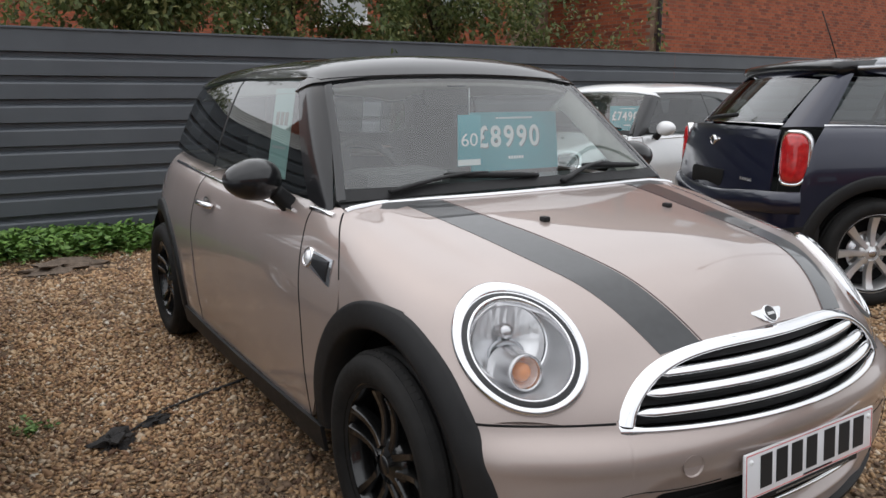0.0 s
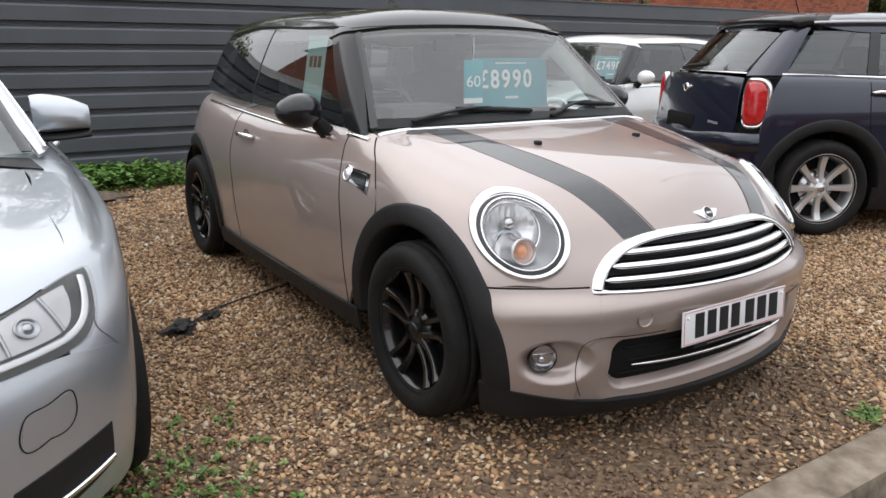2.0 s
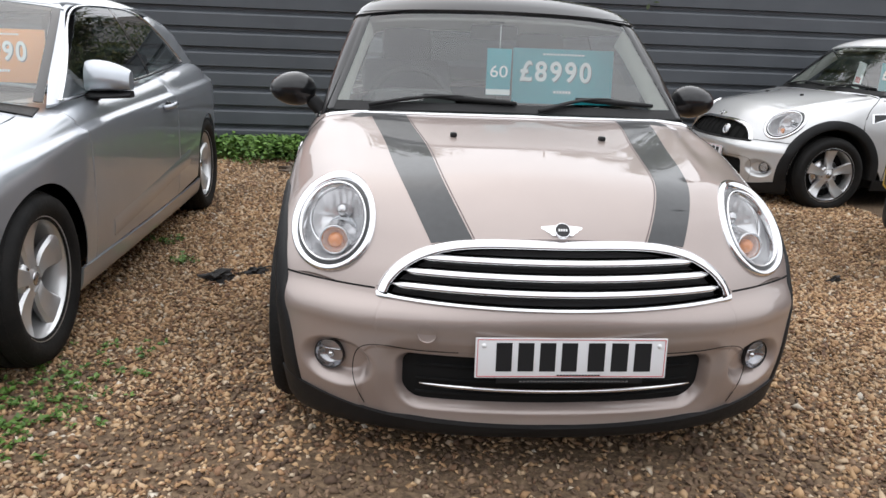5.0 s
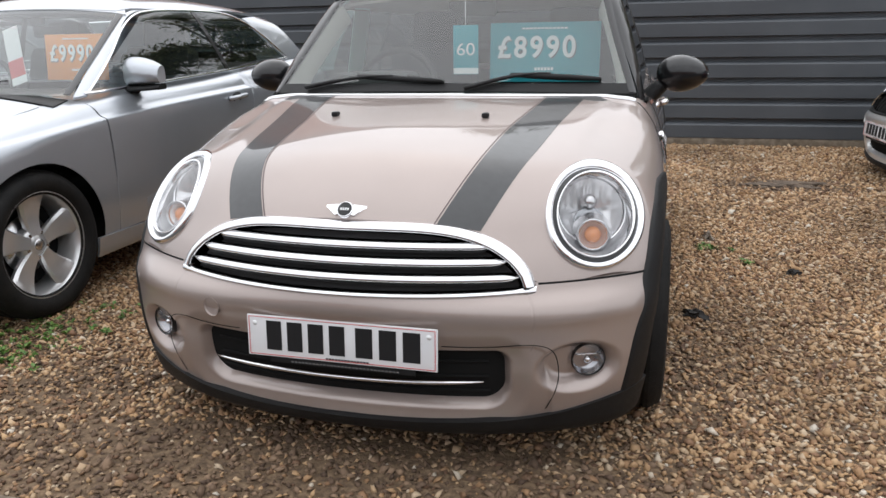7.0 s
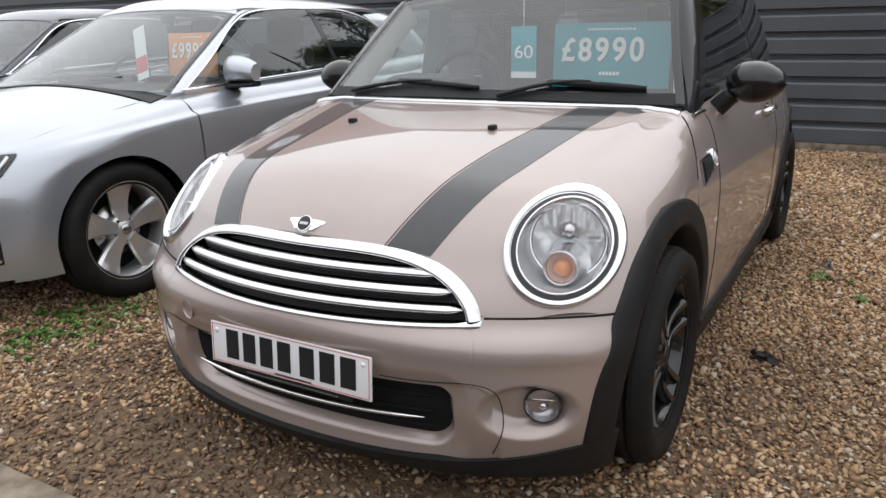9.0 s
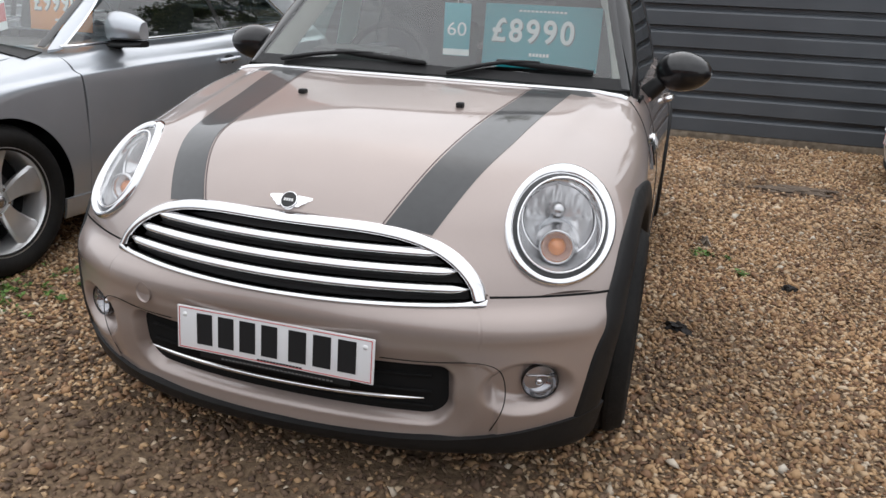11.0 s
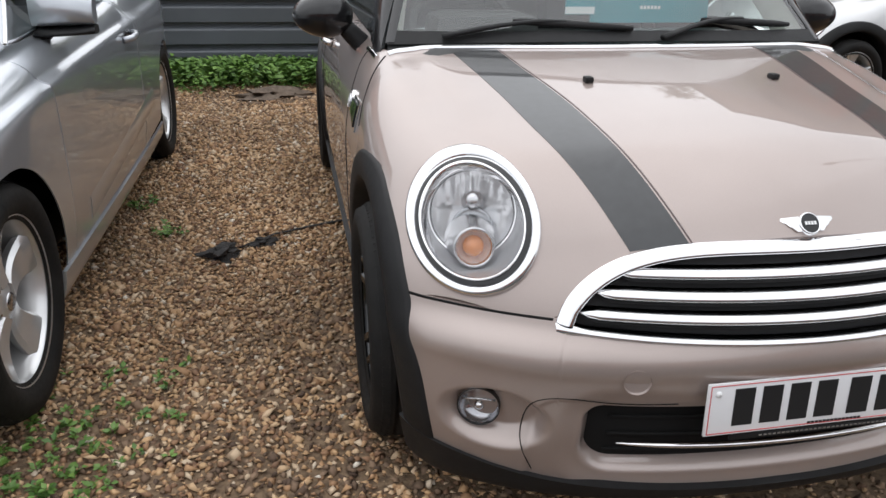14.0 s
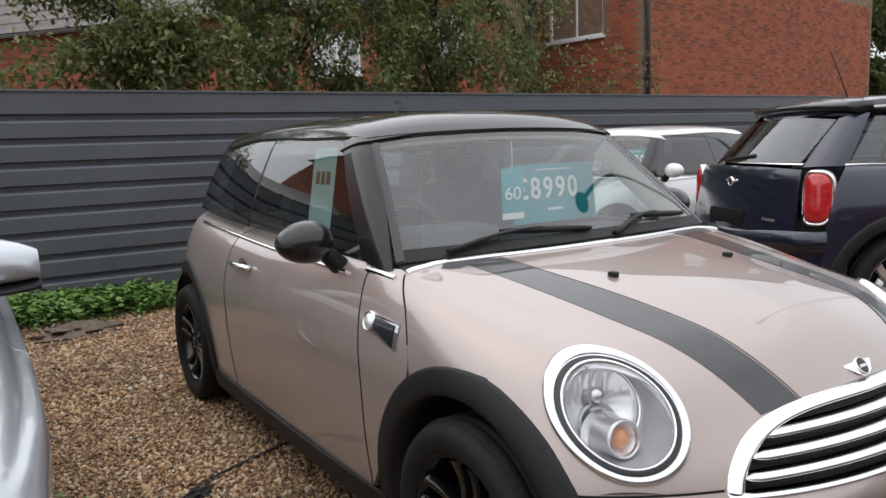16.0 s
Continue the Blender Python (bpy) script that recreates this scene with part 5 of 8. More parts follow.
# ---- ground, kerb and fence ----
GROUND = varied(material("gravel bed", (0.16, 0.12, 0.085), 0.95), [(0.065, 0.042, 0.025), (0.14, 0.092, 0.054), (0.23, 0.158, 0.094)], 45.0, 10.0, "Object", 0.6, 90.0)
tagged(obj("ground", [(-70, -0.26, 0), (70, -0.26, 0), (70, 70, 0), (-70, 70, 0)], [(0, 1, 2, 3)], GROUND, smooth=False), "brown pea gravel ground of a car lot", "ground", kind="structure")
ROADM = varied(material("asphalt", (0.05, 0.05, 0.05), 0.9), [(0.035, 0.035, 0.035), (0.065, 0.063, 0.06)], 30.0, 10.0, "Object", 0.4, 200.0)
tagged(obj("road", [(-70, -70, -0.11), (70, -70, -0.11), (70, -0.42, -0.11), (-70, -0.42, -0.11)], [(0, 1, 2, 3)], ROADM, smooth=False), "grey asphalt driveway", "road", kind="structure")
CONCRETE = varied(material("kerb concrete", (0.3, 0.28, 0.25), 0.9), [(0.115, 0.088, 0.062), (0.21, 0.168, 0.122), (0.30, 0.252, 0.195)], 14.0, 9.0, "Object", 0.35, 160.0)
kerb = thing("kerb", Matrix.Translation((0, -0.34, 0)), "weathered concrete kerb along the gravel's edge", "kerb", kind="structure")
for i in range(-12, 13):
    bm = bmesh.new()
    box(bm, (0.05 + i * 0.915, 0, -0.06), (0.908, 0.16, 0.15), 0.012)
    part("kerbstone", bm, CONCRETE, kerb)

FENCE = varied(material("grey coated steel", (0.075, 0.083, 0.094), 0.45, 0.0, 0.1), [(0.066, 0.073, 0.083), (0.088, 0.097, 0.109)], 1.6, 7.0, "Object", 0.05, 40.0, (0.36, 0.55))
fence = thing("fence", Matrix.Translation((0, 6.4, 0)), "dark grey corrugated steel sheet fence", "fence", kind="structure")


def fence_sheet(x0, x1, y=0.0):
    """Long ribbed sheets laid level: flat bands with a shadowed step between."""
    z, prof = 0.0705, [(0.05, 0.060), (0.05, 0.0665)]
    while z < 1.5:
        prof += [(0.0, z), (0.0, z + 0.122), (0.008, z + 0.136), (0.034, z + 0.153), (0.05, z + 0.158), (0.05, z + 0.1885)]
        z += 0.1965
    prof += [(0.0, z), (0.0, 1.822), (0.035, 1.822)]
    v, f = [], []
    n = len(prof)
    for x in (x0, x1):
        for py, pz in prof:
            v.append((x, y + py, pz))
    for i in range(n - 1):
        f.append((i, n + i, n + i + 1, i + 1))
    return obj("sheet", v, f, FENCE, fence, smooth=False)


for i in range(7):
    fence_sheet(-18.24 + 6.24 * i, -12.0 + 6.24 * i, 0.003 * (i % 2))
bm = bmesh.new()
box(bm, (0, 0.02, 1.832), (38, 0.07, 0.02), 0.004)
part("capping", bm, FENCE, fence)
bm = bmesh.new()
box(bm, (0, 0.03, 0.03), (38, 0.05, 0.07), 0.004)
part("base_rail", bm, CONCRETE, fence)

build_mini(Matrix.Translation((-0.018, 0, 0)), "taupe metallic hatchback with black roof, striped bonnet and black wheels", PAINT, GLOSS_BLACK, GLOSS_BLACK)


# ---- the other cars ----
PALE_AT = Matrix.Translation((2.33, 4.69, -0.03)) @ Matrix.Rotation(radians(-84.7), 4, "Z")
build_mini(PALE_AT, "pale silver hatchback with white roof and white mirrors by the fence", WHITE_SILVER, WHITE_PAINT, WHITE_PAINT,
                  stripes=False, alloy=ALLOY, spokes=broad_spokes, pillar=GLOSS_BLACK, scoop=True)


def arc(y_hub, z_hub, r, s, *degs):
    return [(s * 1.0, y_hub + r * math.cos(radians(d)), z_hub + r * math.sin(radians(d))) for d in degs]


def hatch_shell(car, body, cabin, paint, P, glass_side=TINTED, roof_mat=None):
    """Panels that every other car shares, from the sizes in P."""
    hf, hr, zh, ra = P["hub_f"], P["hub_r"], P["hub_z"], P["arch"]
    yd0, yd1, yb, L = P["door"][0], P["door"][1], P["bonnet"], P["length"]
    zb0, zb1, sill = P["belt"][0], P["belt"][1], P["sill"]
    core = (0.0, 1.15, 0.45)
    wb = P["bonnet_half"]
    zf = P["bonnet_z"]
    rim_line = P.get("bonnet_edge", [(wb * 0.80, 0.15, zf), (wb * 0.93, 0.35, zf + 0.10), (wb, 0.65, zf + 0.18), (wb * 1.02, yb, 1.0)])
    left, right = curve(*mirrored(-1, *rim_line)), curve(*rim_line)
    start = P.get("wing_from", 0.12)
    panel("bonnet", body, left, right, core, 40, 50, paint, car, depth=0.006)
    nose = [(x, 0.05 + 0.4 * x * x) for x in np.linspace(-0.90, 0.90, 11)]
    panel("front_bumper", body, curve(*[(x, y, 0.20) for x, y in nose]), curve(*[(x, y, P.get("bumper_top", zf - 0.075 + 0.10 * x * x) - P.get("bumper_fall", 0.0) * min(1.0, max(0.0, (abs(x) - 0.70) / 0.12))) for x, y in nose]), (0, 0.95, 0.42), 70, 18, paint, car)
    panel("nose_panel", body, curve(*[(x, y, zf - 0.066 + 0.10 * x * x) for x, y in nose[2:-2]]), curve(*[(x * 0.9, y, zf - 0.008 + 0.06 * x * x) for x, y in nose[2:-2]]), core, 40, 8, paint, car)
    for s in (-1, 1):
        edge = left if s < 0 else right
        rim = lambda *degs: [tuple(v) for v in on(body, arc(hf, zh, ra, s, *degs), "side")[0]]
        fore = [tuple(v) for v in edge(np.linspace(start, 1.0, 5))]
        shut = [tuple(v) for v in on(body, [(s, yd0 - 0.040, zb0 - 0.012), (s, yd0 - 0.022, 0.86), (s, yd0 - 0.006, 0.78), (s, yd0 + 0.003, 0.5), (s, yd0 - 0.006, sill)], "side")[0]]
        panel("front_wing", body, curve(*rim(152, 130, 108, 90, 70, 50, 30, 15, 2, -8)), curve(*fore, *shut), core, 100, 70, paint, car, depth=0.004)
        fender = P.get("wing_nose", [(0.74, 0.30, zf - 0.03), (0.80, 0.36, 0.50)])
        panel("wing_front", body, curve(*rim(152, 165, 176)), curve(fore[0], *mirrored(s, *fender)), core, 30, 14, paint, car, depth=0.004)
        if "wing_nose" in P:
            panel("wing_inner", body, curve(*mirrored(s, (0.69, 0.26, 0.50), (0.80, 0.36, 0.49), (0.86, 0.46, 0.48))), curve(*mirrored(s, (0.69, 0.30, 0.64), (0.775, 0.40, 0.68), (0.82, 0.50, 0.72))), core, 20, 12, paint, car, "", -0.003, 0.003, 0.001)
        panel("door", body, curve((s, yd0, sill), (s, yd0 + 0.01, 0.5), (s, yd0, 0.8), (s, yd0 - 0.03, zb0)), curve((s, yd1, sill), (s, yd1 + 0.02, 0.5), (s, yd1 + 0.03, 0.8), (s, yd1 + 0.02, (zb0 + zb1) / 2)), "side", 110, 36, paint, car)
        rear = arc(hr, zh, ra, s, 184, 150, 120, 90, 60, 30, -6)
        outer = [(s, yd1 + 0.008, sill), (s, yd1 + 0.038, 0.80), (s, yd1 + 0.03, (zb0 + zb1) / 2), (s, hr - 0.2, zb1 - 0.01), (s * 0.95, hr + 0.3, zb1), (s * 0.9, L - 0.25, 0.75), (s * 0.9, L - 0.22, 0.35)]
        panel("rear_quarter", body, curve(*rear), curve(*outer), "side", 70, 60, paint, car)
        wheel_house(s, (0, hf, zh), ra - 0.01, car, 0.5, P["half"] - 0.05)
        wheel_house(s, (0, hr, zh), ra - 0.01, car, 0.5, P["half"] - 0.05)
        panel("sill", body, curve((s, hf + ra - 0.05, 0.18), (s, 2.0, 0.18), (s, hr - ra + 0.05, 0.18)), curve((s, hf + ra - 0.05, sill), (s, 2.0, sill - 0.008), (s, hr - ra + 0.05, sill)), "side", 30, 6, P.get("sill_mat", paint), car, "", 0.008)
        w0, w1, w2, w3 = P["windows"]
        wt = P["window_top"]
        panel("door_window", cabin, curve((s, w0, zb0 + 0.012), (s, (w0 + w1) / 2, zb0 + 0.02), (s, w1, (zb0 + zb1) / 2 + 0.012)), curve((s, w0 + P["lean"], wt - 0.03), (s, (w0 + w1) / 2 + P["lean"] * 0.5, wt + 0.004), (s, w1 - 0.06, wt)), "side", 24, 14, glass_side, car, "", 0.0, 0.004, 0.001)
        panel("rear_side_window", cabin, curve((s, w2, (zb0 + zb1) / 2 + 0.015), (s, (w2 + w3) / 2, zb1 + 0.006), (s, w3, zb1 + 0.012)), curve((s, w2 - 0.06, wt), (s, (w2 + w3) / 2 - 0.1, wt - 0.02), (s, w3 - P["tail_lean"], wt - P["drop"])), "side", 24, 14, glass_side, car, "", 0.0, 0.004, 0.001)
        panel("window_post", cabin, curve((s, w1 + 0.006, (zb0 + zb1) / 2), (s, w1 - 0.054, wt)), curve((s, w2 - 0.006, (zb0 + zb1) / 2), (s, w2 - 0.066, wt)), "side", 10, 3, GLOSS_BLACK, car, "", 0.001, 0.004, 0.001)
        seam("waist_strip", cabin, curve((s, w0 - 0.02, zb0 + 0.004), (s, w1, (zb0 + zb1) / 2 + 0.004), (s, w3 + 0.03, zb1 + 0.006)), "side", 30, CHROME, car, 0.016, 0.006, 0.003, "thin chrome waist strip")
        if P.get("trim"):
            seam("window_trim", cabin, curve((s, w0 - 0.006, zb0 + 0.004), (s, w0 + P["lean"] * 0.5 - 0.016, (zb0 + wt) / 2), (s, w0 + P["lean"] - 0.03, wt - 0.025), (s, w0 + P["lean"] + 0.12, wt - 0.003), (s, w1, wt + 0.006), (s, w3 - P["tail_lean"] - 0.05, wt - P["drop"] + 0.012), (s, w3 + 0.03, zb1 + 0.01)), "side", 60, CHROME, car, 0.012, 0.005, 0.003)
        # pillars: the painted band between screen and windows, over the windows and down the back
        yt = P["screen_top"]
        edge, _ = on(cabin, [(s, w0 - 0.008, zb0), (s, w0 + P["lean"] * 0.5 - 0.012, (zb0 + wt) / 2), (s, w0 + P["lean"] - 0.02, wt - 0.012), (s, w0 + P["lean"] + 0.13, wt + 0.003)], "side")
        brow = on(cabin, [(s, yt + 0.15, P["roof_edge"])], "side")[0][0]
        panel("front_pillar", cabin, curve((s * P["screen_half"][0] * 1.02, P["screen_base"] + 0.06, zb0 - 0.01), (s * (P["screen_half"][0] + P["screen_half"][1]) / 2 * 1.015, (P["screen_base"] + yt) / 2, (zb0 + P["screen_z"]) / 2), (s * P["screen_half"][1] * 1.01, yt, P["screen_z"]), tuple(brow)), curve(*edge), (0, yt + 0.6, 0.95), 24, 8, paint, car)
        back, _ = on(cabin, [(s, w3 + 0.01, zb1), (s, w3 - P["tail_lean"] * 0.5 + 0.02, (zb1 + wt - P["drop"]) / 2 + 0.01), (s, w3 - P["tail_lean"] + 0.02, wt - P["drop"] + 0.02)], "side")
        panel("rear_pillar", cabin, curve(*back), curve((s * 0.62, P["rear_y"] - 0.06, zb1), (s * 0.58, P["rear_y"] - 0.2, (zb1 + wt) / 2), (s * 0.55, P["rear_y"] - 0.36, wt)), (0, P["rear_y"] - 1.2, 1.0), 12, 10, paint, car)
    sh = P["screen_half"]
    y0, y1, z1 = P["screen_base"], P["screen_top"], P["screen_z"]
    for s in (-1, 1):
        seam("screen_border", cabin, curve((s * sh[0] * 0.975, y0 + 0.065, zb0), (s * (sh[0] + sh[1]) * 0.4875, (y0 + 0.07 + y1) / 2, (zb0 + z1) / 2), (s * sh[1] * 0.965, y1, z1 - 0.01)), (0, y1 + 0.6, 0.95), 24, GLOSS_BLACK, car, 0.036, 0.002, 0.003)
    panel("windscreen", cabin, curve((-sh[0], y0 + 0.07, zb0 - 0.005), (0, y0, zb0 + 0.02), (sh[0], y0 + 0.07, zb0 - 0.005)), curve((-sh[1], y1, z1), (0, y1 - 0.04, z1 + 0.025), (sh[1], y1, z1)), (0, y1 + 0.6, 0.95), 33, 20, SCREEN, car, "", 0.002, 0.005, 0.001)
    panel("cowl", body, curve((-wb, yb + 0.01, 0.95), (0, yb + 0.01, 1.0), (wb, yb + 0.01, 0.95)), curve((-wb * 0.97, y0 + 0.10, 0.95), (0, y0 + 0.03, 1.0), (wb * 0.97, y0 + 0.10, 0.95)), "top", 24, 5, PLASTIC, car, "", 0.005)
    grown = lambda p: cabin(p, 0.008)
    zr = P["roof_edge"]
    eave = lambda s: curve(*[tuple(v) for v in on(grown, [(s, y1 + 0.02, zr - 0.012), (s, y1 + 0.25, zr), (s, y1 + 0.6, zr), (s, P["rear_y"] - 0.7, zr - 0.01), (s, P["rear_y"] - 0.38, zr - P["drop"])], "side")[0]])
    panel("roof", grown, eave(-1), eave(1), (0, (y1 + P["rear_y"]) / 2, 1.0), 36, 36, roof_mat or paint, car, "", 0.0, 0.02, 0.006)
    panel("roof_brow", grown, curve((-sh[1] * 1.05, y1 - 0.01, z1), (0, y1 - 0.05, z1 + 0.03), (sh[1] * 1.05, y1 - 0.01, z1)), curve(tuple(eave(-1)(np.array([0.03]))[0]), (0, y1 + 0.05, 1.6), tuple(eave(1)(np.array([0.03]))[0])), (0, y1 + 0.6, 1.0), 30, 8, roof_mat or paint, car, "", -0.002, 0.02, 0.004)
    panel("rear_window", cabin, curve((-0.58, P["rear_y"] - 0.05, zb1 + 0.01), (0, P["rear_y"], zb1 + 0.01), (0.58, P["rear_y"] - 0.05, zb1 + 0.01)), curve((-0.53, P["rear_y"] - 0.36, wt - 0.01), (0, P["rear_y"] - 0.33, wt + 0.01), (0.53, P["rear_y"] - 0.36, wt - 0.01)), (0, P["rear_y"] - 1.2, 1.0), 20, 10, glass_side, car, "", 0.0, 0.004, 0.001)
    panel("tailgate", body, curve((-0.70, L - 0.1, 0.58), (0, L, 0.58), (0.70, L - 0.1, 0.58)), curve((-0.66, L - 0.15, zb1 - 0.005), (0, L - 0.1, zb1), (0.66, L - 0.15, zb1 - 0.005)), (0, L - 1.2, 0.75), 30, 20, paint, car)
    panel("rear_bumper", body, curve((-0.86, L - 0.25, 0.22), (-0.5, L, 0.22), (0, L, 0.22), (0.5, L, 0.22), (0.86, L - 0.25, 0.22)), curve((-0.85, L - 0.25, 0.572), (-0.5, L, 0.572), (0, L, 0.572), (0.5, L, 0.572), (0.85, L - 0.25, 0.572)), (0, L - 1.2, 0.42), 50, 14, paint, car)
    bm = bmesh.new()
    box(bm, (0, 0.8, 0.44), (0.85, 1.0, 0.44), 0.05)
    box(bm, (0, L / 2 + 0.2, 0.25), (P["half"] * 1.7, L - 1.4, 0.14), 0.04)
    box(bm, (0, L - 0.5, 0.45), (1.1, 0.6, 0.4), 0.05)
    part("underbody", bm, DARK, car)


def wedge_mirror(car, s, at, cap):
    """A wedge-shaped door mirror: painted cap over a black base and foot."""
    m = obj("door_mirror", [], [], cap, car)
    x, y, z = at
    for name, mat, z0, z1, grow in (("cap", cap, -0.03, 0.122, 1.0), ("base", PLASTIC, -0.062, -0.03, 0.97)):
        rings = []
        for k in range(9):
            u = k / 8
            e = math.sin(math.pi * min(1, 0.12 + u * 0.80)) ** 0.5
            h1 = z1 * (0.55 + 0.45 * e) * (1 - 0.35 * u) if z1 > 0 else z1 + 0.008 * u
            h0 = z0 + 0.010 * u
            d = 0.066 * e * grow
            cx = s * (x + 0.195 * u)
            rings.append([Vector((cx, y - d, z + h0)), Vector((cx, y - d * 1.25, z + h0 + (h1 - h0) * 0.35)), Vector((cx, y - d * 1.05, z + h0 + (h1 - h0) * 0.75)), Vector((cx, y - d * 0.35, z + h1)),
                          Vector((cx, y + d * 0.5, z + h1)), Vector((cx, y + d * 0.7, z + h0 + (h1 - h0) * 0.6)), Vector((cx, y + d * 0.7, z + h0))])
        v, f = tube_rings(rings)
        bm = bmesh.new()
        vs = [bm.verts.new(p) for p in v]
        for face in f:
            bm.faces.new([vs[i] for i in face])
        bmesh.ops.subdivide_edges(bm, edges=bm.edges[:], cuts=2, use_grid_fill=True, smooth=0.8)
        for _ in range(3):
            bmesh.ops.smooth_vert(bm, verts=bm.verts[:], factor=0.5, use_axis_x=True, use_axis_y=True, use_axis_z=True)
        part(name, bm, mat, m)
    v, f = sweep([(s * (x - 0.04), y + 0.01, z - 0.105), (s * (x + 0.01), y, z - 0.06), (s * (x + 0.045), y, z - 0.03)], 0.030, 10, 0.8, (0, 1, 0))
    obj("foot", v, f, PLASTIC, m)


def side_handle(car, f, s, y, z, mat):
    h = obj("door_handle", [], [], mat, car)
    q, n = on(f, [(s, y, z), (s, y - 0.10, z - 0.004), (s, y + 0.10, z + 0.006)], "side")
    ellipse_ring("dish", q[0], np.array((0, 0.06, 0)), np.array((0, 0, 0.028)) * s, [(1.0, 0.0015), (0.7, 0.001), (0.1, 0.001)], GREY_GLOSS, h, 24, cap=True)
    a, b = q[1] + n[1] * 0.006, q[2] + n[2] * 0.006
    v, fc = sweep([a, a * 0.8 + b * 0.2 + n[0] * 0.026, (a + b) / 2 + n[0] * 0.032, a * 0.2 + b * 0.8 + n[0] * 0.026, b], 0.013, 10, 1.0, (1, 0, 0))
    obj("pull", v, fc, mat, h)


def slant_lamp(car, body, s):
    """A long clear headlamp that runs back into the wing, with bright strips inside."""
    lamp = obj("headlamp", [], [], LENS, car, "clear wedge headlamp with a bright strip")
    lo = curve(*mirrored(s, (0.34, 0.10, 0.602), (0.53, 0.18, 0.596), (0.65, 0.26, 0.595), (0.735, 0.34, 0.612), (0.768, 0.40, 0.668), (0.772, 0.45, 0.720)))
    hi = curve(*mirrored(s, (0.37, 0.14, 0.660), (0.54, 0.25, 0.692), (0.61, 0.31, 0.706), (0.668, 0.37, 0.718), (0.72, 0.42, 0.727), (0.765, 0.46, 0.730)))
    mid = curve(*mirrored(s, (0.37, 0.11, 0.632), (0.53, 0.19, 0.630), (0.64, 0.26, 0.632), (0.70, 0.32, 0.648), (0.715, 0.36, 0.690)))
    top = curve(*mirrored(s, (0.39, 0.14, 0.654), (0.54, 0.25, 0.684), (0.61, 0.31, 0.698), (0.665, 0.36, 0.708), (0.70, 0.39, 0.712)))
    c = (0, 1.0, 0.45)
    panel("housing", body, lo, hi, c, 40, 8, GLOSS_BLACK, lamp, "", 0.003, 0.012, 0.001)
    panel("reflector", body, mid, top, c, 40, 6, PALE_BEZEL, lamp, "", 0.005, 0.002, 0.001)
    seam("light_strip", body, curve(*mirrored(s, (0.37, 0.10, 0.621), (0.53, 0.18, 0.618), (0.645, 0.26, 0.618), (0.722, 0.335, 0.636), (0.748, 0.40, 0.690), (0.748, 0.43, 0.718))), c, 40, SATIN, lamp, 0.018, 0.005, 0.005)
    for t in (0.50, 0.80):
        u, w = mid(np.array([t]))[0], top(np.array([t]))[0]
        seam("divider", body, curve(tuple(u), tuple((u + w) / 2), tuple(w)), c, 8, SMOKED, lamp, 0.010, 0.006, 0.006)
    for t, k in ((0.42, 0.021), (0.64, 0.024)):
        u = (mid(np.array([t]))[0] + top(np.array([t]))[0]) / 2
        q, n = on(body, [tuple(u)], c, 0.008)
        r = np.cross((0, 0, 1.0), n[0])
        r = r / np.linalg.norm(r)
        ellipse_ring("projector", q[0], r * k * 1.2, np.cross(n[0], r) * k, [(1.0, -0.004), (0.95, 0.004), (0.86, 0.004), (0.80, -0.001), (0.55, -0.0022), (0.40, 0.004), (0.25, 0.007), (0.05, 0.008)], SMOKED, lamp, 28, cap=True)
    panel("lens", body, lo, hi, c, 40, 8, LENS, lamp, "", 0.014, 0.012, 0.002).visible_shadow = False


# silver three-door hatchback beside the first car
P = dict(hub_f=0.86, hub_r=3.46, hub_z=0.318, arch=0.345, door=(1.31, 2.62), bonnet=1.14, length=4.237, belt=(0.905, 0.985), sill=0.27, half=0.888, bonnet_half=0.76, bonnet_z=0.672, bumper_top=0.603, bumper_fall=0.050, wing_from=0.315,
         bonnet_edge=[(0.36, 0.15, 0.666), (0.54, 0.26, 0.698), (0.668, 0.38, 0.724), (0.722, 0.68, 0.80), (0.755, 1.14, 0.90)],
         wing_nose=[(0.768, 0.47, 0.733), (0.776, 0.41, 0.668), (0.760, 0.36, 0.620), (0.80, 0.385, 0.565), (0.85, 0.40, 0.52), (0.86, 0.40, 0.35)],
         windows=(1.345, 2.58, 2.63, 3.46), window_top=1.296, lean=0.665, tail_lean=0.36, drop=0.05, screen_half=(0.776, 0.612), screen_base=1.17, screen_top=1.905, screen_z=1.288, roof_edge=1.306, rear_y=4.02, trim=True)
body, cabin = solids(spline([0.0, 0.4, 0.8, 1.4, 2.2, 3.0, 3.6, 4.0, 4.25], [0.79, 0.835, 0.866, 0.876, 0.88, 0.878, 0.86, 0.80, 0.72]),
                     spline([-0.1, 0.1, 0.3, 0.6, 1.0, 1.35, 2.0, 3.5, 4.3], [0.60, 0.70, 0.79, 0.865, 0.915, 0.945, 0.93, 0.99, 1.0]),
                     spline([0.0, 0.6, 1.2, 2.0, 4.2], [0.10, 0.075, 0.055, 0.02, 0.02]),
                     spline([1.3, 1.8, 2.3, 2.8, 3.3, 3.9], [1.275, 1.352, 1.390, 1.387, 1.348, 1.255]),
                     (0.44, 0.20), (0.58, 0.80), (0.77, 1.8), (4.22, 0.25, 0.22), (1.17, 0.28, 1.85), (0.790, 0.40, 0.20, 0.02), (4.10, 1.05), crease=(spline([0.0, 0.54, 1.28, 2.3, 3.36, 4.3], [0.66, 0.735, 0.806, 0.842, 0.868, 0.88]), 0.032), soft=0.12, soft_back=0.07)
audi = thing("silver_hatchback", Matrix.Translation((-2.585, 0.05, 0)), "silver metallic three-door hatchback with five-spoke alloy wheels on gravel", "car")
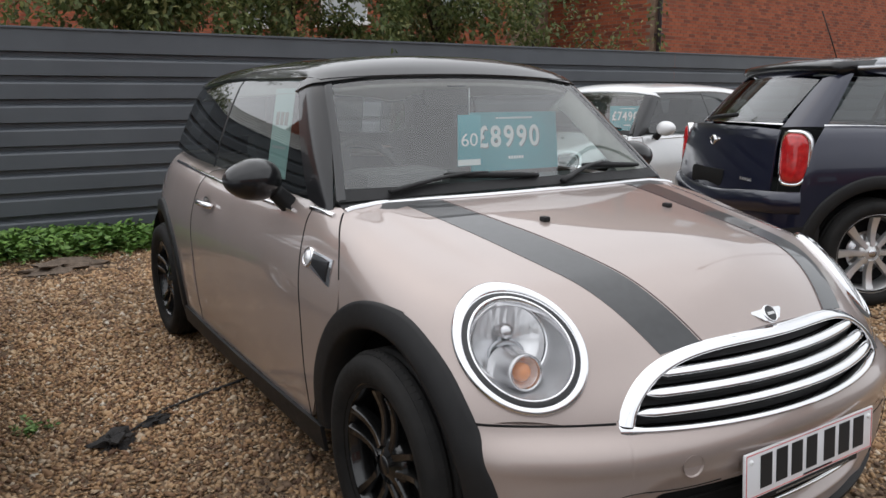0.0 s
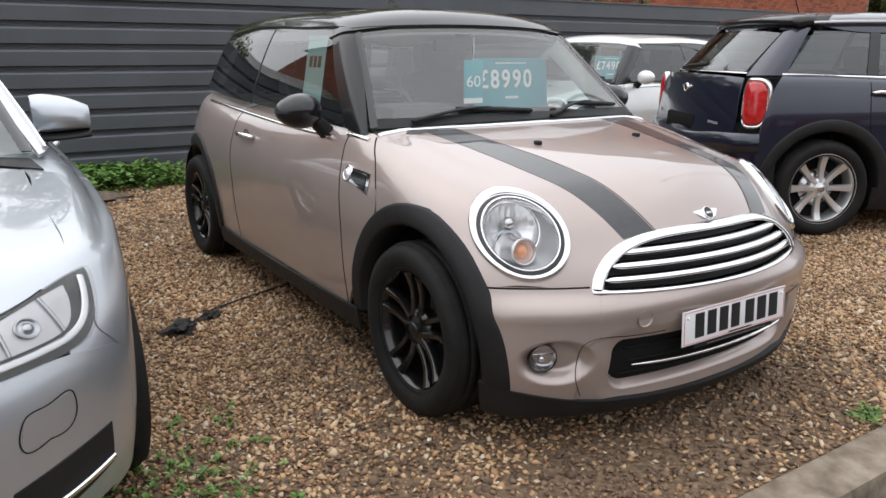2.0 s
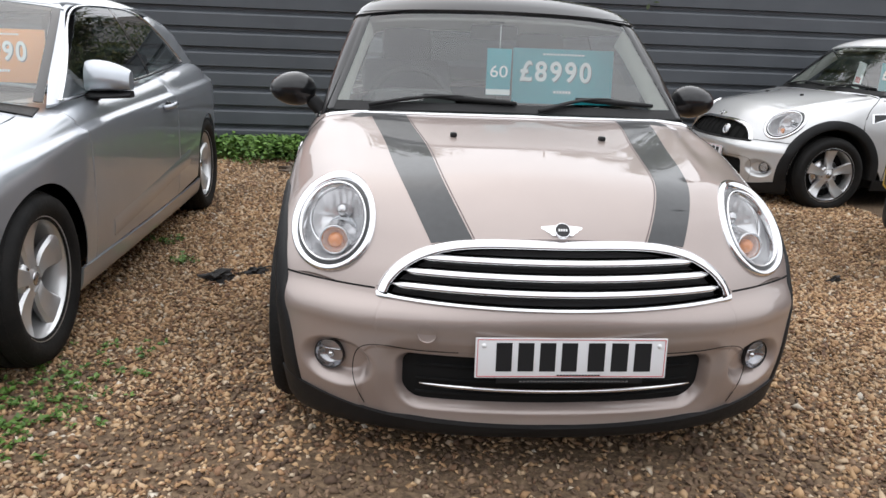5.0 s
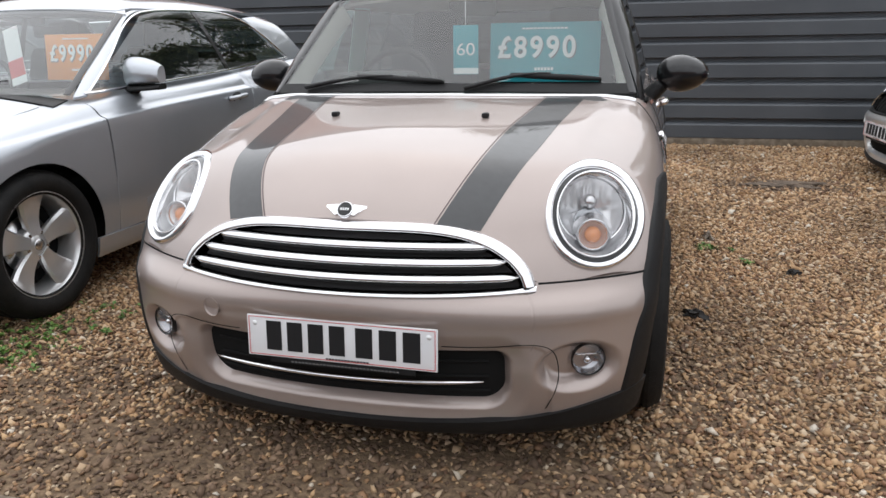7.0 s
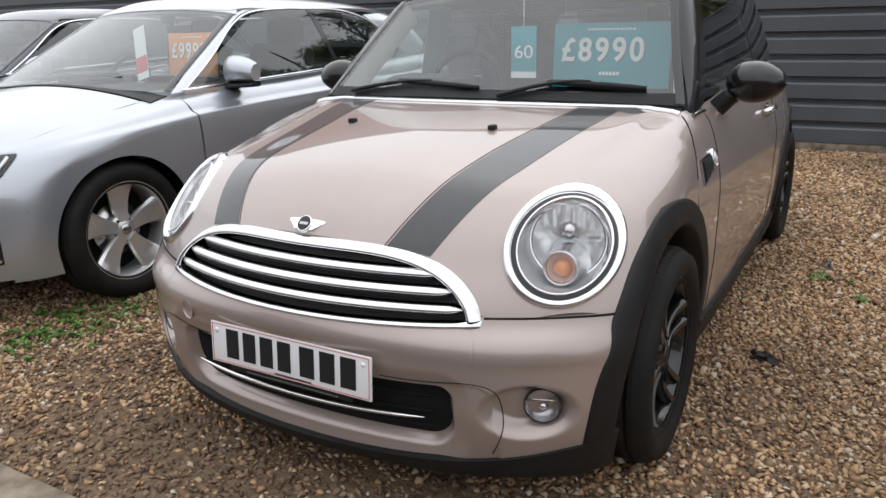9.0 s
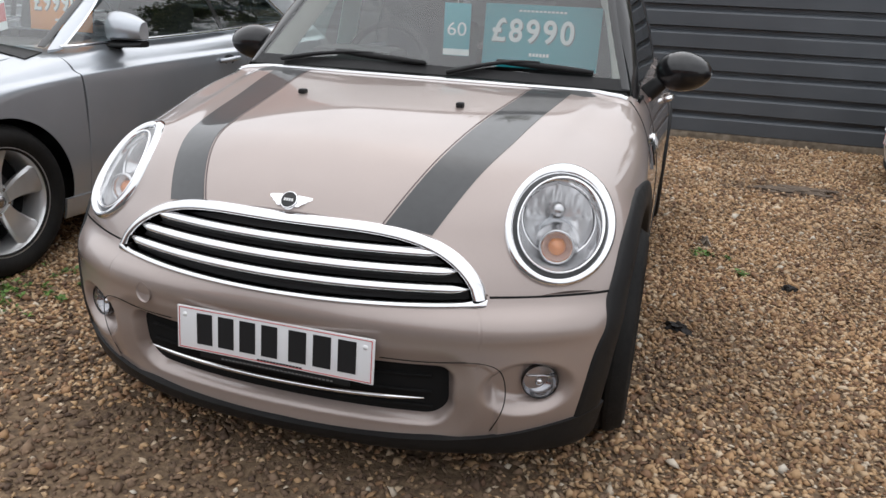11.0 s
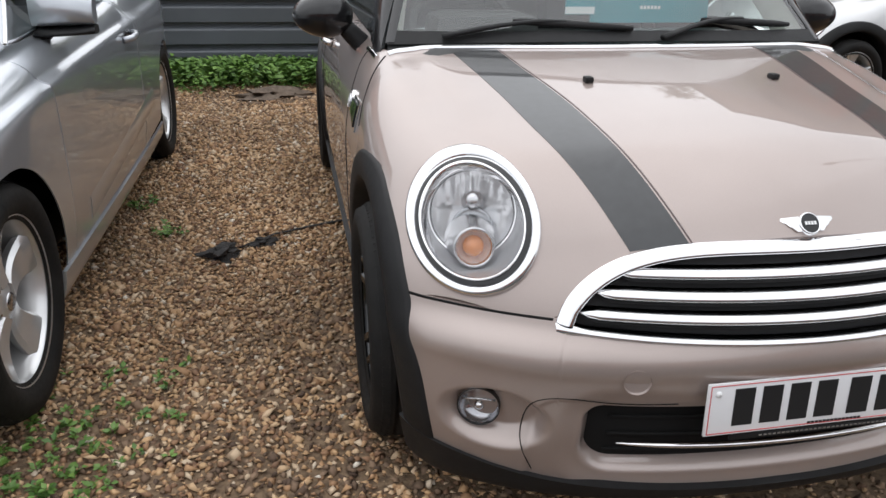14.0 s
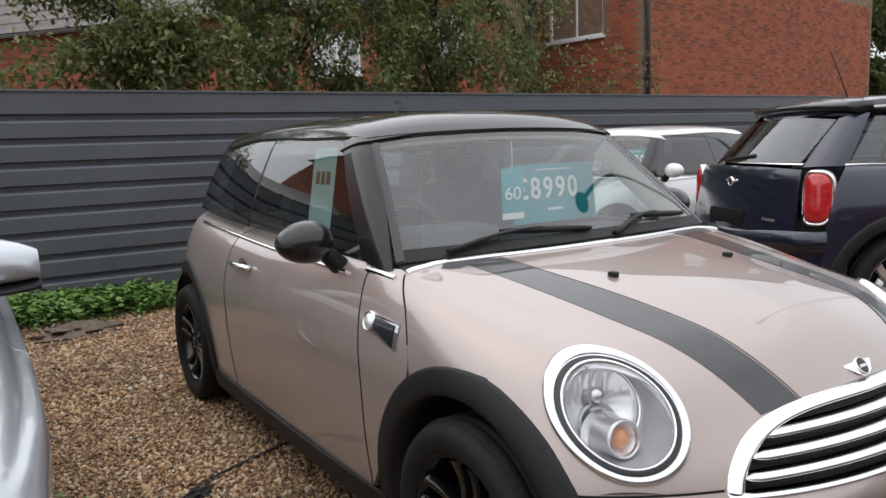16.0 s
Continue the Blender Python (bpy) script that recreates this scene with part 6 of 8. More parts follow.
hatch_shell(audi, body, cabin, SILVER, P, SIDE_GLASS)
for s in (-1, 1):
    for y in (0.86, 3.46):
        wheel(audi, (s * 0.775, y, 0.318), s, 0.318, 0.225, 0.222, ALLOY, lambda w, r, m: broad_spokes(w, r, m, 5, 0.030, 0.070, -0.004))
    wedge_mirror(audi, s, (0.785, 1.66, 0.957), SILVER)
    side_handle(audi, body, s, 2.46, 0.80, SILVER)
    panel("bumper_side", body, curve((s, 0.36, 0.20), (s, 0.36, 0.36), (s, 0.37, 0.50)), curve((s, 0.536, 0.20), (s, 0.517, 0.30), (s, 0.522, 0.40), (s, 0.55, 0.47)), "side", 16, 8, SILVER, audi, "", -0.001, 0.004, 0.001)
    slant_lamp(audi, body, s)
    # dark side intake with one bright blade
    panel("side_intake", body, curve((s * 0.52, 0.15, 0.245), (s * 0.64, 0.24, 0.26), (s * 0.755, 0.33, 0.29)), curve((s * 0.55, 0.15, 0.365), (s * 0.66, 0.24, 0.378), (s * 0.745, 0.34, 0.388)), (0, 0.95, 0.31), 20, 8, PLASTIC, audi, "", 0.003)
    seam("intake_blade", body, curve((s * 0.54, 0.15, 0.285), (s * 0.65, 0.24, 0.29), (s * 0.75, 0.33, 0.305)), (0, 0.95, 0.31), 16, CHROME, audi, 0.014, 0.006, 0.006)
    panel("washer_cover", body, curve((s * 0.548, 0.2, 0.442), (s * 0.646, 0.28, 0.441)), curve((s * 0.566, 0.2, 0.508), (s * 0.662, 0.28, 0.516)), (0, 0.95, 0.46), 12, 8, SILVER, audi, "", 0.0008, 0.003, 0.001)
    seam("washer_gap", body, curve((s * 0.60, 0.24, 0.440), (s * 0.640, 0.27, 0.441), (s * 0.655, 0.28, 0.455), (s * 0.664, 0.28, 0.500), (s * 0.655, 0.28, 0.515), (s * 0.61, 0.24, 0.513), (s * 0.570, 0.2, 0.508), (s * 0.558, 0.2, 0.495), (s * 0.548, 0.2, 0.455), (s * 0.556, 0.2, 0.441), (s * 0.60, 0.24, 0.440)), (0, 0.95, 0.46), 60, DARK, audi, 0.003, 0.001, 0.0012)
    seam("door_swage", body, curve((s, 1.52, 0.345), (s, 2.2, 0.40), (s, 2.9, 0.46)), "side", 20, SILVER, audi, 0.10, 0.007, -0.003)
panel("front_grille", body, curve((-0.26, 0.05, 0.24), (0, 0.05, 0.23), (0.26, 0.05, 0.24)), curve((-0.33, 0.1, 0.66), (0, 0.1, 0.675), (0.33, 0.1, 0.66)), (0, 0.95, 0.45), 24, 20, PLASTIC, audi, "black grille in a chrome frame", 0.004)
seam("grille_frame", body, curve((-0.27, 0.05, 0.25), (-0.345, 0.06, 0.55), (-0.33, 0.1, 0.655), (0, 0.1, 0.68), (0.33, 0.1, 0.655), (0.345, 0.06, 0.55), (0.27, 0.05, 0.25)), (0, 0.95, 0.45), 60, CHROME, audi, 0.018, 0.008, 0.006)
number_plate(audi, Matrix.Translation((0, 0.012, 0.44)), red=False)
cabin_fittings(audi, -1, 1.24, 0.90, 0.68, 2.4, 1.37, (1.97, 1.255))
for x0, x1, y, z in ((-0.50, -0.05, 1.36, 0.945), (0.02, 0.40, 1.36, 0.945)):
    v, f = sweep([(x0, y - 0.06, z), ((x0 + x1) / 2, y - 0.10, z + 0.012), (x1, y - 0.07, z + 0.02)], 0.011, 8)
    obj("wiper", v, f, PLASTIC, audi)

# dark car beyond it
dark = copy_thing(audi, Matrix.Translation((-5.25, 0.75, 0)))
for ob in dark.children_recursive:
    for i, slot in enumerate(ob.material_slots):
        if slot.material is SILVER:
            slot.link = "OBJECT"
            slot.material = BLUE
dark.name = "dark_hatchback"
tagged(dark, "dark blue hatchback parked beyond the silver car", "car")

# midnight blue five-door car, seen from its tail
P = dict(hub_f=0.80, hub_r=3.395, hub_z=0.325, arch=0.40, door=(1.32, 2.35), bonnet=1.10, length=4.10, belt=(1.00, 1.065), sill=0.33, half=0.894, bonnet_half=0.74, bonnet_z=0.76,
         windows=(1.55, 2.36, 2.42, 3.66), window_top=1.375, lean=0.36, tail_lean=0.22, drop=0.02, screen_half=(0.70, 0.60), screen_base=1.12, screen_top=1.68, screen_z=1.39, roof_edge=1.385, rear_y=4.02, sill_mat=PLASTIC)
body, cabin = solids(spline([0.0, 0.4, 0.8, 1.4, 2.2, 3.0, 3.6, 3.9, 4.12], [0.84, 0.86, 0.87, 0.88, 0.885, 0.885, 0.87, 0.82, 0.74]),
                     spline([-0.1, 0.1, 0.3, 0.6, 1.0, 1.35, 2.0, 3.3, 4.2], [0.70, 0.80, 0.90, 0.97, 1.02, 1.04, 1.04, 1.09, 1.10]),
                     spline([0.0, 0.6, 1.2, 2.0, 4.2], [0.13, 0.10, 0.05, 0.02, 0.02]),
                     spline([1.3, 1.7, 2.2, 2.8, 3.4, 3.8], [1.395, 1.465, 1.490, 1.495, 1.480, 1.450]),
                     (0.40, 0.10), (0.66, 0.8), (0.72, 0.8), (4.08, 0.20, 0.16), (1.05, 0.28, 1.15), (0.800, 0.28, 0.20, 0.02), (4.06, 0.95))
blue = thing("blue_crossover", Matrix.Translation((6.24, 0.62, 0)) @ Matrix.Rotation(radians(62.5), 4, "Z"), "midnight blue five-door car with red tail lamps and silver wheels", "car")
hatch_shell(blue, body, cabin, BLUE, P, SIDE_GLASS)
for s in (-1, 1):
    for y in (0.80, 3.395):
        arch("arch_trim", body, s, (0, y, 0.325), 0.385, 0.462, PLASTIC, blue, -10, 190, 0.014, "matt black plastic wheel arch trim")
        wheel(blue, (s * 0.79, y, 0.325), s, 0.325, 0.205, 0.232, ALLOY, lambda w, r, m: broad_spokes(w, r, m, 8, 0.017, 0.028, -0.006))
    tail = obj("tail_lamp", [], [], RED_LENS, blue, "red tail lamp in a chrome surround")
    c = (0, 3.0, 0.88)
    o = np.array(on(body, [(s * 0.80, 3.93, 0.885)], c)[0][0])
    nn = normals(body, np.array([o]))[0]
    nn = np.array((s * 0.62, 0.78, 0.05)) / np.linalg.norm((0.62, 0.78, 0.05))
    r = np.cross((0, 0, 1.0), nn)
    u = np.cross(nn, r)
    ring = lambda name, pr, mat, cap=False: ellipse_box(name, o, r * 0.082, u * 0.148, pr, mat, tail, cap)

    def ellipse_box(name, c0, r0, u0, profile, mat, parent, cap):
        n = 48
        vv, ff = [], []
        nv = np.cross(r0, u0)
        nv = nv / np.linalg.norm(nv)
        for k, out in profile:
            for i in range(n):
                t = 2 * math.pi * i / n
                a = np.sign(math.cos(t)) * abs(math.cos(t)) ** 0.6
                b = np.sign(math.sin(t)) * abs(math.sin(t)) ** 0.6
                vv.append(c0 + r0 * a * k + u0 * b * k + nv * (out - 0.035 * a * a * k * k))
        for j in range(len(profile) - 1):
            for i in range(n):
                ff.append((j * n + i, j * n + (i + 1) % n, (j + 1) * n + (i + 1) % n, (j + 1) * n + i))
        if cap:
            ff.append(tuple((len(profile) - 1) * n + i for i in range(n)))
        return obj(name, vv, ff, mat, parent)

    ring("surround", [(1.13, -0.03), (1.12, 0.012), (1.06, 0.020), (0.98, 0.016), (0.96, 0.0)], CHROME)
    ring("lens", [(0.98, 0.0), (0.97, 0.018), (0.85, 0.030), (0.5, 0.036), (0.1, 0.037)], RED_LENS, True)
    side_handle(blue, body, s, 2.20, 0.93, CHROME)
    side_handle(blue, body, s, 3.02, 0.95, CHROME)
    mini_mirror(blue, s, BLUE, (0.80, 1.55, 1.02))
    seam("door_shut", body, curve((s, 3.10, 0.62), (s, 3.13, 0.85), (s, 3.11, 1.05)), "side", 14, DARK, blue, 0.008, 0.002)
    seam("roof_rail", lambda p: cabin(p, 0.008), curve((s * 0.60, 1.8, 1.6), (s * 0.62, 2.6, 1.6), (s * 0.60, 3.45, 1.6)), "top", 30, SATIN, blue, 0.026, 0.020, 0.014, "satin roof rail")
    panel("window_post", cabin, curve((s, 3.03, 1.07), (s, 2.98, 1.372)), curve((s, 3.11, 1.07), (s, 3.05, 1.372)), "side", 10, 3, GLOSS_BLACK, blue, "", 0.006, 0.006, 0.001)
# tail: spoiler, wiper, handle bar, badge, plate, chrome line
rings = []
for x in np.linspace(-0.60, 0.60, 17):
    e = 1 - 0.35 * abs(x / 0.60) ** 4
    rings.append([Vector((x, 3.36 - 0.12 * x * x, 1.474 - 0.05 * x * x)), Vector((x, 3.60 - 0.15 * x * x, 1.460 - 0.05 * x * x)), Vector((x, 3.64 * e + 3.56 * (1 - e) - 0.15 * x * x, 1.420 - 0.05 * x * x)), Vector((x, 3.585 - 0.15 * x * x, 1.388 - 0.05 * x * x)), Vector((x, 3.44 - 0.12 * x * x, 1.372 - 0.05 * x * x))])
v, f = tube_rings(rings)
obj("roof_spoiler", v, f, GLOSS_BLACK, blue, "black roof spoiler")
seam("tail_strip", cabin, curve((-0.66, 4.0, 1.072), (0, 4.06, 1.072), (0.66, 4.0, 1.072)), (0, 3.0, 1.07), 30, CHROME, blue, 0.014, 0.006, 0.004)
v, f = sweep([(-0.02, 4.07, 1.10), (-0.15, 4.065, 1.115), (-0.32, 4.03, 1.13)], 0.014, 8)
obj("rear_wiper", v, f, PLASTIC, blue)
q, n = on(body, [(0, 4.08, 0.955)], (0, 2.9, 0.95), 0.006)
bd = obj("badge", [], [], CHROME, blue, "chrome winged badge with a dark roundel")
ellipse_ring("roundel", q[0], np.array((-0.032, 0, 0)), np.array((0, 0, 0.032)), [(1.0, -0.006), (1.0, 0.008), (0.85, 0.010), (0.8, 0.006)], CHROME, bd, 32)
ellipse_ring("disc", q[0], np.array((-0.027, 0, 0)), np.array((0, 0, 0.027)), [(1.0, 0.006), (0.1, 0.007)], PRINT_BLACK, bd, 24, cap=True)
for s in (-1, 1):
    v, f = sweep([tuple(q[0] + np.array((s * 0.03, 0.0, 0.0))), tuple(q[0] + np.array((s * 0.085, -0.006, 0.012)))], lambda u: 0.012 * (1 - 0.5 * u), 8, 0.3, (0, 1, 0))
    obj("wing", v, f, CHROME, bd)
# solid dark block in place of the plate hollow, its shade put into the colour
bm = bmesh.new()
box(bm, (0.02, 4.022, 0.705), (0.50, 0.09, 0.15), 0.045)
part("plate_recess", bm, DARK, blue)
bars(blue, (-0.50, 4.035, 0.74), (-1, 0, 0), (0, 0, 1), 0.16, 0.018, 5, SATIN, "model_script")
# stepped bumper: a broad ledge round the tail, under the gate
seam("bumper_ledge", body, curve((-0.84, 3.87, 0.628), (-0.80, 3.93, 0.625), (-0.6, 4.01, 0.615), (-0.3, 4.06, 0.59), (0, 4.08, 0.58), (0.3, 4.06, 0.59), (0.6, 4.01, 0.615), (0.80, 3.93, 0.625), (0.84, 3.87, 0.628)), (0, 3.0, 0.60), 60, BLUE, blue, 0.13, 0.030)
number_plate(blue, Matrix.Translation((0, 4.108, 0.468)) @ Matrix.Rotation(math.pi, 4, "Z"), yellow=True, red=False)
seam("tailgate_shut", body, curve((-0.735, 3.95, 0.62), (-0.725, 3.95, 0.85), (-0.70, 3.95, 1.06)), (0, 3.0, 0.85), 16, DARK, blue, 0.008, 0.002)
seam("tailgate_shut", body, curve((0.735, 3.95, 0.62), (0.725, 3.95, 0.85), (0.70, 3.95, 1.06)), (0, 3.0, 0.85), 16, DARK, blue, 0.008, 0.002)
panel("bumper_lower", body, curve((-0.86, 3.75, 0.19), (-0.5, 4.1, 0.19), (0, 4.1, 0.19), (0.5, 4.1, 0.19), (0.86, 3.75, 0.19)), curve((-0.86, 3.75, 0.50), (-0.5, 4.1, 0.41), (0, 4.1, 0.38), (0.5, 4.1, 0.41), (0.86, 3.75, 0.50)), (0, 2.9, 0.3), 40, 8, PLASTIC, blue, "", 0.010)
cabin_fittings(blue, -1, 1.10, 1.0, 0.66, 2.4, 1.50, (1.76, 1.36))
v, f = sweep([(0.0, 3.20, 1.478), (0.0, 3.25, 1.60), (0.0, 3.34, 1.80)], 0.004, 6)
obj("aerial", v, f, PLASTIC, blue)


# ---- cards in the cars ----
def price_card(m, w, h, card, text, bottom, label, bar=True):
    t = thing("price_card", m, label, "price card")
    bm = bmesh.new()
    box(bm, (0, 0, h / 2), (w, 0.004, h), 0.0015)
    part("card", bm, card, t)
    up = Matrix.Translation((-w * 0.075, -0.0035, h * 0.57)) @ Matrix.Rotation(radians(90), 4, "X")
    ob = writing(text, h * 0.50, up, WHITE, t, "price", 0.0006, 0.022, 1.22)
    k = ob.dimensions.x
    ob.scale = (w * 0.71 / max(k, 0.01), 1, 1)
    dk = writing(text, h * 0.50, Matrix.Translation((0.004 - w * 0.075, -0.0026, h * 0.57 - 0.004)) @ Matrix.Rotation(radians(90), 4, "X"), CARD_SHADE, t, "price_shadow", 0.0002, 0.024, 1.22)
    dk.scale = ob.scale
    bars(t, (0, -0.0026, h * 0.22), (1, 0, 0), (0, 0, 1), w * 0.18, h * 0.05, 6, WHITE, "small_print")
    bars(t, (0, -0.0026, h * 0.90), (1, 0, 0), (0, 0, 1), w * 0.42, h * 0.03, 12, WHITE, "small_print")
    return t


def tag_card(m, w, h, lower, text, label):
    t = thing("warranty_tag", m, label, "tag")
    bm = bmesh.new()
    box(bm, (0, 0, h / 2), (w, 0.003, h), 0.001)
    part("card", bm, TEAL, t)
    bm = bmesh.new()
    box(bm, (0, -0.0022, h * 0.07), (w, 0.001, h * 0.12))
    part("lower_band", bm, lower, t, smooth=False)
    if text:
        ob = writing(text, h * 0.36, Matrix.Translation((0, -0.0026, h * 0.50)) @ Matrix.Rotation(radians(90), 4, "X"), WHITE, t, "number", 0.0004)
        ob.scale = (w * 0.72 / max(ob.dimensions.x, 0.01), 1, 1)
    v, f = sweep([(0, 0, h), (0, 0.0, h + 0.10)], 0.0015, 5)
    obj("string", v, f, WHITE, t)
    return t


price_card(Matrix.Translation((0.295, 1.60, 0.945)) @ Matrix.Rotation(radians(-6), 4, "X"), 0.455, 0.24, TEAL, "£8990", None, "teal price card on the dashboard of the striped car")
tag_card(Matrix.Translation((-0.012, 1.50, 0.983)), 0.105, 0.195, WHITE, "60", "teal tag with the number 60 hung from the mirror")
price_card(Matrix.Translation((-2.585 + 0.375, 0.05 + 1.78, 0.945)) @ Matrix.Rotation(radians(-6), 4, "X"), 0.385, 0.235, ORANGE, "£9990", None, "orange price card on the silver car's dashboard")
price_card(PALE_AT @ Matrix.Translation((0.30, 1.60, 0.945)), 0.45, 0.24, TEAL, "£7490", None, "teal price card on the pale car's dashboard")
paper = thing("sale_sheet", Matrix.Translation((-2.585 + 0.15, 0.05 + 1.62, 0.935)) @ Matrix.Rotation(radians(-16), 4, "Y") @ Matrix.Rotation(radians(-14), 4, "X"), "white sheet with a red band on the dashboard", "paper")
bm = bmesh.new()
box(bm, (0, 0, 0.15), (0.10, 0.002, 0.30))
part("sheet", bm, WHITE, paper, smooth=False)
bm = bmesh.new()
box(bm, (0, -0.002, 0.085), (0.10, 0.001, 0.09))
part("red_band", bm, PLATE_RED, paper, smooth=False)
sticker = thing("sale_sheet", PALE_AT @ Matrix.Translation((-0.12, 1.52, 0.95)) @ Matrix.Rotation(radians(14), 4, "Y"), "white printed sheet behind the pale car's screen", "paper")
bm = bmesh.new()
box(bm, (0, 0, 0.12), (0.10, 0.002, 0.24))
part("sheet", bm, WHITE, sticker, smooth=False)
bars(sticker, (0, -0.0022, 0.08), (1, 0, 0), (0, 0, 1), 0.07, 0.05, 3, PLATE_RED, "small_print")
PAPER = material("pale green paper", (0.55, 0.76, 0.72), 0.7)
sheet = thing("sale_sheet", Matrix.Translation((-0.655, 1.88, 0.95)) @ Matrix.Rotation(radians(10), 4, "Y"), "pale green printed sheet inside the door window", "paper")
bm = bmesh.new()
box(bm, (0, 0, 0.165), (0.002, 0.20, 0.34))
part("sheet", bm, PAPER, sheet, smooth=False)
bars(sheet, (-0.0012, 0, 0.22), (0, -1, 0), (0, 0, 1), 0.14, 0.05, 3, CONCRETE, "small_print")
bars(sheet, (-0.0012, 0, 0.11), (0, -1, 0), (0, 0, 1), 0.14, 0.012, 9, WHITE, "small_print")

# ---- houses beyond the fence ----
BRICK = material("red brick", (0.36, 0.11, 0.06), 0.9)
bb = BRICK.node_tree.nodes["Principled BSDF"]
bco = node(BRICK, "ShaderNodeTexCoord")
btx = node(BRICK, "ShaderNodeTexBrick", Scale=1.0, Mortar_Size=0.005, Brick_Width=0.225, Row_Height=0.075, Bias=-0.1, Color1=(0.36, 0.090, 0.038, 1), Color2=(0.20, 0.058, 0.034, 1), Mortar=(0.22, 0.13, 0.085, 1))
link(BRICK, bco, "UV", btx, "Vector")
bno = node(BRICK, "ShaderNodeTexNoise", Scale=1.3, Detail=8.0)
link(BRICK, bco, "UV", bno, "Vector")
bhs = node(BRICK, "ShaderNodeHueSaturation", Saturation=1.0)
bmr = node(BRICK, "ShaderNodeMapRange")
bmr.inputs[3].default_value, bmr.inputs[4].default_value = 0.72, 1.2
link(BRICK, bno, "Fac", bmr, 0)
link(BRICK, bmr, 0, bhs, "Value")
link(BRICK, btx, "Color", bhs, "Color")
link(BRICK, bhs, "Color", bb, "Base Color")
bbp = node(BRICK, "ShaderNodeBump", Strength=0.6, Distance=0.01)
bbp.invert = True
link(BRICK, btx, "Fac", bbp, "Height")
link(BRICK, bbp, "Normal", bb, "Normal")
MORTAR = varied(material("sandy mortar", (0.22, 0.15, 0.10), 0.95), [(0.16, 0.10, 0.07), (0.26, 0.18, 0.125)], 6.0, 6.0)
FIRED = material("fired red brick", (0.30, 0.08, 0.04), 0.9)
fg = node(FIRED, "ShaderNodeNewGeometry")
fo = node(FIRED, "ShaderNodeObjectInfo")
fa = node(FIRED, "ShaderNodeMath")
fa.operation = "ADD"
link(FIRED, fg, "Random Per Island", fa, 0)
link(FIRED, fo, "Random", fa, 1)
ff_ = node(FIRED, "ShaderNodeMath")
ff_.operation = "FRACT"
link(FIRED, fa, 0, ff_, 0)
fr_ = node(FIRED, "ShaderNodeValToRGB")
fr_.color_ramp.elements.new(0.5)
for i, (pos, c) in enumerate(((0.0, (0.17, 0.050, 0.030)), (0.35, (0.30, 0.078, 0.036)), (1.0, (0.40, 0.112, 0.050)))):
    fr_.color_ramp.elements[i].position = pos
    fr_.color_ramp.elements[i].color = (*c, 1)
link(FIRED, ff_, 0, fr_, "Fac")
fc_ = node(FIRED, "ShaderNodeTexCoord")
fn_ = node(FIRED, "ShaderNodeTexNoise", Scale=1.1, Detail=8.0)
link(FIRED, fc_, "Object", fn_, "Vector")
fm_ = node(FIRED, "ShaderNodeMapRange")
fm_.inputs[3].default_value, fm_.inputs[4].default_value = 0.72, 1.25
link(FIRED, fn_, "Fac", fm_, 0)
fs_ = node(FIRED, "ShaderNodeVectorMath")
fs_.operation = "SCALE"
link(FIRED, fr_, "Color", fs_, 0)
link(FIRED, fm_, 0, fs_, "Scale")
link(FIRED, fs_, "Vector", FIRED.node_tree.nodes["Principled BSDF"], "Base Color")
SLATE = varied(material("grey roof tiles", (0.16, 0.14, 0.13), 0.85), [(0.10, 0.09, 0.085), (0.2, 0.175, 0.16)], 5.0, 8.0, "Object", 0.4, 12.0)
UPVC = varied(material("white window frame", (0.78, 0.78, 0.78), 0.4), [(0.74, 0.74, 0.73), (0.8, 0.8, 0.8)], 4.0)
PANE = varied(material("window pane with pale blinds", (0.42, 0.45, 0.46), 0.05, 0.0, 1.0), [(0.30, 0.33, 0.34), (0.55, 0.57, 0.57)], 0.8, 3.0)
PIPE = material("black drainpipe", (0.03, 0.022, 0.022), 0.5)


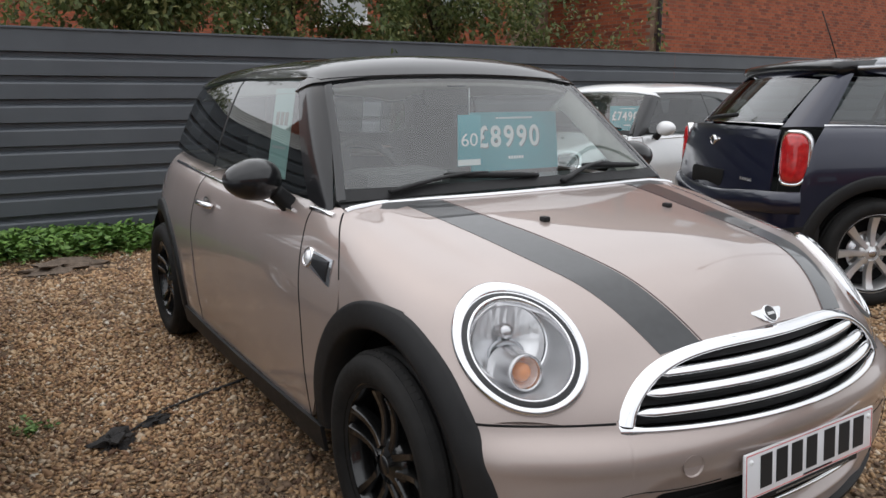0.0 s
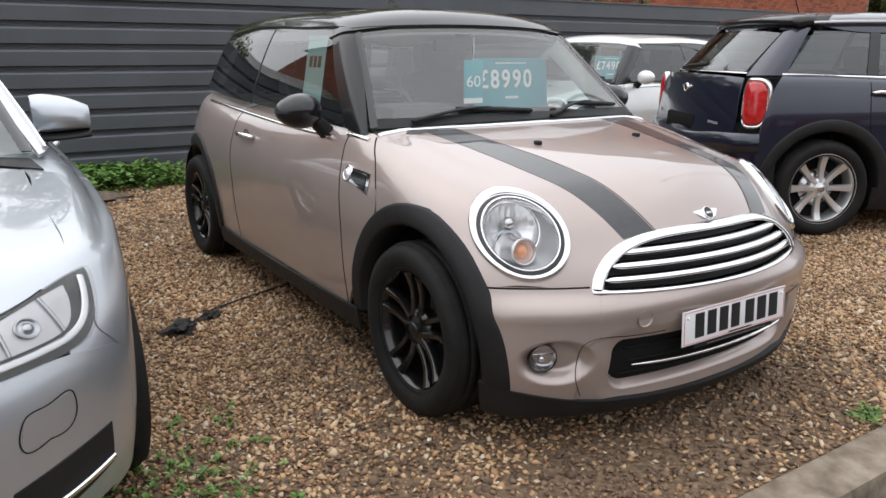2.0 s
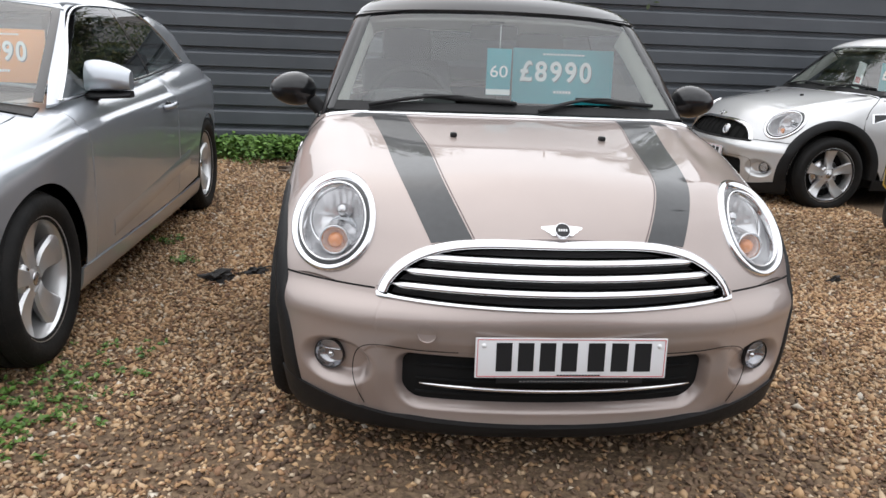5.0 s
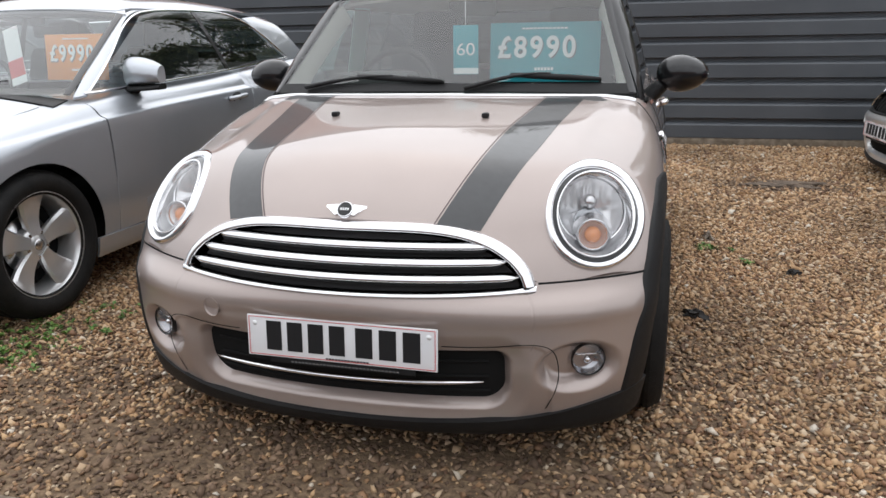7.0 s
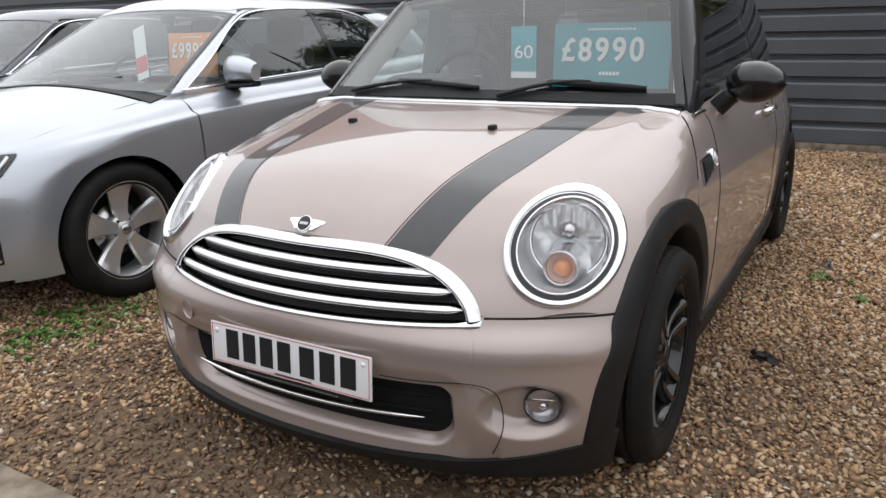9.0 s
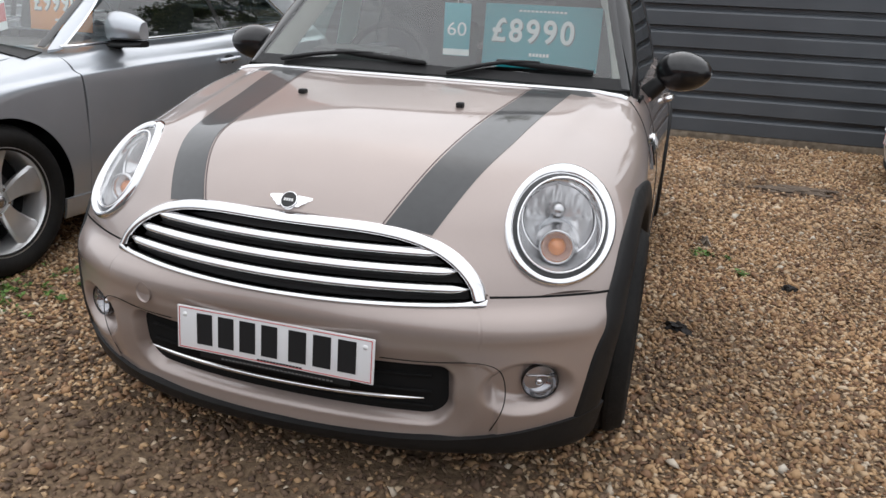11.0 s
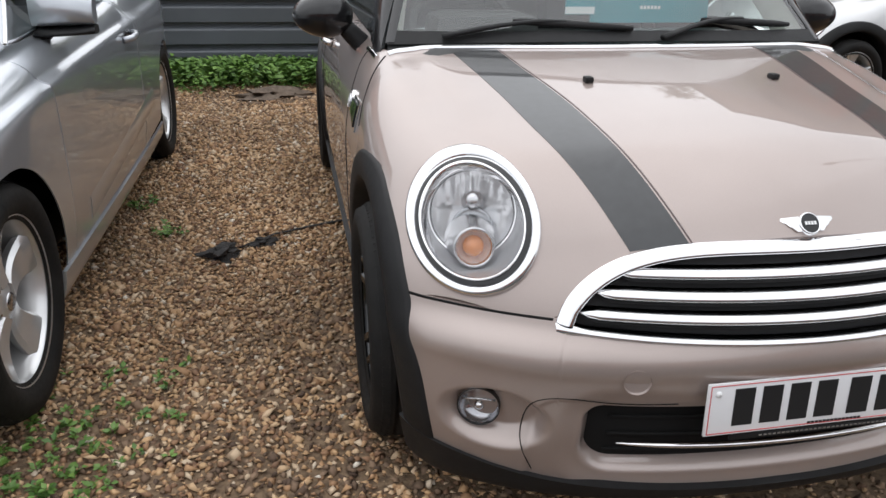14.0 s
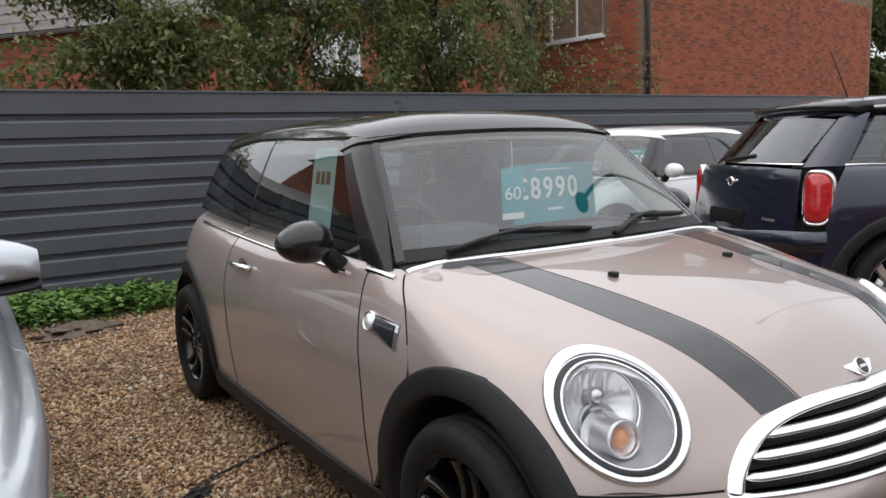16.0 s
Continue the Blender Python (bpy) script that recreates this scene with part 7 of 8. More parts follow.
def lay_bricks(wall, courses, openings):
    """Bricks in stretcher bond, 6 mm proud of the mortar, over (x0, x1, z0, z1); the first 300 from the near end are parts, the rest one mesh."""
    x0, x1, z0, z1, near = courses
    rng = random.Random(7)
    me = bpy.data.meshes.new("brick")

    def corners(a, b, c, d, out):
        e = 0.003
        return [(a, 0.01, c), (b, 0.01, c), (b, 0.01, d), (a, 0.01, d), (a + e, -out, c + e), (b - e, -out, c + e), (b - e, -out, d - e), (a + e, -out, d - e)]

    sides = [(4, 5, 6, 7), (0, 1, 5, 4), (1, 2, 6, 5), (2, 3, 7, 6), (3, 0, 4, 7)]
    me.from_pydata(corners(-0.1075, 0.1075, -0.0325, 0.0325, 0.006), [], sides)
    me.materials.append(FIRED)
    spots = []
    for j in range(int((z1 - z0) / 0.075)):
        z = z0 + 0.075 * j + 0.0375
        for i in range(int((x1 - x0) / 0.225)):
            x = x0 + 0.225 * i + 0.1125 + (0.1125 if j % 2 else 0.0)
            if x + 0.11 > x1 or any(o[0] - 0.1 < x < o[0] + o[2] + 0.1 and o[1] - 0.11 < z < o[1] + o[3] + 0.04 for o in openings):
                continue
            spots.append((x, z))
    close = sorted(spots, key=lambda q: abs(q[0] - near[0]) + 1.6 * abs(q[1] - near[1]))
    for x, z in close[:300]:
        b = new("brick", me)
        b.parent = wall
        b.location = (x, rng.uniform(-0.0015, 0.0015), z)
    v, f = [], []
    for x, z in close[300:]:
        k = len(v)
        v += corners(x - 0.1075, x + 0.1075, z - 0.0325, z + 0.0325, 0.006 + rng.uniform(-0.0015, 0.0015))
        f += [tuple(k + q for q in face) for face in sides]
    if v:
        tagged(obj("brickwork", v, f, FIRED, wall, smooth=False), kind="stuff")


def house(name, label, corner, right, length, height, openings, roof_run, depth=7.0, roofing=None, courses=None):
    """A brick wall with real window openings, ends, and a pitched roof. right: unit way along the wall as seen from the lot."""
    r = Vector((right[0], right[1], 0)).normalized()
    back = Vector((-r.y, r.x, 0))
    t = thing(name, Matrix.Translation(corner), label, "house")
    m = Matrix(((r.x, back.x, 0, 0), (r.y, back.y, 0, 0), (0, 0, 1, 0), (0, 0, 0, 1)))
    t.matrix_world = Matrix.Translation(corner) @ m
    xs = sorted({0.0, length, *[a for o in openings for a in (o[0], o[0] + o[2])]})
    zs = sorted({0.0, height, *[a for o in openings for a in (o[1], o[1] + o[3])]})
    bm = bmesh.new()
    uv = bm.loops.layers.uv.new("UVMap")

    def quad(pts, uvs):
        fc = bm.faces.new([bm.verts.new(p) for p in pts])
        for lp, c in zip(fc.loops, uvs):
            lp[uv].uv = c

    for i in range(len(xs) - 1):
        for j in range(len(zs) - 1):
            cx, cz = (xs[i] + xs[i + 1]) / 2, (zs[j] + zs[j + 1]) / 2
            if any(o[0] < cx < o[0] + o[2] and o[1] < cz < o[1] + o[3] for o in openings):
                continue
            a, b, c, d = xs[i], xs[i + 1], zs[j], zs[j + 1]
            quad([(a, 0, c), (b, 0, c), (b, 0, d), (a, 0, d)], [(a, c), (b, c), (b, d), (a, d)])
    for x, z, w, h in openings:
        quad([(x, 0, z), (x, 0.12, z), (x, 0.12, z + h), (x, 0, z + h)], [(0, z), (0.12, z), (0.12, z + h), (0, z + h)])
        quad([(x + w, 0.12, z), (x + w, 0, z), (x + w, 0, z + h), (x + w, 0.12, z + h)], [(0, z), (0.12, z), (0.12, z + h), (0, z + h)])
        quad([(x, 0, z + h), (x, 0.12, z + h), (x + w, 0.12, z + h), (x + w, 0, z + h)], [(x, 0), (x, 0.12), (x + w, 0.12), (x + w, 0)])
    for x, sg in ((0.0, 1), (length, -1)):
        quad([(x, depth, 0), (x, 0, 0), (x, 0, height), (x, depth, height)][::sg], [(depth, 0), (0, 0), (0, height), (depth, height)][::sg])
        quad([(x, 0, height), (x, depth / 2, height + roof_run), (x, depth, height), (x, depth * 0.5, height)], [(0, height), (depth / 2, height + roof_run), (depth, height), (depth / 2, height)])
    quad([(length, depth, 0), (0, depth, 0), (0, depth, height), (length, depth, height)], [(0, 0), (length, 0), (length, height), (0, height)])
    wall = part("brick_wall", bm, MORTAR if courses else BRICK, t, smooth=False)
    if courses:
        lay_bricks(wall, courses, openings)
    for sg in (0, 1):
        rf = obj("roof_slope", [], [], roofing or SLATE, t)
        y0, y1 = (-0.25, depth / 2) if sg == 0 else (depth + 0.25, depth / 2)
        rows = max(6, int(depth / 2 / 0.28))
        v, f = [], []
        for k in range(rows):
            a, b = k / rows, (k + 1) / rows
            for u, lift in ((a, 0.035), (b, 0.0)):
                for x in (-0.2, length + 0.2):
                    v.append((x, y0 + (y1 - y0) * u, height - 0.05 + (roof_run + 0.05) * u + lift))
            i = 4 * k
            f.append((i, i + 1, i + 3, i + 2))
            if k:
                f.append((i - 2, i - 1, i + 1, i))
        obj("tiling", v, f, roofing or SLATE, rf, smooth=False)
    bm = bmesh.new()
    box(bm, (length / 2, -0.22, height - 0.09), (length + 0.4, 0.11, 0.10), 0.02)
    part("gutter", bm, PIPE, t)
    for x, z, w, h in openings:
        wd = obj("window", [], [], UPVC, t, "white framed window")
        bm = bmesh.new()
        e = 0.06
        box(bm, (x + w / 2, 0.09, z + e / 2), (w, 0.06, e), 0.006)
        box(bm, (x + w / 2, 0.09, z + h - e / 2), (w, 0.06, e), 0.006)
        box(bm, (x + e / 2, 0.09, z + h / 2), (e, 0.06, h - 2 * e), 0.006)
        box(bm, (x + w - e / 2, 0.09, z + h / 2), (e, 0.06, h - 2 * e), 0.006)
        box(bm, (x + w / 2, 0.09, z + h / 2), (0.05, 0.058, h - 2 * e), 0.006)
        box(bm, (x + w / 2, 0.09, z + h * 0.66), (w - 2 * e, 0.055, 0.04), 0.006)
        part("frame", bm, UPVC, wd)
        for k in (0, 1):
            bm = bmesh.new()
            box(bm, (x + w * (0.25 + 0.5 * k), 0.10, z + h / 2), (w / 2 - 0.06, 0.012, h - 2 * e))
            part("pane", bm, PANE, wd, smooth=False)
        bm = bmesh.new()
        box(bm, (x + w / 2, 0.0, z - 0.035), (w + 0.14, 0.20, 0.07), 0.01)
        part("sill", bm, UPVC, wd)
    return t


ra = math.radians(7)
house("brick_house", "red brick house with white windows behind the fence", (11.2, 10.8, 0), (math.cos(ra), math.sin(ra)), 12.0, 8.2, [(3.0, 5.2, 1.3, 1.4), (7.5, 5.2, 1.3, 1.4)], 2.2, 8.0, courses=(0.0, 12.0, 0.9, 5.1, (1.5, 2.4)))
# the east house's flank, towards the lot
flank = house("brick_wing", "red brick flank with white windows and a drainpipe", (10.08, 18.99, 0), (0.126, -0.99), 8.2, 7.2, [(0.7, 3.6, 1.2, 1.5), (3.0, 3.6, 1.2, 1.5), (5.5, 3.6, 1.62, 1.5)], 0.6, 1.2, courses=(0.0, 8.2, 0.9, 6.0, (7.0, 2.6)))
v, f = sweep([(11.12, 10.72, 0), (11.12, 10.72, 7.1)], 0.05, 10)
pipe = tagged(obj("drainpipe", v, f, PIPE), "dark drainpipe down the brick corner", "drainpipe")
for z in (1.9, 2.55, 4.3, 6.0):
    bm = bmesh.new()
    box(bm, (11.12, 10.72, z), (0.15, 0.15, 0.06), 0.01)
    part("pipe_clip", bm, PIPE, pipe)
house("brick_terrace", "red brick terrace with a tiled roof behind the trees", (-2.6, 24.3, 0), (0.64, -0.77), 16.5, 4.36, [(7.0, 2.85, 0.9, 0.95), (10.3, 2.85, 0.6, 0.95), (12.15, 2.84, 1.13, 0.95), (14.9, 2.9, 0.9, 1.1)], 3.0, 6.0, courses=(0.0, 16.5, 0.9, 4.3, (13.5, 2.6)))
house("brick_row", "low red brick building behind the fence", (-17.0, 13.0, 0), (1, 0), 10.8, 6.3, [(3.0, 3.3, 1.3, 1.2), (7.0, 3.3, 1.3, 1.2)], 1.6, 6.0)
PALE_SHEET = varied(material("pale roof sheet", (0.42, 0.42, 0.40), 0.7), [(0.34, 0.34, 0.32), (0.46, 0.46, 0.44)], 3.0, 6.0)
house("brick_outbuilding", "low red brick outbuilding with a pale sheet roof", (-6.1, 13.2, 0), (1, 0), 4.9, 2.9, [], 0.9, 4.0, PALE_SHEET)

# added behind the camera, so that chrome and glass reflect something dark
house("brick_showroom", "long low brick building added out of view for dark reflections", (24.0, -17.0, -0.11), (-1, 0), 44.0, 4.2, [(4.0, 0.9, 3.0, 1.8), (10.0, 0.9, 3.0, 1.8), (16.0, 0.9, 3.0, 1.8), (24.0, 0.9, 3.0, 1.8), (32.0, 0.9, 3.0, 1.8)], 2.0, 8.0)

# ---- street lamp on the east side ----
GALV = varied(material("galvanised steel", (0.20, 0.21, 0.22), 0.5, 0.6), [(0.16, 0.17, 0.18), (0.24, 0.25, 0.26)], 4.0, 6.0)
post = thing("street_lamp", Matrix.Translation((9.2, 3.2, 0)), "grey steel street lamp with a curved arm", "street lamp")
v, f = sweep([(0, 0, 0), (0, 0, 1.2), (0, 0, 1.25), (0, 0, 6.6)], lambda u: 0.085 if u < 0.5 else 0.055, 14)
obj("column", v, f, GALV, post)
arm = curve((0, 0, 6.55), (-0.25, -0.16, 7.15), (-0.9, -0.62, 7.62), (-1.9, -1.33, 7.86))(np.linspace(0, 1, 16))
v, f = sweep([tuple(q) for q in arm], 0.040, 10)
obj("arm", v, f, GALV, post)
bm = bmesh.new()
bmesh.ops.create_uvsphere(bm, u_segments=24, v_segments=14, radius=1.0)
for vtx in bm.verts:
    vtx.co = Vector((vtx.co.x * 0.40, vtx.co.y * 0.17, vtx.co.z * (0.10 if vtx.co.z > 0 else 0.07)))
bmesh.ops.transform(bm, matrix=Matrix.Translation((-2.22, -1.55, 7.88)) @ Matrix.Rotation(math.atan2(0.70, 1.0), 4, "Z"), verts=bm.verts)
part("head", bm, GALV, post, "oval lamp head")

# ---- trees and weeds ----
LEAF = material("leaf", (0.06, 0.10, 0.03), 0.55)
lb = LEAF.node_tree.nodes["Principled BSDF"]
lg = node(LEAF, "ShaderNodeNewGeometry")
lr = node(LEAF, "ShaderNodeValToRGB")
for i, c in enumerate([(0.055, 0.075, 0.024), (0.11, 0.145, 0.045), (0.18, 0.20, 0.065), (0.27, 0.25, 0.10)]):
    if i > 1:
        lr.color_ramp.elements.new(0.5)
for i, (pos, c) in enumerate(zip((0.0, 0.45, 0.8, 1.0), [(0.055, 0.075, 0.024), (0.11, 0.145, 0.045), (0.18, 0.20, 0.065), (0.27, 0.25, 0.10)])):
    lr.color_ramp.elements[i].position = pos
    lr.color_ramp.elements[i].color = (*c, 1)
link(LEAF, lg, "Random Per Island", lr, "Fac")
link(LEAF, lr, "Color", lb, "Base Color")
# thin leaves let some light through
lt = node(LEAF, "ShaderNodeBsdfTranslucent")
lm = node(LEAF, "ShaderNodeMixShader", Fac=0.40)
link(LEAF, lr, "Color", lt, "Color")
link(LEAF, lb, 0, lm, 1)
link(LEAF, lt, 0, lm, 2)
link(LEAF, lm, 0, LEAF.node_tree.nodes["Material Output"], 0)
WEED = material("weed leaf", (0.07, 0.17, 0.025), 0.5)
wb_ = WEED.node_tree.nodes["Principled BSDF"]
wg = node(WEED, "ShaderNodeNewGeometry")
wr = node(WEED, "ShaderNodeValToRGB")
wr.color_ramp.elements[0].color = (0.05, 0.12, 0.016, 1)
wr.color_ramp.elements[1].color = (0.15, 0.26, 0.05, 1)
link(WEED, wg, "Random Per Island", wr, "Fac")
link(WEED, wr, "Color", wb_, "Base Color")
BARK = varied(material("bark", (0.06, 0.045, 0.035), 0.9), [(0.035, 0.027, 0.02), (0.09, 0.07, 0.05)], 18.0, 8.0, "Object", 0.5, 60.0)


def leaf_mesh(name, centres, axes, ups, lengths, widths, mat, parent):
    """Many folded leaves as one mesh: base, two sides, tip."""
    n = len(centres)
    side = np.cross(axes, ups)
    side = side / np.maximum(np.linalg.norm(side, axis=1, keepdims=True), 1e-9)
    nrm = np.cross(side, axes)
    L, W = lengths[:, None], widths[:, None]
    v = np.stack([centres, centres + axes * L * 0.45 + side * W + nrm * W * 0.25, centres + axes * L - nrm * L * 0.08, centres + axes * L * 0.45 - side * W + nrm * W * 0.25], 1).reshape(-1, 3)
    me = bpy.data.meshes.new(name)
    me.vertices.add(4 * n)
    me.vertices.foreach_set("co", v.astype(np.float32).ravel())
    idx = (np.arange(n)[:, None] * 4 + np.array([0, 1, 2, 0, 2, 3])[None]).ravel()
    me.loops.add(6 * n)
    me.loops.foreach_set("vertex_index", idx.astype(np.int32))
    me.polygons.add(2 * n)
    me.polygons.foreach_set("loop_start", (np.arange(2 * n) * 3).astype(np.int32))
    me.update(calc_edges=True)
    me.materials.append(mat)
    ob = new(name, me)
    ob.parent = parent
    return ob


def tree(x, y, height, spread, label, seed, leaves=9000, lean=(0, 0), low=1.5, leaf=0.075):
    rng = np.random.default_rng(seed)
    t = thing("tree", Matrix.Translation((x, y, 0)), label, "tree")
    v, f = sweep([(0, 0, 0), (0.05, 0.0, height * 0.25), (0.0, 0.05, height * 0.5), (0.1, 0.0, height * 0.85)], lambda u: 0.10 * (1 - 0.85 * u), 9)
    obj("trunk", v, f, BARK, t)
    tips = []
    for k in range(16):
        z0 = height * rng.uniform(0.18, 0.7)
        a = rng.uniform(0, 2 * math.pi)
        reach = spread * rng.uniform(0.55, 1.1)
        dx, dy = math.cos(a) * reach * 1.0 + lean[0], math.sin(a) * reach * 0.62 + lean[1]
        rise = rng.uniform(0.1, 0.45) * height * 0.5
        pts = [(0, 0, z0), (dx * 0.4, dy * 0.4, z0 + rise * 0.6), (dx * 0.75, dy * 0.75, z0 + rise), (dx, dy, z0 + rise * 0.75)]
        v, f = sweep(pts, lambda u: 0.030 * (1 - 0.85 * u), 6)
        obj("limb", v, f, BARK, t)
        for u in np.linspace(0.25, 1.0, 8):
            i = min(2, int(u * 3))
            w = u * 3 - i
            p = np.array(pts[i]) * (1 - w) + np.array(pts[i + 1]) * w
            tips.append((p, 0.28 + 0.34 * spread * 0.5 * (1 - abs(u - 0.6))))
    for k in range(22):
        # hanging sprays low over the fence
        p = np.array((rng.uniform(-1.05, 1.05) * spread, rng.uniform(-1.25, 0.2), rng.uniform(1.95, 2.75)))
        if 4.0 < height < 7.0:
            tips.append((p, rng.uniform(0.25, 0.45)))
    per = leaves // len(tips)
    C, A = [], []
    for p, r in tips:
        twigs = 6
        for q in range(twigs):
            d = rng.normal(size=3) * (1, 1, 0.75)
            d = d / np.linalg.norm(d)
            end = p + d * r * rng.uniform(0.5, 1.15) + (0, 0, -0.10)
            u = rng.uniform(0.1, 1.0, per // twigs)[:, None]
            c = p * (1 - u) + end * u + rng.normal(size=(len(u), 3)) * 0.055 + np.array((0, 0, -0.12)) * u ** 2
            C.append(c)
            A.append(d * 0.5 + rng.normal(size=(len(u), 3)) * 0.8 + (0, 0, -0.55))
    C, A = np.concatenate(C), np.concatenate(A)
    keep = C[:, 2] > low
    C, A = C[keep], A[keep]
    A = A / np.linalg.norm(A, axis=1, keepdims=True)
    U = rng.normal(size=(len(C), 3)) * 0.5 + (0, 0, 1)
    tagged(leaf_mesh("crown", C, A, U, rng.uniform(0.6, 1.3, len(C)) * leaf, rng.uniform(0.6, 1.2, len(C)) * leaf * 0.28, LEAF, t), kind="stuff")
    return t


tree(0.05, 7.8, 5.6, 1.40, "dark green leafy tree overhanging the fence", 3, 19000, (0, -0.15), 1.55, 0.085)
tree(1.75, 7.9, 5.8, 1.40, "olive green leafy tree overhanging the fence", 5, 18000, (0, -0.2), 1.55, 0.085)
tree(3.95, 8.1, 6.2, 1.35, "leafy tree with drooping sprays above the fence", 8, 16000, (0, -0.2), 1.6, 0.085)
tree(5.7, 8.2, 4.9, 1.35, "thin leafy tree overhanging the fence", 11, 5000, (0.2, -0.15), 1.7, 0.08)
tree(-5.5, 8.2, 3.4, 1.8, "broad leafy tree behind the fence", 14, 15000)
tree(27.8, 13.6, 9.0, 3.2, "tall dark green tree beyond the brick house", 17, 26000, low=0.6, leaf=0.22)


def weeds(label, areas, seed, size, mat=WEED, upright=0.8):
    """Clumps of low leaves as one patch."""
    rng = np.random.default_rng(seed)
    C, A, S = [], [], []
    for x, y, rx, ry, n, h in areas:
        for _ in range(n):
            cx, cy = x + rng.normal() * rx, y + rng.normal() * ry
            k = rng.integers(7, 13)
            a = rng.uniform(0, 2 * math.pi, k)
            z = rng.uniform(0.05, 1.0, k) * h
            C.append(np.stack([cx + 0.3 * h * np.cos(a) * rng.uniform(0, 1, k), cy + 0.3 * h * np.sin(a) * rng.uniform(0, 1, k), z], 1))
            A.append(np.stack([np.cos(a), np.sin(a), rng.uniform(-0.2, upright, k)], 1))
            S.append(np.full(k, size * rng.uniform(0.7, 1.3)))
    C, A, S = np.concatenate(C), np.concatenate(A), np.concatenate(S)
    A = A / np.linalg.norm(A, axis=1, keepdims=True)
    U = np.tile((0.0, 0.0, 1.0), (len(C), 1)) + rng.normal(size=(len(C), 3)) * 0.3
    ob = leaf_mesh("weeds", C, A, U, S, S * 0.32, mat, None)
    return tagged(ob, label, "weeds", kind="stuff")


weeds("bright green weeds along the foot of the fence", [(-1.5, 5.95, 0.45, 0.20, 560, 0.17), (-0.75, 5.95, 0.25, 0.18, 300, 0.15), (-2.5, 6.0, 0.5, 0.18, 360, 0.17), (-0.25, 5.75, 0.15, 0.12, 50, 0.06)], 21, 0.056)
weeds("sparse green weeds in the gravel beside the silver car", [(-1.62, 0.35, 0.10, 0.14, 34, 0.018), (-1.50, 0.62, 0.10, 0.10, 22, 0.018), (-1.66, 0.83, 0.08, 0.08, 24, 0.022), (-1.42, 1.04, 0.05, 0.05, 8, 0.015), (-1.56, 2.2, 0.04, 0.05, 12, 0.03), (-1.80, 2.6, 0.06, 0.06, 12, 0.03),
      (0.48, -0.19, 0.04, 0.03, 12, 0.03), (1.08, 2.50, 0.05, 0.03, 8, 0.02), (1.25, 2.25, 0.03, 0.02, 5, 0.02), (-1.75, 0.45, 0.12, 0.12, 40, 0.02)], 22, 0.022)

# ---- litter on the gravel ----
BLACK_RAG = varied(material("black rag", (0.015, 0.014, 0.014), 0.8), [(0.010, 0.009, 0.009), (0.03, 0.027, 0.025)], 30.0, 6.0, "Object", 0.4, 120.0)
WOOD = varied(material("grey wood", (0.3, 0.26, 0.22), 0.85), [(0.2, 0.17, 0.14), (0.42, 0.37, 0.31)], 25.0, 8.0, "Object", 0.4, 90.0)


def scrap(name, label, x, y, rx, ry, h, seed, mat, turn=0.0):
    """A crumpled low piece of litter."""
    bm = bmesh.new()
    bmesh.ops.create_icosphere(bm, subdivisions=3, radius=1.0)
    for vtx in bm.verts:
        p = vtx.co.copy()
        k = 0.62 + 0.75 * noise.noise(p * 1.7 + Vector((seed, 0, 0))) + 0.35 * noise.noise(p * 4.3 + Vector((0, seed, 0)))
        vtx.co = Vector((p.x * rx * k, p.y * ry * k, max(-0.2, p.z) * h * (0.6 + 0.8 * abs(k))))
    ob = part(name, bm, mat)
    ob.matrix_world = Matrix.Translation((x, y, 0.012)) @ Matrix.Rotation(turn, 4, "Z")
    return tagged(ob, label, name.replace("_", " "))


scrap("rag", "crumpled black rag lying on the gravel", -1.31, 1.88, 0.13, 0.075, 0.035, 3, BLACK_RAG, 0.5)
scrap("rag", "small torn black rag on the gravel", -1.14, 2.00, 0.07, 0.04, 0.02, 5, BLACK_RAG, 0.3)
scrap("dark_clod", "dark clod of earth on the gravel", 0.96, 1.46, 0.06, 0.03, 0.022, 7, BLACK_RAG, -0.4)
scrap("dark_clod", "small dark clod of earth on the gravel", 1.44, 2.13, 0.05, 0.024, 0.02, 9, BLACK_RAG, 0.2)
scrap("dark_clod", "flat dark clod of earth on the gravel", 2.0, 1.98, 0.06, 0.025, 0.02, 12, BLACK_RAG, 0.2)
scrap("wood_scrap", "grey splinter of wood on the gravel", 1.08, 2.72, 0.022, 0.10, 0.03, 11, WOOD, 0.25)
SOIL = varied(material("bare soil", (0.10, 0.075, 0.055), 0.95), [(0.08, 0.06, 0.044), (0.18, 0.135, 0.10)], 22.0, 8.0, "Object", 0.8, 80.0)
scrap("soil_mound", "low mound of bare brown soil by the weeds", -1.17, 5.2, 0.40, 0.22, 0.055, 15, SOIL, 0.1)
scrap("soil_patch", "flat grey patch of bare soil in the gravel", 1.75, 4.35, 0.34, 0.16, 0.016, 18, SOIL, 0.0)
v, f = sweep([(-1.24, 1.97, 0.008), (-1.10, 2.10, 0.010), (-0.94, 2.17, 0.012), (-0.74, 2.25, 0.010), (-0.55, 2.33, 0.008)], lambda u: 0.007 + 0.006 * u, 6, 0.35)
tagged(obj("cable", v, f, BLACK_RAG), "flat black strip across the gravel to the car", "strip")

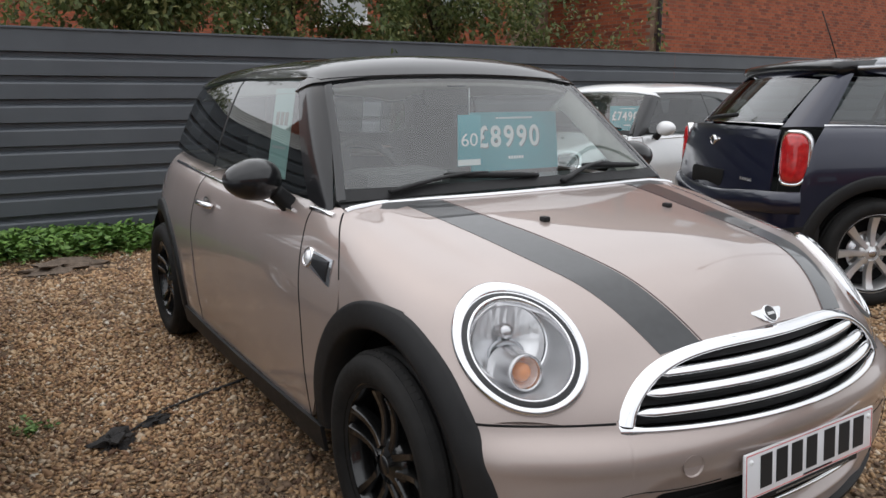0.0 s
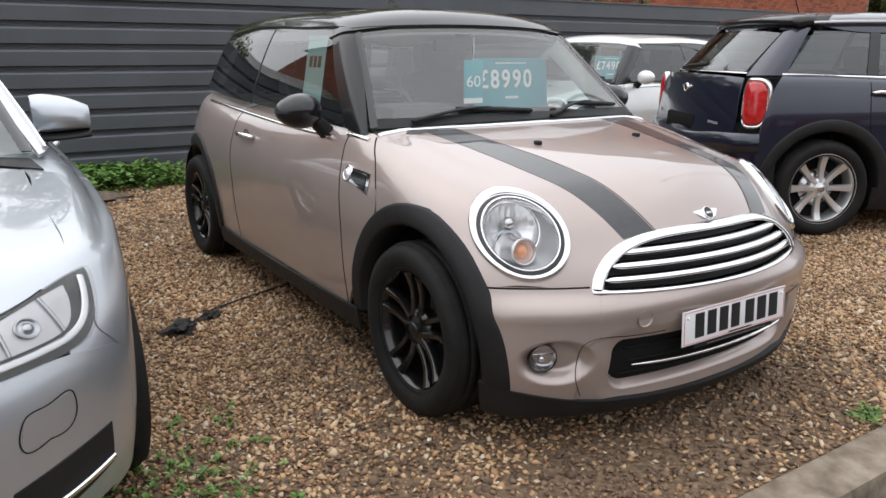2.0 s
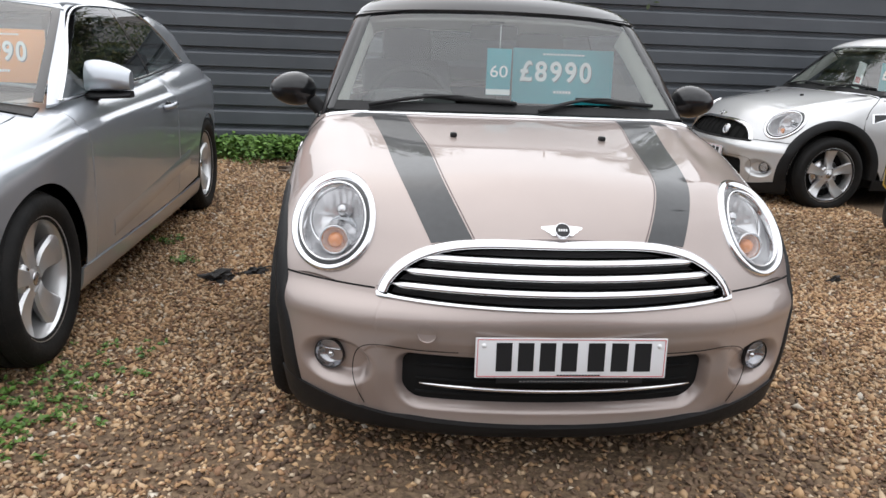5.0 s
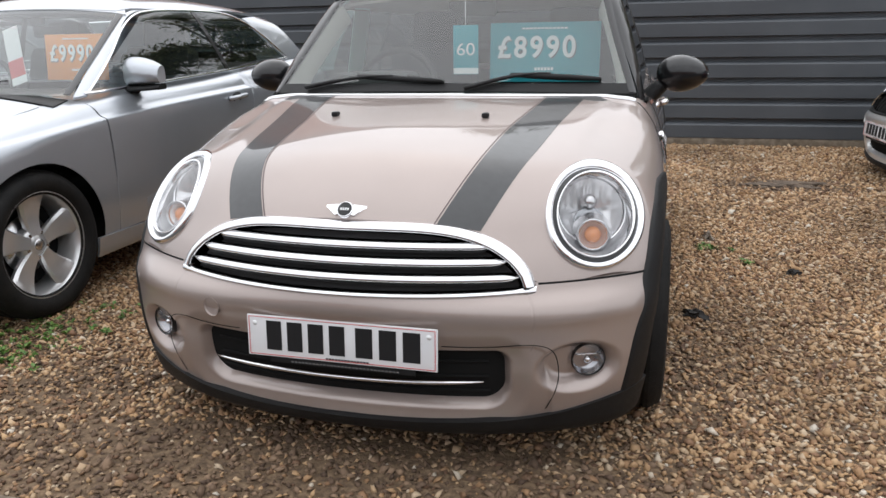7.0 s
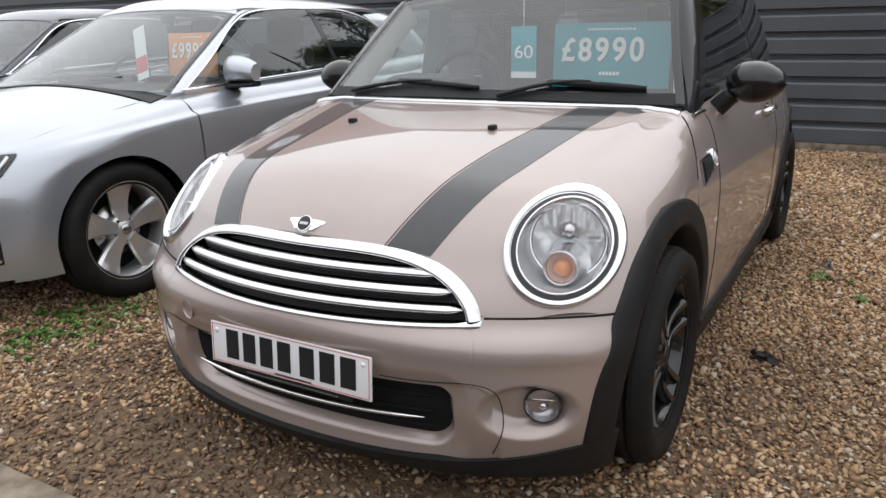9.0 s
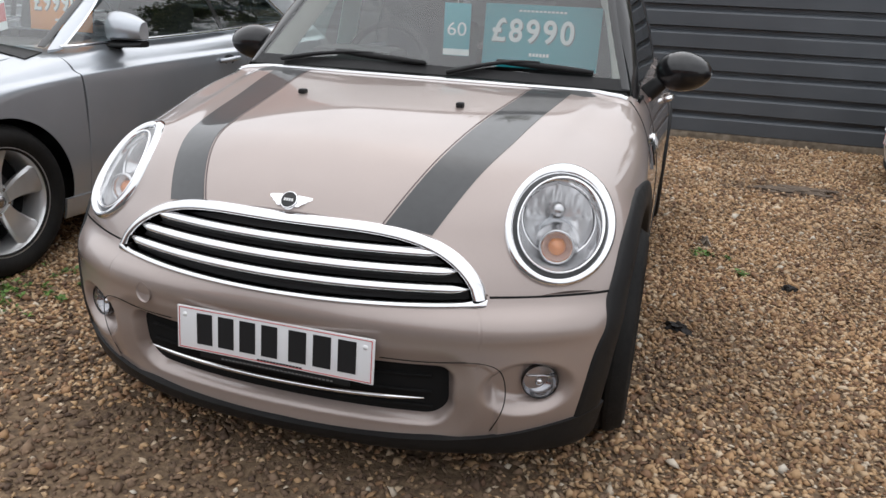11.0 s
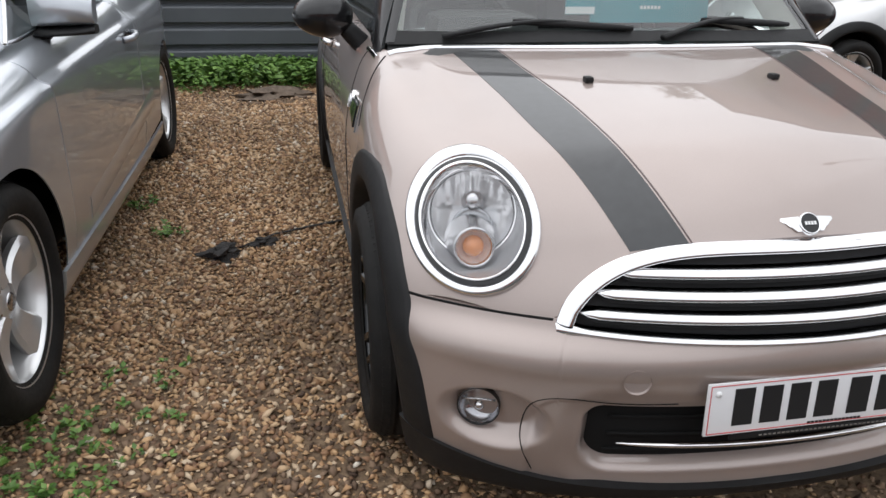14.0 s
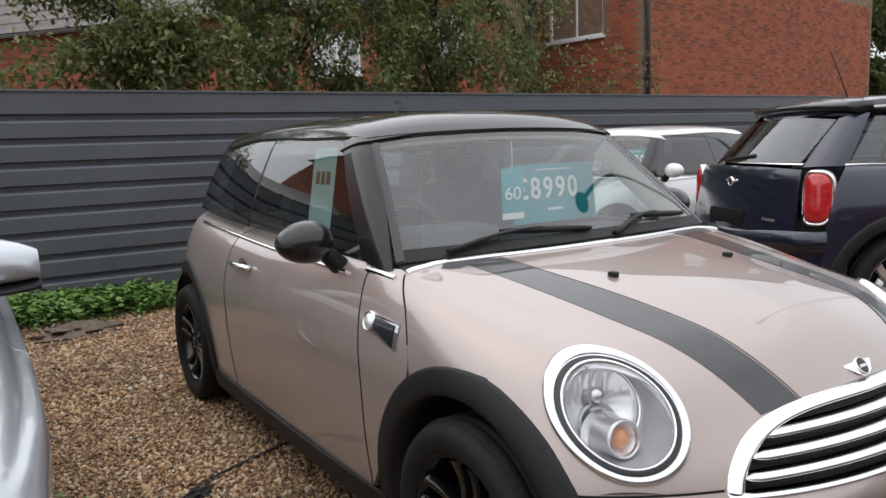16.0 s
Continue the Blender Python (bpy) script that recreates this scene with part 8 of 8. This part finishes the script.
# ---- gravel: loose stones over the bed ----
GRAVEL = material("gravel stone", (0.3, 0.22, 0.15), 0.75)
gb = GRAVEL.node_tree.nodes["Principled BSDF"]
gg = node(GRAVEL, "ShaderNodeNewGeometry")
gr = node(GRAVEL, "ShaderNodeValToRGB")
STONES = [(0.0, (0.131, 0.072, 0.042)), (0.16, (0.23, 0.13, 0.071)), (0.4, (0.359, 0.215, 0.108)), (0.66, (0.448, 0.291, 0.154)), (0.86, (0.51, 0.363, 0.224)), (0.97, (0.523, 0.415, 0.294)), (1.0, (0.579, 0.524, 0.441))]
for _ in range(len(STONES) - 2):
    gr.color_ramp.elements.new(0.5)
for i, (pos, c) in enumerate(STONES):
    gr.color_ramp.elements[i].position = pos
    gr.color_ramp.elements[i].color = (*c, 1)
link(GRAVEL, gg, "Random Per Island", gr, "Fac")
gco = node(GRAVEL, "ShaderNodeTexCoord")
gno = node(GRAVEL, "ShaderNodeTexNoise", Scale=1.1, Detail=7.0)
link(GRAVEL, gco, "Object", gno, "Vector")
gmr = node(GRAVEL, "ShaderNodeMapRange")
gmr.inputs[1].default_value, gmr.inputs[2].default_value, gmr.inputs[3].default_value, gmr.inputs[4].default_value = 0.3, 0.7, 0.66, 1.36
link(GRAVEL, gno, "Fac", gmr, 0)
gmx = node(GRAVEL, "ShaderNodeVectorMath")
gmx.operation = "SCALE"
link(GRAVEL, gr, "Color", gmx, 0)
link(GRAVEL, gmr, 0, gmx, "Scale")
link(GRAVEL, gmx, "Vector", gb, "Base Color")


# earth-stained stones of the trodden patches; their dark tone also carries the car's shade
STAINED_SHADED = material("earth-stained and shaded gravel stone", (0.12, 0.08, 0.05), 0.85)
sg = node(STAINED_SHADED, "ShaderNodeNewGeometry")
sr = node(STAINED_SHADED, "ShaderNodeValToRGB")
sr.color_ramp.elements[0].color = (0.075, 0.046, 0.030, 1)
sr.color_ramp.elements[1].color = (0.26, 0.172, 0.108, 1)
link(STAINED_SHADED, sg, "Random Per Island", sr, "Fac")
link(STAINED_SHADED, sr, "Color", STAINED_SHADED.node_tree.nodes["Principled BSDF"], "Base Color")
BARE_SHADED = [(-0.70, 0.04, 0.32, 0.15, 0.88), (-0.30, 0.06, 0.42, 0.18, 0.80), (0.25, 0.14, 0.45, 0.20, 0.72), (-1.10, 0.30, 0.25, 0.20, 0.55), (-1.60, 0.55, 0.22, 0.30, 0.35),
        (-1.17, 5.2, 0.45, 0.25, 0.6), (1.75, 4.35, 0.40, 0.2, 0.6), (0.9, 0.9, 0.2, 0.4, 0.25), (-0.2, 0.9, 0.7, 0.7, 0.5), (-0.35, -0.12, 0.85, 0.14, 0.75), (0.55, 0.05, 0.40, 0.18, 0.50)]


def gravel(label, x0, x1, y0, y1, step, size, seed):
    rng = np.random.default_rng(seed)
    gx, gy = np.meshgrid(np.arange(x0, x1, step), np.arange(y0, y1, step))
    n = gx.size
    c = np.stack([gx.ravel() + rng.uniform(-0.55, 0.55, n) * step, gy.ravel() + rng.uniform(-0.5, 0.5, n) * step, rng.uniform(-0.003, 0.006, n)], 1)
    c[:, 1] = np.maximum(c[:, 1], y0)
    # trodden patches where soil shows between the stones, stronger by the bumper for its shade
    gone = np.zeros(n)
    for bx, by, rx, ry, k in BARE_SHADED:
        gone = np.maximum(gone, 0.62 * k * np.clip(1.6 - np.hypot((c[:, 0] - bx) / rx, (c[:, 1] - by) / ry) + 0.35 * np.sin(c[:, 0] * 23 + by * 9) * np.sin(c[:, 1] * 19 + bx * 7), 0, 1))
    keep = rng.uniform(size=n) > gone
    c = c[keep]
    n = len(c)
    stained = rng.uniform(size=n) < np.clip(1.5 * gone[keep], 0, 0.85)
    base = np.array([(1, 0, 0), (0, 1, 0), (-1, 0, 0), (0, -1, 0), (0, 0, 1), (0, 0, -0.6)], float)
    r = size * np.exp(rng.normal(size=n) * 0.30)
    a = rng.uniform(0, 2 * math.pi, n)
    k = base[None] * rng.uniform(0.72, 1.28, (n, 6, 1)) + rng.normal(size=(n, 6, 3)) * 0.14
    k = k * np.stack([np.ones(n), rng.uniform(0.6, 0.95, n), rng.uniform(0.40, 0.72, n)], 1)[:, None]
    tilt = rng.normal(size=(n, 2)) * 0.35
    k[:, :, 2] += k[:, :, 0] * tilt[:, :1] + k[:, :, 1] * tilt[:, 1:]
    ca, sa = np.cos(a)[:, None], np.sin(a)[:, None]
    x = k[:, :, 0] * ca - k[:, :, 1] * sa
    y = k[:, :, 0] * sa + k[:, :, 1] * ca
    v = np.stack([x, y, k[:, :, 2]], 2) * r[:, None, None] + c[:, None]
    tri = np.array([(0, 1, 4), (1, 2, 4), (2, 3, 4), (3, 0, 4), (1, 0, 5), (2, 1, 5), (3, 2, 5), (0, 3, 5)])
    idx = (np.arange(n)[:, None, None] * 6 + tri[None]).ravel()
    me = bpy.data.meshes.new("gravel")
    me.vertices.add(6 * n)
    me.vertices.foreach_set("co", v.astype(np.float32).ravel())
    me.loops.add(24 * n)
    me.loops.foreach_set("vertex_index", idx.astype(np.int32))
    me.polygons.add(8 * n)
    me.polygons.foreach_set("loop_start", (np.arange(8 * n) * 3).astype(np.int32))
    me.update(calc_edges=True)
    me.shade_smooth()
    me.materials.append(GRAVEL)
    me.materials.append(STAINED_SHADED)
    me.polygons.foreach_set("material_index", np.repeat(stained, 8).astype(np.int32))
    return tagged(new("gravel", me), label, "gravel", kind="stuff")


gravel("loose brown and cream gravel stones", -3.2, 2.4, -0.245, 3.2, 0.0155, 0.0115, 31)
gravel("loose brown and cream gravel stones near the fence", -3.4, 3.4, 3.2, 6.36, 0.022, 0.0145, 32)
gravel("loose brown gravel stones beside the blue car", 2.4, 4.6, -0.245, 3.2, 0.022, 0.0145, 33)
